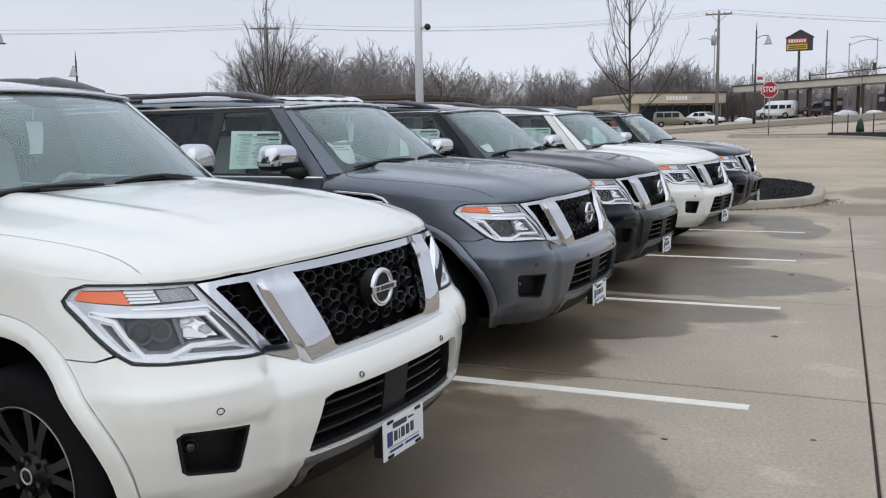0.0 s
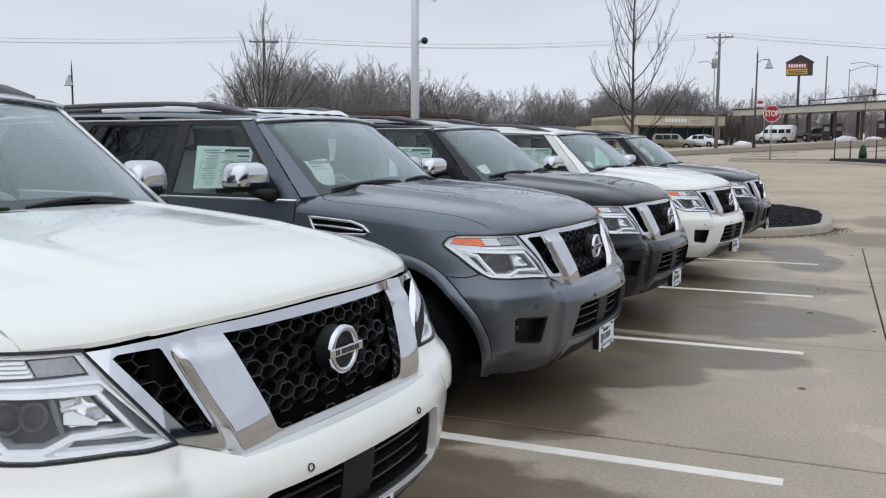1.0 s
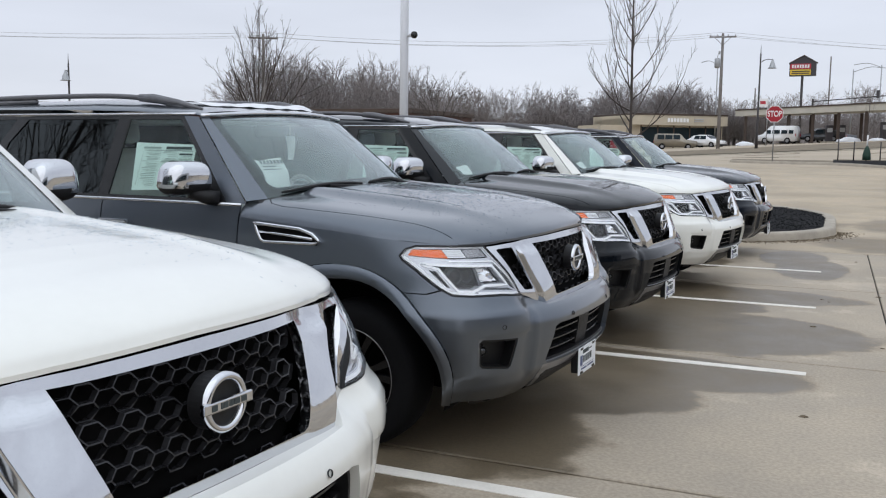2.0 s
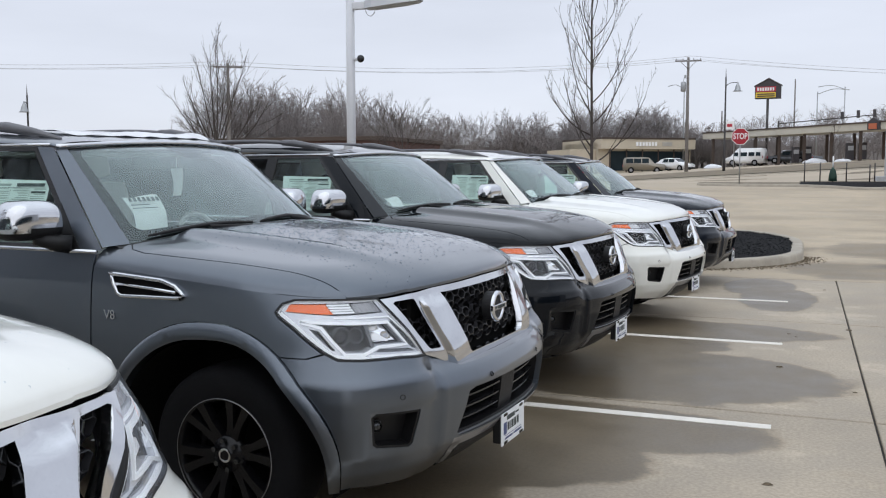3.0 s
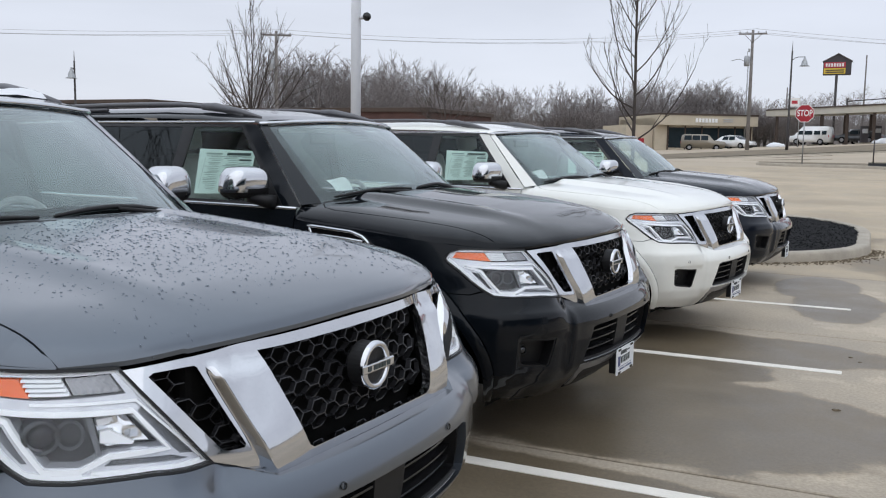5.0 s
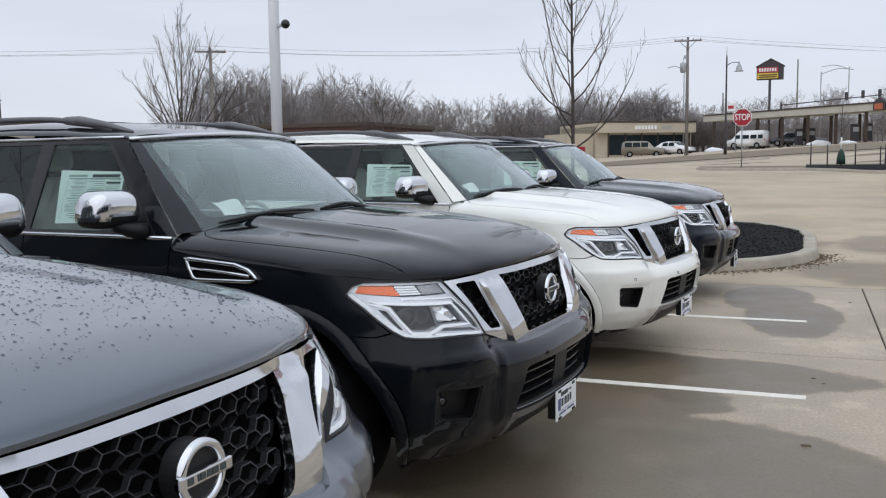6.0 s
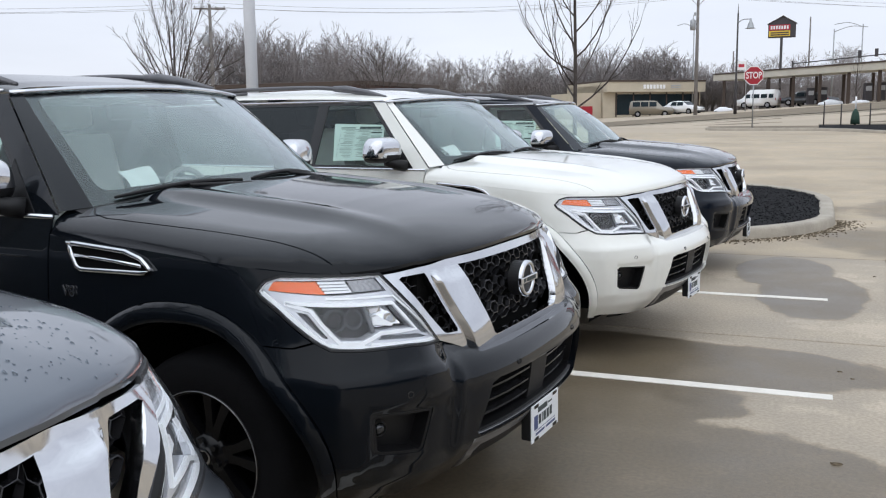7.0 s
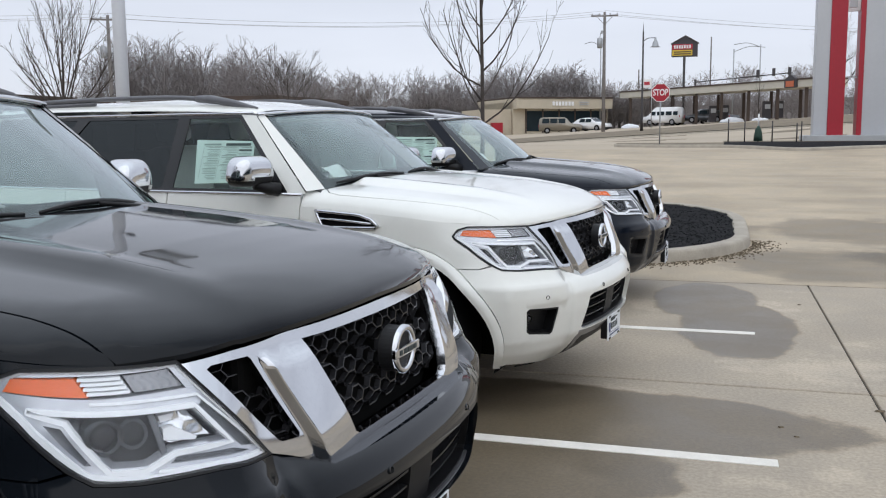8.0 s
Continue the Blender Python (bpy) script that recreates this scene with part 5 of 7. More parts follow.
def build_trim(car):
    # wing vents
    vent = [(-1.51, 1.186), (-1.20, 1.168), (-1.115, 1.145), (-1.062, 1.108), (-1.085, 1.095), (-1.43, 1.088), (-1.455, 1.098)]
    for sg in (1, -1):
        v = [(sg * s_of_x(x), z) for x, z in vent]
        loop = densify(v, 0.03)
        pts = on_body(np.array([q[0] for q in loop]), np.array([q[1] for q in loop]), 0.010)
        ring = tube("wing_vent", list(pts) + [pts[0], pts[1]], 0.0105, CHROME, car, "chrome-framed black wing vent", 8)
        sheet("vent_backing", on_body, v, (), 0.06, LINER, ring, offset=0.004)
        mid = on_body(sg * np.array([s_of_x(x) for x in (-1.47, -1.36, -1.25, -1.11)]), np.array([1.141, 1.136, 1.130, 1.120]), 0.010)
        tube("vent_bar", list(mid), 0.008, CHROME, ring, "", 8)
        # door handles
        for x in (-2.55, -3.42):
            p = on_body(np.array([sg * s_of_x(x)]), np.array([1.15]), 0.03)[0]
            h = boxed("door_handle", (-0.115, -0.014, -0.014), (0.115, 0.014, 0.014), CHROME, car, "chrome door handle", 0.010, Matrix.Translation(p))
        # roof rail
        line = [(x, sg * 0.640, float(on_roof(np.array([x]), np.array([0.64]))[0, 2]) + h) for x, h in ((-2.30, 0.0), (-2.42, 0.014), (-2.62, 0.032), (-2.95, 0.042), (-3.6, 0.044), (-4.15, 0.038), (-4.38, 0.02), (-4.48, 0.0))]
        rail = tube("roof_rail", smooth_line(line, 6), 0.017, RAIL_GREY, car, "dark grey roof rail")
        foot = [(x, sg * 0.640, float(on_roof(np.array([x]), np.array([0.64]))[0, 2]) + h) for x, h in ((-2.16, 0.0), (-2.35, 0.022), (-2.55, 0.035), (-2.66, 0.035))]
        tube("rail_foot", foot, [0.010, 0.022, 0.030, 0.024], RAIL_GREY, rail)
        tube("rail_foot", [(x, y, z - 0.03) for x, y, z in line[4:]], [0.014, 0.02, 0.022, 0.014], RAIL_GREY, rail)
        # displacement badge on the wing
        cu = bpy.data.curves.new("wing_badge", "FONT")
        cu.body, cu.size, cu.extrude, cu.align_x, cu.align_y = "V8", 0.062, 0.003, "CENTER", "CENTER"
        tmp = new("wing_badge_text", cu)
        me = bpy.data.meshes.new_from_object(tmp.evaluated_get(bpy.context.evaluated_depsgraph_get()))
        bpy.data.objects.remove(tmp)
        me.name = "wing_badge"
        p = on_body(np.array([sg * s_of_x(-1.505)]), np.array([0.995]), 0.006)[0]
        me.transform(Matrix.Translation(p) @ pose(0, 0, 0, 90, 0, 0 if sg < 0 else 180) @ pose(0, 0, 0, 0, 0, 0))
        me.materials.append(CHROME)
        ob = new("wing_badge", me)
        ob.parent = car
        tagged(ob, "chrome V8 wing badge")
    # cowl and wipers
    u = np.linspace(-0.98, 0.98, 15)
    vs = [(float(on_screen(np.array([a]), np.array([0.02]))[0, 0]) + 0.0, float(a * 0.90), float(on_screen(np.array([a]), np.array([0.02]))[0, 2])) for a in u]
    vs += [(p[0] + 0.11, p[1], p[2] - 0.035) for p in vs]
    fs = [(k, k + 1, 15 + k + 1, 15 + k)[::-1] for k in range(14)]
    shaped("cowl", vs, fs, PLASTIC, car, "black plastic cowl")
    for u0, u1, v1 in ((-0.12, -0.80, 0.030), (0.60, -0.06, 0.040)):
        w0 = on_screen(np.array([u0]), np.array([0.0]), 0.012)[0]
        mid = on_screen(np.array([u0 * 0.5 + u1 * 0.5]), np.array([v1]), 0.022)[0]
        arm = tube("wiper", [w0 + np.array((0.06, 0, 0.0)), mid], [0.012, 0.008], PLASTIC, car, "black wiper")
        blade = [on_screen(np.array([u0 + (u1 - u0) * t]), np.array([0.03 + v1 * math.sin(math.pi * t) * 0.9]), 0.012)[0] for t in np.linspace(0.02, 1.0, 8)]
        tube("wiper_blade", blade, [0.007, 0.009, 0.010, 0.011, 0.011, 0.010, 0.009, 0.006], PLASTIC, arm)
    # screen
    edge = [(0.885 + 0.045 * v, v) for v in np.linspace(0.0, 0.985, 9)]
    poly = edge + [(-a, b) for a, b in edge[::-1]]
    pane = sheet("windscreen", on_screen, poly, (), 0.08, WINDSCREEN, car, "clear raked windscreen", offset=-0.003)
    pane.visible_shadow = False
    rim_out = [(0.888 + 0.045 * v, v) for v in np.linspace(0.0, 0.99, 9)]
    rim_in = []
    for v0, q0 in ((0.19, -90), (0.875, 0)):
        for q in np.radians(np.linspace(q0, q0 + 90, 7)):
            v = v0 + 0.085 * math.sin(q)
            rim_in.append((0.775 + 0.045 * v + 0.05 * math.cos(q), v))
    sheet("screen_band", on_screen, rim_out + [(-a, b) for a, b in rim_out[::-1]], [rim_in + [(-a, b) for a, b in rim_in[::-1]]], 0.06, GLOSSBLACK, car, "black printed screen edge", offset=-0.006)
    film = sheet("screen_mist", on_screen, shrunk(rim_in + [(-a, b) for a, b in rim_in[::-1]], -0.01), (), 0.08, MIST, car, "thin film of condensation inside the screen", offset=-0.009)
    film.visible_shadow = False
    sheet("mirror_patch", on_screen, [(-0.17, 0.975), (0.17, 0.975), (0.14, 0.86), (0.07, 0.80), (-0.07, 0.80), (-0.14, 0.86)], (), 0.05, GLOSSBLACK, car, "black patch behind the mirror", offset=-0.007)


def build_cabin(car):
    # dark underbody, bulkheads and inner body
    boxed("underbody", (-4.95, -0.60, 0.30), (-0.22, 0.60, 0.62), LINER, car, bevel=0.02)
    # two low slabs added to block light and darken the ground beneath
    boxed("undertray", (-0.44, -0.74, 0.300), (-0.20, 0.74, 0.37), LINER, car, bevel=0.01)
    boxed("floor_pan", (-3.45, -0.90, 0.285), (-1.56, 0.90, 0.40), LINER, car, bevel=0.02)
    boxed("engine_bay", (-1.30, -0.62, 0.55), (-0.16, 0.62, 1.10), LINER, car, bevel=0.02)
    boxed("cabin_floor", (-4.85, -0.90, 0.62), (-1.50, 0.90, 0.70), LINER, car, bevel=0.01)
    boxed("bulkhead", (-1.60, -0.90, 0.62), (-1.48, 0.90, 1.20), LINER, car, bevel=0.01)
    bm = bmesh.new()
    box(bm, (-2.02, -0.84, 1.08), (-1.55, 0.84, 1.245), 0.05)
    box(bm, (-2.04, 0.16, 1.15), (-1.75, 0.68, 1.30), 0.05)
    dash = part("dashboard", bm, CABIN, car, "dark dashboard", True)
    ring = [(-2.16 - 0.05 * math.sin(t), 0.42 + 0.185 * math.cos(t), 1.20 + 0.175 * math.sin(t)) for t in np.linspace(0, 2 * math.pi, 25)]
    wheel = tube("steering_wheel", ring, 0.016, CABIN, car, "dark steering wheel", 8)
    boxed("steering_hub", (-2.17, 0.35, 1.13), (-2.06, 0.49, 1.24), CABIN, wheel, bevel=0.02)
    for y in (-0.42, 0.42):
        bm = bmesh.new()
        box(bm, (-2.95, y - 0.25, 0.88), (-2.40, y + 0.25, 1.05), 0.06)
        seat = part("seat", bm, SEATMAT, car, "grey leather front seat", True)
        bm = bmesh.new()
        box(bm, (-0.09, -0.25, 0.0), (0.09, 0.25, 0.60), 0.06, pose(-2.93, y, 0.98, 0, -14, 0))
        part("seat_back", bm, SEATMAT, seat, "", True)
        bm = bmesh.new()
        box(bm, (-0.06, -0.14, 0.0), (0.06, 0.14, 0.19), 0.045, pose(-3.07, y, 1.60, 0, -8, 0))
        part("headrest", bm, SEATMAT, seat, "", True)
    bm = bmesh.new()
    box(bm, (-3.95, -0.70, 0.85), (-3.70, 0.70, 1.52), 0.06)
    part("rear_bench", bm, SEATMAT, car, "", True)
    bm = bmesh.new()
    box(bm, (-0.02, -0.13, -0.04), (0.015, 0.13, 0.04), 0.014, pose(-2.16, 0.0, 1.69, 0, -10, 0))
    rear_view = part("rear_view_mirror", bm, PLASTIC, car, "", True)
    boxed("headlining", (-4.7, -0.66, 1.735), (-2.25, 0.66, 1.755), CABIN, car, bevel=0.008)
    # price sheet inside the front side window
    place = on_side(-1)
    sheet_at = [(-2.06, 1.345), (-2.07, 1.605), (-2.55, 1.615), (-2.50, 1.33)]
    st = sheet("window_sticker", place, sheet_at, (), 0.1, PAPER, car, "pale green printed price sheet inside the window", offset=-0.018)
    rnd = random.Random(5)
    bars = []
    for c0, c1 in ((-2.085, -2.19), (-2.205, -2.33), (-2.345, -2.47)):
        z = 1.565
        while z > 1.36:
            w = rnd.uniform(0.5, 1.0) * (c0 - c1)
            hgt = rnd.choice((0.003, 0.003, 0.004, 0.004, 0.011 if c0 > -2.2 else 0.004))
            bars.append((c0 - w, c0, z - hgt, z, hgt > 0.008))
            z -= hgt + rnd.uniform(0.004, 0.009)
        bars.append((c1 - 0.0075, c1 - 0.0055, 1.36, 1.565, False))
    bars += [(-2.30, -2.10, 1.575, 1.592, True), (-2.48, -2.34, 1.578, 1.590, False), (-2.47, -2.09, 1.568, 1.5705, True)]
    for dark in (True, False):
        vs, fs = [], []
        for x0, x1, z0, z1, d in bars:
            if d == dark:
                k = len(vs)
                vs += [tuple(place(np.array([x]), np.array([z]), -0.0165)[0]) for x, z in ((x0, z0), (x1, z0), (x1, z1), (x0, z1))]
                fs.append((k, k + 1, k + 2, k + 3))
        shaped("sticker_print", vs, fs, INK if dark else PALEINK, st, smooth=False)


LABELS = {
    "white": "large pearl white off-road car parked nose out on concrete",
    "gun": "large gunmetal grey off-road car with rain drops on its bonnet",
    "black": "large glossy black off-road car parked in a bay",
    "navy": "large blue-black off-road car parked beside the kerbed island",
}
GROUP = "row of parked off-road cars"
car_gun = empty("off_road_car", LABELS["gun"], "car", GROUP)
body_parts = build_body(car_gun, GUN)
build_face(car_gun)
for side in (1, -1):
    build_lamp(car_gun, side)
    build_wheel(car_gun, ARCH_X + 0.050, side)
    build_wheel(car_gun, REAR_X, side)
    build_mirror(car_gun, side)
build_trim(car_gun)
build_cabin(car_gun)
PAINTED = {o.data.name for o in body_parts}


def painted(car, paint, wet):
    """Gives a copy of the car its own colour."""
    for o in car.children:
        if o.type == "MESH" and o.data.name in PAINTED:
            o.material_slots[0].link = "OBJECT"
            o.material_slots[0].material = wet if o.data.name.startswith("bonnet") else paint


CARS = (
    ("white", pose(-1.212, 0.912, 0, 0.6, 0, -4.8), WHITE, WHITE),
    ("black", pose(-1.24, 7.10, 0, 0.4, 0, -5.0), BLACK, BLACK),
    ("white", pose(-1.028, 10.352, 0, 0.5, 0, -8.5), WHITE, WHITE),
    ("navy", pose(-0.887, 13.92, 0.0, 0.3, 0, -2.0), NAVY, NAVY),
)
cars = [car_gun]
for key, at, paint, wet in CARS:
    c = copy_thing(car_gun, at)
    tagged(c, LABELS[key], "car", GROUP)
    painted(c, paint, wet)
    cars.append(c)
painted(car_gun, GUN, GUN)
car_gun.matrix_basis = pose(-1.228, 4.196, 0, 0.6, 0, -3.5)


# ---- papers in the cars ----
def paper_quad(m, w, h, fold=0.0):
    """A slightly curled sheet of paper w by h, standing in the plane of m."""
    vv, ff = [], []
    nx, ny = 6, 6
    for j in range(ny + 1):
        for i in range(nx + 1):
            u, t = i / nx - 0.5, j / ny
            curl = 0.012 * math.sin(u * 5 + t * 3) + fold * max(0.0, 0.45 - t) ** 1.3
            vv.append(m @ Vector((u * w, curl, t * h)))
    ff = [(j * (nx + 1) + i, j * (nx + 1) + i + 1, (j + 1) * (nx + 1) + i + 1, (j + 1) * (nx + 1) + i) for j in range(ny) for i in range(nx)]
    return vv, ff


def paper_bars(m, rows):
    vv, ff = [], []
    for x0, x1, z0, z1 in rows:
        k = len(vv)
        vv += [m @ Vector((x0, -0.016, z0)), m @ Vector((x1, -0.016, z0)), m @ Vector((x1, -0.016, z1)), m @ Vector((x0, -0.016, z1))]
        ff.append((k, k + 1, k + 2, k + 3))
    return vv, ff


def dash_paper(car, at, w, h, lean, turn, label, marks=()):
    m = car.matrix_basis @ pose(*at, lean, 0, turn)
    p = tagged(shaped("paper_sheet", *paper_quad(m, w, h, 0.12 if h > 0.19 else 0.0), PAPER), label, "paper", "papers on the dashboards")
    if marks:
        shaped("print", *paper_bars(m, marks), INK, p, "", False)
    return p


def hanging_tag(car, at, label):
    m = car.matrix_basis @ pose(*at, 0, 0, 90)
    t = tagged(shaped("hanging_tag", *paper_quad(m, 0.085, 0.16), PAPER), label, "tag", "tags hanging from the mirrors")
    shaped("tag_cord", *tube_mesh([m @ Vector((0, 0, 0.16)), m @ Vector((0, 0, 0.22))], 0.003, 5), PAPER, t)
    return t


white_1, black_1, white_2, navy_1 = cars[1:]
number_bars = [(-0.10 + 0.030 * k, -0.08 + 0.030 * k, 0.155, 0.182) for k in range(7)] + [(-0.10, 0.02, 0.13, 0.136), (-0.10, 0.06, 0.11, 0.115)]
dash_paper(car_gun, (-1.72, -0.44, 1.36), 0.22, 0.20, -38, 84, "large folded pale paper with a written number on the dashboard", number_bars)
hanging_tag(car_gun, (-2.07, 0.12, 1.50), "pale card tag hanging below the mirror")
hanging_tag(white_1, (-2.06, 0.10, 1.50), "pale card tag hanging below the mirror")
dash_paper(black_1, (-1.70, -0.36, 1.35), 0.18, 0.12, -48, 84, "small pale card standing on the dashboard")
dash_paper(white_2, (-1.70, -0.36, 1.35), 0.18, 0.12, -50, 84, "small pale card standing on the dashboard")
dash_paper(navy_1, (-1.70, -0.36, 1.35), 0.18, 0.12, -50, 84, "small pale card standing on the dashboard")
for c, y, w in ((white_1, 0.25, 0.16), (car_gun, 0.18, 0.16), (car_gun, 0.42, 0.14), (black_1, 0.12, 0.20), (black_1, 0.40, 0.14)):
    m = c.matrix_basis @ pose(-1.74, y, 1.30, -72, 0, 90)
    tagged(shaped("paper_slip", *paper_quad(m, w, 0.10), PAPER), "white paper slip lying on the dashboard", "paper", "papers on the dashboards")



# ---- rain drops standing on two bonnets ----
def rain_drops(name, car, n, seed, spots, label, size=1.0, water=None):
    rnd = random.Random(seed)
    vs, fs = [], []
    while n:
        cx, cy, rx, ry = rnd.choice(spots)
        x, y = rnd.gauss(cx, rx), rnd.gauss(cy, ry)
        if not (-1.30 < x < -0.16 and abs(y) < 0.74):
            continue
        n -= 1
        r = size * rnd.choice((0.0016, 0.002, 0.0025, 0.0034, 0.0046))
        a, b = r * rnd.uniform(1.0, 1.7), r * rnd.uniform(0.8, 1.2)
        ring = [(x + q * (a * math.cos(t)), y + q * b * math.sin(t), h) for q, h in ((1.0, -0.001), (0.75, 0.55 * r)) for t in np.linspace(0, 2 * math.pi, 9)[:-1]] + [(x, y, 0.75 * r)]
        base = on_deck(np.array([p[0] for p in ring]), np.array([p[1] for p in ring]))
        k = len(vs)
        vs += [car.matrix_basis @ Vector((p[0], p[1], p[2] + q[2])) for p, q in zip(base, ring)]
        for i in range(8):
            j = (i + 1) % 8
            fs += [(k + i, k + j, k + 8 + j, k + 8 + i), (k + 8 + i, k + 8 + j, k + 16)]
    return tagged(shaped(name, vs, fs, water or WATER), label, "rain drops", "", "stuff")


rain_drops("rain_drops", car_gun, 3300, 3, ((-0.55, 0.55, 0.3, 0.14), (-0.45, -0.35, 0.2, 0.3), (-1.05, -0.25, 0.18, 0.25), (-0.95, 0.05, 0.24, 0.30), (-0.75, -0.35, 0.25, 0.22), (-1.15, 0.25, 0.14, 0.25), (-0.6, 0.1, 0.25, 0.30), (-0.7, 0.5, 0.3, 0.16)), "scattered rain drops standing on the gunmetal bonnet", 0.85)
rain_drops("rain_drops", white_1, 2600, 8, ((-1.0, 0.0, 0.14, 0.22), (-0.7, 0.45, 0.2, 0.12), (-1.08, 0.22, 0.10, 0.13), (-0.90, 0.42, 0.14, 0.08)), "fine rain drops on the rear of the white bonnet", 0.7, WATER_CLEAR)


# loose white protective film lying curled along the front of the gunmetal roof
FILM = material("white_film", (0.75, 0.76, 0.78), rough=0.4, vary=0.08, scale=8)
fv, ff, nu, nv = [], [], 24, 8
for i in range(nu + 1):
    y = -0.48 + 1.12 * i / nu
    for j in range(nv + 1):
        t = j / nv
        x = -2.17 - 0.07 * (y / 0.74) ** 2 - 0.015 - 0.24 * t - 0.07 * t * math.sin(y * 9)
        lift = 0.006 + 0.030 * math.sin(math.pi * t) * (0.25 + 0.75 * ramp(y, 0.0, 0.4)) * (0.8 + 0.4 * math.sin(y * 11 + 1)) + 0.004 * math.sin(y * 31 + t * 7)
        z = float(on_roof(np.array([x]), np.array([y]))[0, 2]) + max(lift, 0.004)
        fv.append(car_gun.matrix_basis @ Vector((x, y, z)))
ff = [(i * (nv + 1) + j, i * (nv + 1) + j + 1, (i + 1) * (nv + 1) + j + 1, (i + 1) * (nv + 1) + j) for i in range(nu) for j in range(nv)]
film_sheet = tagged(shaped("protective_film", fv, ff, FILM), "torn white protective film curling on the gunmetal roof", "film")


# ---- island, poles, signs ----
kerb_ring("kerb", isl, 0.24, 0.15, KERB, "rounded concrete kerb round the planted island")
rnd = random.Random(3)
bed = shrunk(isl, 0.22)
mv, mf = flat_fill(bed, (), 0.16)
mulch = tagged(shaped("mulch_bed", [(a, b, land(a, b) + 0.135 + 0.03 * noise.noise(Vector((a * 3, b * 3, 0)))) for a, b in mv], mf, MULCH), "black bark mulch filling the island", "mulch", kind="stuff")
# loose chips over the bed
cv, cf = [], []
for _ in range(4200):
    a, b = rnd.uniform(-4.2, 0.0), rnd.uniform(15.9, 23.2)
    if not inside(bed, [(a, b)])[0]:
        continue
    m = pose(a, b, land(a, b) + 0.15, rnd.uniform(-40, 40), rnd.uniform(-40, 40), rnd.uniform(0, 360))
    s, w = rnd.uniform(0.008, 0.024), rnd.uniform(0.004, 0.009)
    k = len(cv)
    cv += [m @ Vector(q) for q in ((-s, -w, 0), (s, -w, 0), (s, w, 0), (-s, w, 0), (0, 0, 0.007))]
    cf += [(k, k + 1, k + 4), (k + 1, k + 2, k + 4), (k + 2, k + 3, k + 4), (k + 3, k, k + 4)]
tagged(shaped("mulch_chips", cv, cf, MULCH, smooth=False), "loose black bark chips on the island", "mulch", kind="stuff")
# silt and leaf litter washed against the kerb
LITTER = material("leaf_litter", (0.13, 0.10, 0.065), rough=0.95, vary=0.5, scale=20)
lv, lf = [], []
for _ in range(900):
    t = rnd.random()
    a = radians(-95 + 100 * t)
    r = abs(rnd.gauss(0.0, 0.16)) + 0.02
    x, y = -2.55 + (2.72 + r) * math.cos(a), 18.55 + (2.95 + r) * math.sin(a)
    m = pose(x, y, land(x, y) + 0.006, rnd.uniform(-25, 25), rnd.uniform(-25, 25), rnd.uniform(0, 360))
    s, w = rnd.uniform(0.005, 0.020), rnd.uniform(0.004, 0.011)
    k = len(lv)
    lv += [m @ Vector(q) for q in ((-s, -w, 0), (s, -w, 0), (s, w, 0), (-s, w, 0), (0, 0, 0.012))]
    lf += [(k, k + 1, k + 4), (k + 1, k + 2, k + 4), (k + 2, k + 3, k + 4), (k + 3, k, k + 4)]
tagged(shaped("leaf_litter", lv, lf, LITTER, smooth=False), "brown leaf litter and grit along the kerb", "litter", kind="stuff")
for x, y, s in ((0.02, 4.95, 0.05), (-0.35, 2.35, 0.03), (-0.2, 1.2, 0.03), (0.35, 2.6, 0.025), (0.0, 8.05, 0.05), (0.05, 9.75, 0.03), (0.12, 9.6, 0.025), (0.62, 10.2, 0.05), (0.45, 13.6, 0.03), (0.55, 7.3, 0.03)):
    bm = bmesh.new()
    bmesh.ops.create_icosphere(bm, subdivisions=2, radius=s)
    for q in bm.verts:
        q.co *= 0.55 * (1 + 0.8 * noise.noise(q.co * 45 + Vector((x, y, 0))))
        q.co.y *= 0.6
        q.co.z = max(q.co.z * 0.3, -0.002)
    leaf = part("dead_leaf", bm, LITTER, None)
    leaf.location = (x, y, 0.002)
    tagged(leaf, "small crumpled brown dead leaf on concrete", "leaf", "dead leaves on the concrete")

GALV = material("galvanised_steel", (0.36, 0.37, 0.38), rough=0.5, metal=0.7, vary=0.2, scale=4)
WHITEPOLE = material("white_pole_paint", (0.62, 0.63, 0.66), rough=0.45, vary=0.06, scale=2)
DARKPOLE = material("dark_bronze_pole", (0.035, 0.03, 0.03), rough=0.5, vary=0.2, scale=3)
WIRE = material("weathered_wire", (0.42, 0.42, 0.44), rough=0.7, metal=0.3)
POLEWOOD = material("weathered_pole_wood", (0.19, 0.175, 0.165), rough=0.9, vary=0.3, scale=2, bump=0.4, bump_scale=20)
SIGNRED = material("sign_red", (0.34, 0.008, 0.022), rough=0.4, vary=0.08, scale=5)
SIGNWHITE = material("sign_white", (0.80, 0.80, 0.80), rough=0.45, vary=0.05, scale=5)
ORANGE = material("dull_orange", (0.48, 0.13, 0.06), rough=0.6, vary=0.15)
DULLRED = material("dull_red", (0.45, 0.03, 0.05), rough=0.5, vary=0.1)
SIGNYELLOW = material("sign_yellow", (0.75, 0.52, 0.05), rough=0.5, vary=0.08)
SIGNDARK = material("sign_dark", (0.05, 0.045, 0.05), rough=0.6, vary=0.15)
CANOPYPALE = material("pale_canopy_panel", (0.52, 0.49, 0.42), rough=0.7, vary=0.12, scale=0.8)
BEIGE = material("beige_wall", (0.50, 0.44, 0.34), rough=0.85, vary=0.12, scale=0.8)
BROWN = material("brown_trim", (0.07, 0.05, 0.04), rough=0.8, vary=0.2)
BRICK = material("brown_brick_wall", (0.085, 0.045, 0.038), rough=0.9, vary=0.25, scale=1.0)
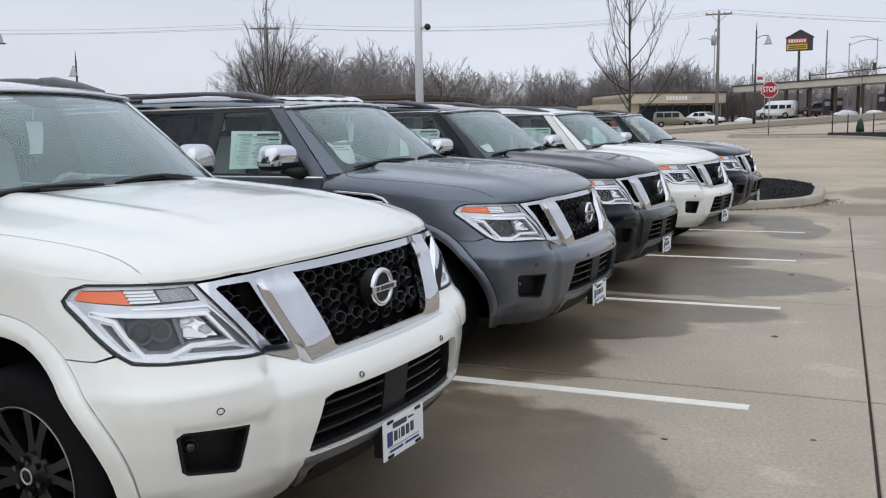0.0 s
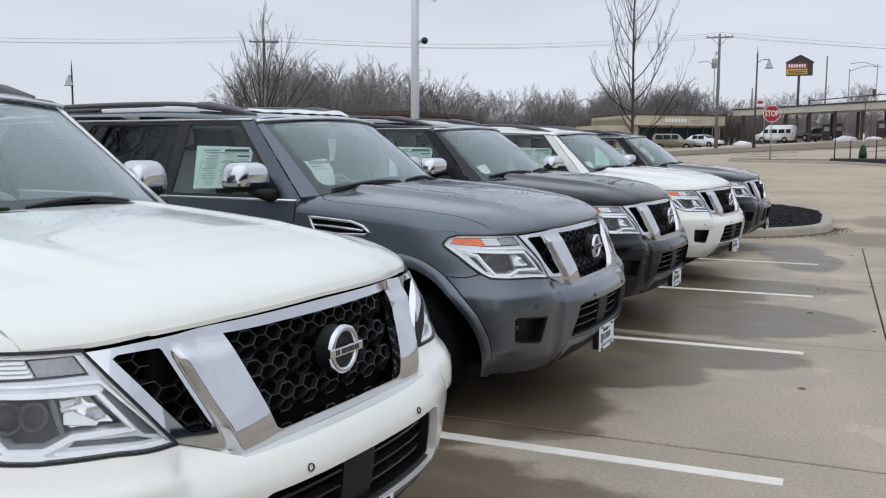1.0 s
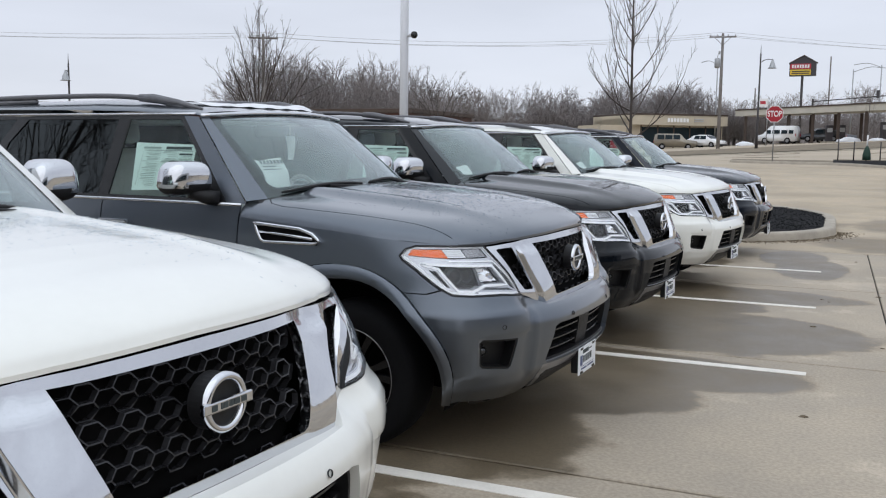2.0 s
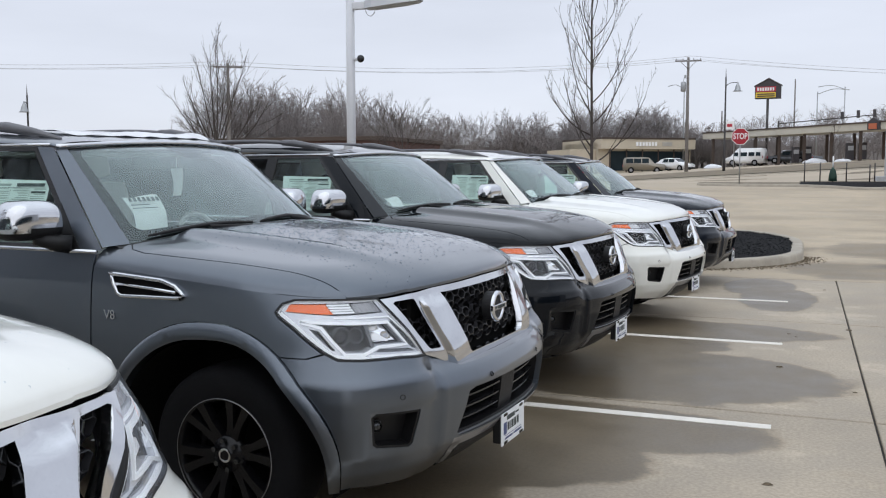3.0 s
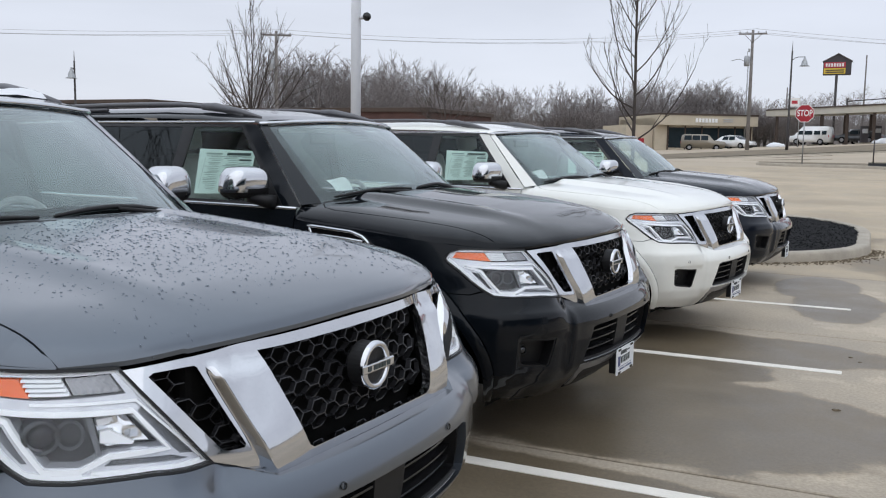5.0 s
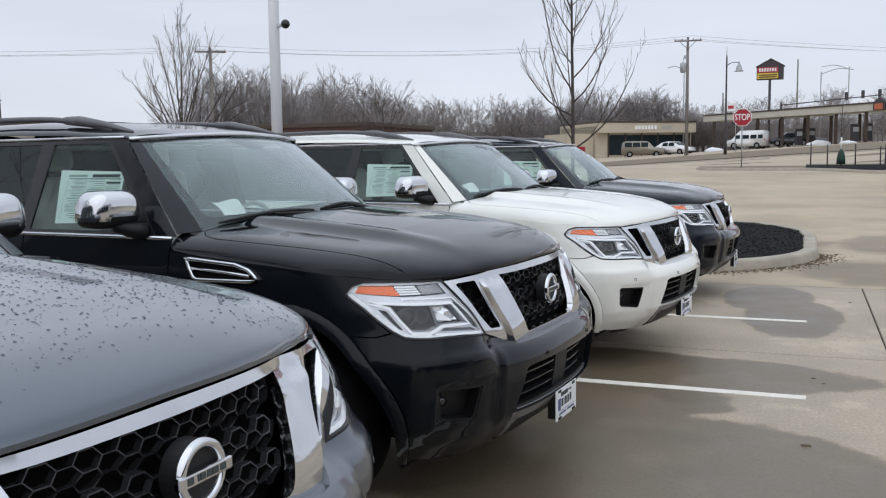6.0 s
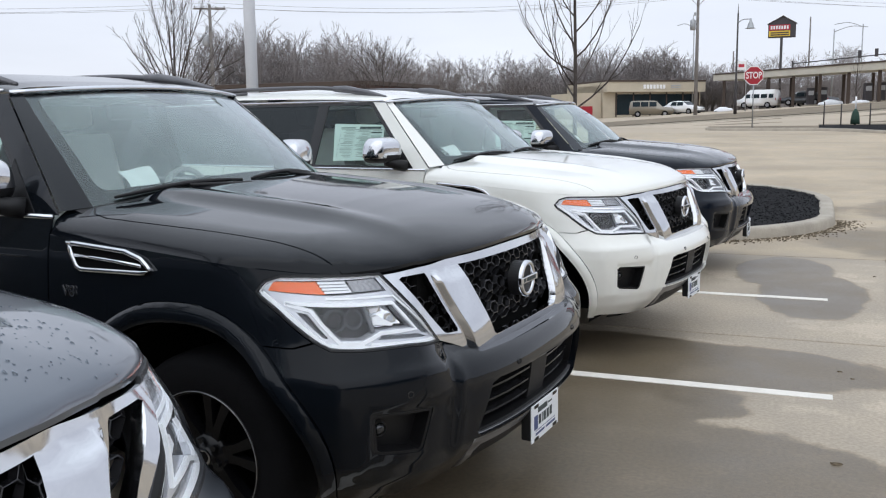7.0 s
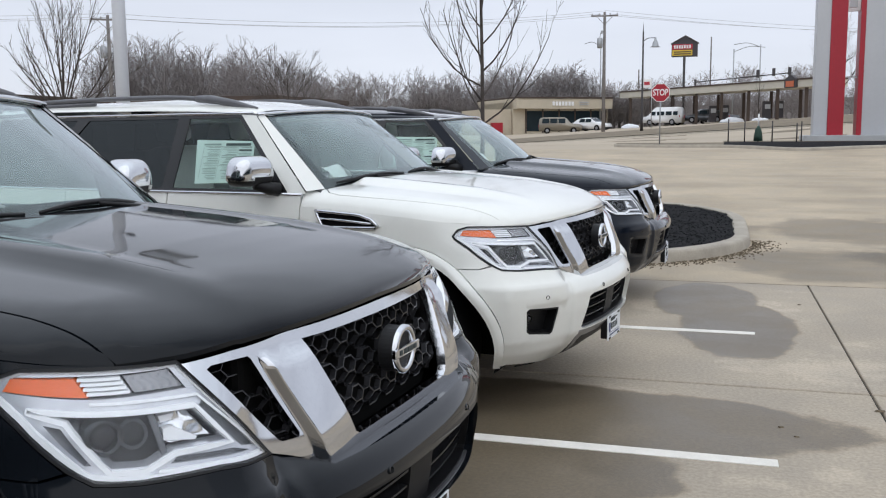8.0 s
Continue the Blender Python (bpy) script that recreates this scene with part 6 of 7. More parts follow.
DARKGLASS = material("dark_shop_glass", (0.016, 0.026, 0.032), spec=0.12, rough=0.25, vary=0.3, scale=0.8)
GREYPANEL = material("grey_metal_panel", (0.46, 0.47, 0.49), rough=0.4, metal=0.25, vary=0.05, scale=0.6)
PALECONC = material("plinth_concrete", (0.40, 0.41, 0.42), rough=0.8, vary=0.12, scale=1.5)
GREENBAG = material("green_watering_bag", (0.012, 0.042, 0.028), rough=0.7, vary=0.3, scale=8)
SNOW = material("old_snow", (0.74, 0.75, 0.78), rough=0.9, vary=0.1)
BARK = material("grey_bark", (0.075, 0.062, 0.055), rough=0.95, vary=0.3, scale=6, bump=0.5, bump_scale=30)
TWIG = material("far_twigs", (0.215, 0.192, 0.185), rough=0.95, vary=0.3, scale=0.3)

# white light pole with two cameras
pole = empty("light_pole", "white painted steel light pole with luminaire and security camera", "light pole", m=pose(-6.89, 13.62, 0))
tube("post", [(0, 0, 0.6), (0, 0, 3.0), (0, 0, 4.62)], [0.078, 0.074, 0.070], WHITEPOLE, pole, "", 20)
tube("footing", [(0, 0, 0.0), (0, 0, 0.62)], 0.26, KERB, pole, "round concrete footing", 20)
cam_mount = tube("camera_bracket", [(0.06, 0.0, 3.49), (0.17, -0.03, 3.50)], 0.028, WHITEPOLE, pole)
bm = bmesh.new()
bmesh.ops.create_uvsphere(bm, u_segments=16, v_segments=10, radius=0.062, matrix=pose(0.205, -0.04, 3.50))
part("camera_dome", bm, GLOSSBLACK, cam_mount, "black camera dome", True)
arm = boxed("lamp_arm", (0.05, -0.045, 4.30), (0.36, 0.045, 4.42), WHITEPOLE, pole, "", 0.012)
tube("cable_loop", [(0.38 + 0.09 * math.cos(t), -0.02, 4.31 + 0.13 * math.sin(t)) for t in np.linspace(math.pi, 2 * math.pi, 12)], 0.006, WIRE, arm, "thin hanging cable loop", 6)
head = [(0.30, 0.10, 4.295, 4.42), (0.45, 0.15, 4.30, 4.45), (0.95, 0.16, 4.33, 4.46), (1.20, 0.12, 4.35, 4.44), (1.28, 0.06, 4.37, 4.42)]
hv = [(x, sy * w, z) for x, w, z0, z1 in head for sy, z in ((-1, z0), (1, z0), (0.75, z1), (-0.75, z1))]
hf = [(4 * k + q, 4 * k + (q + 1) % 4, 4 * k + 4 + (q + 1) % 4, 4 * k + 4 + q) for k in range(len(head) - 1) for q in range(4)] + [(3, 2, 1, 0), (16, 17, 18, 19)]
shaped("lamp_head", hv, hf, GREYPANEL, pole, "grey flat luminaire head", False)

# stop sign
stop = empty("stop_sign", "red octagonal stop sign on a thin steel post", "stop sign", m=pose(-2.74, 45.0, land(-2.74, 45)))
SZ = 3.30 - land(-2.74, 45)
tube("post", [(0, 0.03, 0), (0, 0.03, SZ + 0.3)], 0.028, GALV, stop, "", 8)


def octagon(r, y0, y1, z):
    ang = [radians(22.5 + 45 * k) for k in range(8)]
    vv = [(r * math.cos(a), y0, z + r * math.sin(a)) for a in ang] + [(r * math.cos(a), y1, z + r * math.sin(a)) for a in ang]
    return vv, [tuple(range(8)), tuple(range(15, 7, -1))] + [(k, 8 + k, 8 + (k + 1) % 8, (k + 1) % 8) for k in range(8)]


shaped("border", *octagon(0.415, -0.004, 0.004, SZ), SIGNWHITE, stop, "", False)
face = shaped("face", *octagon(0.385, -0.010, -0.004, SZ), SIGNRED, stop, "red face", False)
cu = bpy.data.curves.new("lettering", "FONT")
cu.body, cu.size, cu.extrude, cu.align_x, cu.align_y = "STOP", 0.33, 0.003, "CENTER", "CENTER"
cu.offset = 0.006
tmp = new("lettering_text", cu)
me = bpy.data.meshes.new_from_object(tmp.evaluated_get(bpy.context.evaluated_depsgraph_get()))
bpy.data.objects.remove(tmp)
me.transform(pose(0, -0.014, SZ, 90, 0, 0) @ Matrix.Diagonal((0.80, 1.15, 1, 1)))
me.materials.append(SIGNWHITE)
lettering = new("lettering", me)
lettering.parent = stop

# verge in front of the road, with planting bed, posts and sapling
def kerb_strip(x0, x1, y, label):
    v, f = [], []
    xs = np.linspace(x0, x1, 24)
    prof = ((0.0, -0.03), (0.01, 0.07), (0.04, 0.10), (0.18, 0.10), (0.20, -0.03))
    for x in xs:
        v += [(x, y + a, land(x, y) + h) for a, h in prof]
    q = len(prof)
    f = [(i * q + k, (i + 1) * q + k, (i + 1) * q + k + 1, i * q + k + 1) for i in range(len(xs) - 1) for k in range(q - 1)]
    return tagged(shaped("kerb", v, f, KERB), label, "kerb", kind="structure")


kerb_strip(-120.0, 60.0, 69.82, "low concrete kerb along the grass strip")
# the verge begins in a point beside the drive mouth and swells round the pylon
FRONT = smooth_line([(-4.7, 45.3), (-4.2, 44.75), (-2.4, 44.2), (-0.3, 43.9), (1.1, 42.8), (2.3, 41.7), (3.3, 41.75), (5.8, 42.9), (12, 44.6), (40, 45.5)], 8)
v, f = [], []
prof = ((0.0, -0.03), (0.01, 0.085), (0.04, 0.115), (0.20, 0.115), (0.22, -0.03))
for x, y in FRONT:
    v += [(x, y + a, land(x, y + a) + h) for a, h in prof]
f = [(i * 5 + k, (i + 1) * 5 + k, (i + 1) * 5 + k + 1, i * 5 + k + 1) for i in range(len(FRONT) - 1) for k in range(4)]
tagged(shaped("kerb", v, f, KERB), "low concrete kerb curving round the verge", "kerb", kind="structure")


def bed_sheet(name, edge, back, mat, lift, label, category):
    """A bed between the kerb line and a straight back edge, following the land."""
    v, f, rows = [], [], 8
    for x, y in edge:
        for k in range(rows):
            yy = y + 0.19 + (back - y - 0.19) * k / (rows - 1)
            v.append((x, yy, land(x, yy) + lift + 0.03 * math.sin(math.pi * k / (rows - 1))))
    f = [(i * rows + k, (i + 1) * rows + k, (i + 1) * rows + k + 1, i * rows + k + 1) for i in range(len(edge) - 1) for k in range(rows - 1)]
    return tagged(shaped(name, v, f, mat), label, category, kind="structure")


bed_sheet("verge", [p for p in FRONT if p[0] < 0.15], 47.5, GRASS, 0.085, "dry grass verge beside the road", "ground")
bed_sheet("planting_bed", [p for p in FRONT if p[0] > -0.12], 47.75, MULCH, 0.10, "dark mulch bed round the sign pylon", "mulch")
land_sheet("grass_strip", -0.1, 40, 47.75, 49.6, GRASS, 0.08, "strip of dry grass between bed and road", 20, 4)
land_sheet("road", -200, 200, 47.5, 70, ROADMAT, 0.0, "wide pale concrete road", 60, 10, category="road")
land_sheet("drive_mouth", -60, 40, 42.9, 47.5, ROADMAT, -0.004, "pale concrete drive mouth", 12, 4, category="road")
land_sheet("median", -120, 60, 70, 84, GRASS, 0.14, "raised strip of dry brown grass", 40, 8)
land_sheet("station_yard", -60, 40, 84, 150, ROADMAT, 0.02, "pale filling station yard", 30, 16, category="yard")
for x, y, h in ((0.10, 47.0, 1.05), (0.80, 47.6, 0.95), (1.95, 47.4, 0.95), (2.95, 47.2, 0.85), (3.25, 48.6, 0.9)):
    p = tube("fence_post", [(0, 0, 0), (0, 0, h)], 0.032, DARKPOLE, None, "", 6)
    p.location = (x, y, land(x, y) + 0.07)
    tagged(p, "thin dark steel stake beside the young tree", "post", "stakes in the planting bed")


# ---- bare trees ----
def grow(rng, start, way, length, radius, depth, out, spread, droop=0.0, lift=0.0):
    """Adds a limb and its branches to out as rows of points and radii."""
    pts, rads = [start.copy()], [radius]
    p, d = start.copy(), way.normalized()
    steps = 5 if depth > 1 else 3
    for k in range(steps):
        d = (d + Vector((rng.uniform(-1, 1), rng.uniform(-1, 1), rng.uniform(-0.6, 0.9) - droop)) * 0.13 + Vector((0, 0, lift))).normalized()
        p = p + d * (length / steps)
        pts.append(p.copy())
        rads.append(max(radius * (1 - 0.72 * (k + 1) / steps), 0.002))
    out.append((pts, rads, depth))
    if depth <= 0:
        return
    count = 3 + (depth > 1) + rng.randint(0, 2)
    for k in range(count):
        t = 0.25 + 0.75 * (k + rng.random() * 0.8) / count
        i = min(int(t * steps), steps - 1)
        f = t * steps - i
        at = pts[i].lerp(pts[i + 1], min(f, 1.0))
        axis = Vector((rng.uniform(-1, 1), rng.uniform(-1, 1), rng.uniform(-0.2, 0.6)))
        side = (axis - axis.project(d)).normalized()
        new_way = (d * math.cos(spread) + side * math.sin(spread) * rng.uniform(0.8, 1.25) + Vector((0, 0, 0.18))).normalized()
        grow(rng, at, new_way, length * rng.uniform(0.48, 0.72), radius * (1 - 0.6 * t) * 0.62, depth - 1, out, spread * rng.uniform(0.9, 1.15), droop, lift)


def limbs_mesh(out, sides_of, fine=0.0):
    vv, ff = [], []
    for pts, rads, depth in out:
        rads = [max(r, fine) for r in rads]
        a, b = tube_mesh(pts, rads, sides_of(depth), False)
        o = len(vv)
        vv += a
        ff += [tuple(o + i for i in q) for q in b]
    return vv, ff


def bough(r2, p, d0, d1, length, n, wander):
    """Points of a branch that leaves p along d0 and turns smoothly to d1."""
    pts = [p.copy()]
    for k in range(n):
        d = d0.lerp(d1, ((k + 0.5) / n) ** 0.75) + Vector((r2.uniform(-1, 1), r2.uniform(-1, 1), r2.uniform(-1, 1))) * wander
        p = p + d.normalized() * (length / n)
        pts.append(p)
    return pts


def side_way(r2, ahead, spread):
    v = Vector((r2.uniform(-1, 1), r2.uniform(-1, 1), r2.uniform(-1, 1)))
    side = (v - v.project(ahead)).normalized()
    return (ahead * math.cos(spread) + side * math.sin(spread)).normalized()


def crown_of(r2, limbs, starts, el0, el1, reach, radius, kids, twigs, spread=35, up=0.5, fine=0.0006, wander=0.08, kid_len=(0.45, 0.8)):
    """Limbs on a trunk of height 1, low ones first: start and end slopes, lengths, side branches and twigs."""
    out = []
    for k in range(limbs):
        f = (k + r2.random()) / limbs
        a = k * 2.4 + r2.uniform(-0.5, 0.5)
        e0 = radians(el0[0] + (el0[1] - el0[0]) * f + r2.uniform(-9, 9))
        e1 = radians(min(el1[0] + (el1[1] - el1[0]) * f + r2.uniform(-12, 8), 90))
        d0 = Vector((math.cos(a) * math.cos(e0), math.sin(a) * math.cos(e0), math.sin(e0)))
        d1 = Vector((math.cos(a) * math.cos(e1), math.sin(a) * math.cos(e1), math.sin(e1)))
        ln = (reach[0] + (reach[1] - reach[0]) * f) * r2.uniform(0.78, 1.12)
        line = bough(r2, Vector((0, 0, starts[0] + (starts[1] - starts[0]) * f)), d0, d1, ln, 6, wander)
        rr = radius * (1.1 - 0.55 * f)
        out.append((line, [max(rr * (1 - 0.8 * q / 6), fine) for q in range(7)], 2))
        for j in range(kids):
            t = 0.18 + 0.78 * (j + r2.random()) / kids
            i = min(int(t * 6), 5)
            at = line[i].lerp(line[i + 1], t * 6 - i)
            way = side_way(r2, (line[i + 1] - line[i]).normalized(), radians(spread) * r2.uniform(0.7, 1.3))
            l2 = ln * (1.05 - 0.7 * t) * r2.uniform(*kid_len)
            twig = bough(r2, at, way, (way + Vector((0, 0, up))).normalized(), l2, 3, wander)
            r1 = max(rr * (1 - 0.8 * t) * 0.55, fine)
            out.append((twig, [r1, r1 * 0.8, max(r1 * 0.6, fine), fine * 0.8], 1))
            for w in range(twigs):
                u = 0.2 + 0.8 * (w + r2.random()) / twigs
                i = min(int(u * 3), 2)
                b0 = twig[i].lerp(twig[i + 1], min(u * 3 - i, 1.0))
                d2 = side_way(r2, (twig[i + 1] - twig[i]).normalized(), radians(spread) * r2.uniform(0.6, 1.4))
                d2 = (d2 + Vector((0, 0, up * 0.5))).normalized()
                out.append(([b0, b0 + d2 * l2 * r2.uniform(0.22, 0.5)], [max(r1 * 0.5, fine), fine * 0.6], 0))
    return out


def crowned_tree(seed, at, height, trunk_r, trunk_top, label, **kind):
    """A bare tree: a tapered trunk to trunk_top of its height, and swept limbs with branches and twigs."""
    tree = empty("tree", label, "tree", m=Matrix.Translation(at))
    r2 = random.Random(seed)
    line = smooth_line([(0, 0, -0.05), (0.02, 0, height * trunk_top * 0.35), (-0.015, 0.02, height * trunk_top * 0.7), (0.0, 0.0, height * trunk_top)], 5)
    n = len(line)
    tube("trunk", line, [trunk_r * (1 - 0.9 * k / (n - 1)) + 0.005 for k in range(n)], BARK, tree, "", 10)
    out = [([p * height for p in pts], [r * height for r in rads], d) for pts, rads, d in crown_of(r2, **kind)]
    shaped("crown", *limbs_mesh(out, lambda d: 6 if d > 1 else 4 if d == 1 else 3), BARK, tree, "bare grey winter branches")
    return tree


def bare_tree(seed, at, height, trunk_r, label, limbs, clear, reach, depth=3, lean=(0, 0), thin=1.0, fine=0.0, rise=(38, 62), taper=0.75, lift=0.0):
    rng = random.Random(seed)
    tree = empty("tree", label, "tree", m=Matrix.Translation(at))
    top = Vector((lean[0], lean[1], height))
    pts = [Vector((0, 0, -0.05)), Vector((lean[0] * 0.1 + 0.02, lean[1] * 0.1, height * 0.25)), Vector((lean[0] * 0.4 - 0.03, lean[1] * 0.4, height * 0.55)), Vector((lean[0] * 0.8, lean[1] * 0.8, height * 0.8)), top]
    line = smooth_line([tuple(p) for p in pts], 5)
    rads = [trunk_r * (1.15 - 0.15 * min(k, 2) / 2) * (1 - 0.93 * k / (len(line) - 1)) + 0.004 for k in range(len(line))]
    tube("trunk", line, rads, BARK, tree, "", 10)
    out = []
    for k in range(limbs):
        t = clear + (0.93 - clear) * (k + rng.random() * 0.5) / limbs
        i = int(t * (len(line) - 1))
        base = Vector(line[i])
        a = k * 2.4 + rng.uniform(-0.4, 0.4)
        rise_ang = radians(rng.uniform(*rise) + 16 * t)
        way = Vector((math.cos(a) * math.cos(rise_ang), math.sin(a) * math.cos(rise_ang), math.sin(rise_ang)))
        grow(rng, base, way, reach * height * (1.05 - taper * t) * rng.uniform(0.8, 1.15), max(rads[i] * 0.5, 0.008) * thin, depth, out, radians(34), 0.0, lift)
    shaped("crown", *limbs_mesh(out, lambda d: 6 if d > 1 else 4 if d == 1 else 3, fine), BARK, tree, "bare grey winter branches")
    return tree


crowned_tree(11, (-4.27, 20.0, 0.14), 6.2, 0.040, 0.98, "slender bare winter tree on the island", limbs=20, starts=(0.25, 0.82), el0=(20, 46), el1=(78, 90), reach=(0.39, 0.18), radius=0.0029, kids=5, twigs=3, spread=30, up=1.0, fine=0.0006, wander=0.05, kid_len=(0.35, 0.7))
crowned_tree(5, (-23.4, 33.0, 0.2), 7.4, 0.13, 0.42, "bare multi-stemmed winter tree beyond the cars", limbs=14, starts=(0.22, 0.40), el0=(30, 84), el1=(50, 90), reach=(0.50, 0.60), radius=0.0062, kids=7, twigs=6, spread=27, up=0.35, fine=0.00085, wander=0.06, kid_len=(0.35, 0.6))
crowned_tree(8, (-18.3, 41.1, 0.4), 5.3, 0.10, 0.45, "bare spreading winter tree near the road", limbs=11, starts=(0.30, 0.44), el0=(12, 72), el1=(30, 82), reach=(0.46, 0.48), radius=0.0065, kids=8, twigs=7, spread=34, up=0.25, fine=0.0011, wander=0.07)
bare_tree(21, (1.35, 47.0, land(1.35, 47) + 0.15), 2.9, 0.03, "staked sapling in the planting bed", 9, 0.4, 0.35, 1)
bare_tree(31, (8.5, 84.0, land(8.5, 84)), 6.5, 0.12, "bare tree beyond the filling station", 16, 0.25, 0.5, 3)
bag = tube("watering_bag", [(0, 0, 0), (0, 0, 0.25), (0, 0, 0.5), (0, 0, 0.66)], [0.19, 0.18, 0.13, 0.04], GREENBAG, None, "", 12)
bag.location = (1.35, 46.98, land(1.35, 47) + 0.15)
tagged(bag, "dark green watering bag round the sapling", "watering bag")
wrap = tube("trunk_wrap", [(0, 0, 0), (0, 0, 0.55)], 0.036, SIGNWHITE, None, "", 10)
wrap.location = (1.35, 46.98, land(1.35, 47) + 0.78)
tagged(wrap, "white wrap round the sapling trunk", "trunk wrap")

bare_tree(41, (-15.4, -8.5, 0.0), 12.0, 0.16, "tall bare winter tree beside the car park", 16, 0.22, 0.45, 3, (0.3, 0.2), 0.8, 0.007)
bare_tree(42, (-18.5, -4.5, 0.0), 12.5, 0.18, "tall bare winter tree beside the car park", 16, 0.20, 0.45, 3, (-0.3, 0.2), 0.8, 0.007)

# far woods: one mass of bare crowns
rng = random.Random(17)
protos = []
for k in range(9):
    r2 = random.Random(100 + k)
    bushy = k > 5
    out = [([Vector((0, 0, 0)), Vector((r2.uniform(-0.02, 0.02), 0, 0.3)), Vector((r2.uniform(-0.04, 0.04), 0, 0.62))], [0.018, 0.013, 0.004], 3)]
    if bushy:
        out += crown_of(r2, 9, (0.03, 0.25), (35, 85), (50, 88), (0.62, 0.75), 0.006, 5, 5, 32, 0.15, 0.0028, 0.10)
    else:
        out += crown_of(r2, 12, (0.16, 0.50), (18, 82), (28, 88), (0.50, 0.50), 0.0075, 8, 7, 38, 0.12, 0.0017, 0.09, (0.5, 0.85))
    protos.append(limbs_mesh(out, lambda d: 3))
pv = [np.array([tuple(q) for q in a]) for a, _ in protos]
pf = [np.array([q for q in b if len(q) == 4]) for _, b in protos]
wv, wf, count = [], [], 0


def wood_tree(x, y, h, wide, bushy=False):
    global count
    k = rng.randrange(6, 9) if bushy else rng.randrange(6)
    a = rng.uniform(0, 6.28)
    c, s = math.cos(a), math.sin(a)
    q = pv[k]
    wv.append(np.c_[x + (q[:, 0] * c - q[:, 1] * s) * h * wide, y + (q[:, 0] * s + q[:, 1] * c) * h * wide, land(x, y) + q[:, 2] * h])
    wf.append(pf[k] + count)
    count += len(q)


for k in range(135):
    x = -79 + 63 * (k + rng.random()) / 135
    y = rng.uniform(104, 138) if x < -44 else rng.uniform(126, 142)
    tall = np.interp(x, [-80, -76, -70, -60, -57, -54, -44, -34, -31, -21, -17], [10.8, 12.0, 12.9, 12.2, 10.0, 8.8, 8.4, 8.6, 9.4, 9.2, 7.5])
    wood_tree(x, y, tall * rng.uniform(0.62, 1.06), rng.uniform(0.85, 1.25))
for k in range(46):
    wood_tree(rng.uniform(-22, 60), rng.uniform(150, 200), rng.uniform(5.0, 9.0), rng.uniform(1.0, 1.5))
for k in range(210):
    x = rng.uniform(-78, -8)
    wood_tree(x, rng.uniform(92, 104) if x < -42 else rng.uniform(124, 130), rng.uniform(2.6, 4.6) * (1.0 if x < -42 else 1.35), rng.uniform(1.1, 1.7), True)
for k in range(90):
    wood_tree(rng.uniform(-16, 26), rng.uniform(123, 140), rng.uniform(2.6, 4.6), rng.uniform(1.0, 1.6), True)
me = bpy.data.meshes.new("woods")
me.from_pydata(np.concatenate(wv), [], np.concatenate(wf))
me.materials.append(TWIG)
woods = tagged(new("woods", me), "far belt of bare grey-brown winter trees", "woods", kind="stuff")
# the land closes all round with a far low belt of woodland; its unseen part is added to darken horizon reflections
FARBELT = material("far_woodland", (0.13, 0.112, 0.102), rough=1.0, vary=0.4, scale=0.08, bump=1.0, bump_scale=0.5)
v, f = [], []
for k in range(361):
    a = radians(k)
    r = 330 + 30 * noise.noise(Vector((math.cos(a) * 4, math.sin(a) * 4, 1)))
    x, y = r * math.sin(a), r * math.cos(a)
    low_side = 0.35 if 298 < k < 326 else 1.0
    hh = 9.5 * low_side + 3.5 * low_side * noise.noise(Vector((math.cos(a) * 30, math.sin(a) * 30, 5))) + 2.5 * noise.noise(Vector((math.cos(a) * 140, math.sin(a) * 140, 9)))
    for q in range(4):
        v.append((x * (1 + 0.02 * q), y * (1 + 0.02 * q), -2 + (hh + 5) * (q / 3) ** 0.8))
f = [(i * 4 + q, i * 4 + q + 1, (i + 1) * 4 + q + 1, (i + 1) * 4 + q) for i in range(360) for q in range(3)]
tagged(shaped("backdrop", v, f, FARBELT), "low far woodland closing the horizon", "backdrop", kind="structure")

# ---- utility poles and wires ----
def utility_pole(at, h, label, turn):
    p = empty("utility_pole", label, "utility pole", "roadside utility poles", pose(*at, 0, 0, turn))
    tube("post", [(0, 0, -0.2), (0, 0, h * 0.5), (0, 0, h)], [0.19, 0.16, 0.12], POLEWOOD, p, "", 10)
    arm = boxed("crossarm", (-1.25, -0.06, h - 0.42), (1.25, 0.06, h - 0.28), POLEWOOD, p, "", 0.01)
    for x in (-1.15, -0.5, 0.5, 1.15):
        tube("insulator", [(x, 0, h - 0.28), (x, 0, h - 0.20), (x, 0, h - 0.10)], [0.03, 0.06, 0.025], GALV, arm, "", 8)
    for s in (-1, 1):
        tube("brace", [(s * 0.75, -0.05, h - 0.40), (0.0, -0.13, h - 1.15)], 0.025, POLEWOOD, arm, "", 6)
    t = tube("transformer", [(-0.42, -0.05, h - 3.3), (-0.42, -0.05, h - 3.2), (-0.42, -0.05, h - 2.45), (-0.42, -0.05, h - 2.35)], [0.20, 0.26, 0.26, 0.18], GALV, p, "grey transformer drum", 14)
    tube("bushing", [(-0.42, -0.05, h - 2.36), (-0.36, -0.05, h - 1.9)], 0.03, GALV, t, "", 6)
    boxed("fuse_box", (-0.34, -0.2, h - 2.0), (-0.16, -0.05, h - 1.7), GALV, p, "", 0.01)
    return p


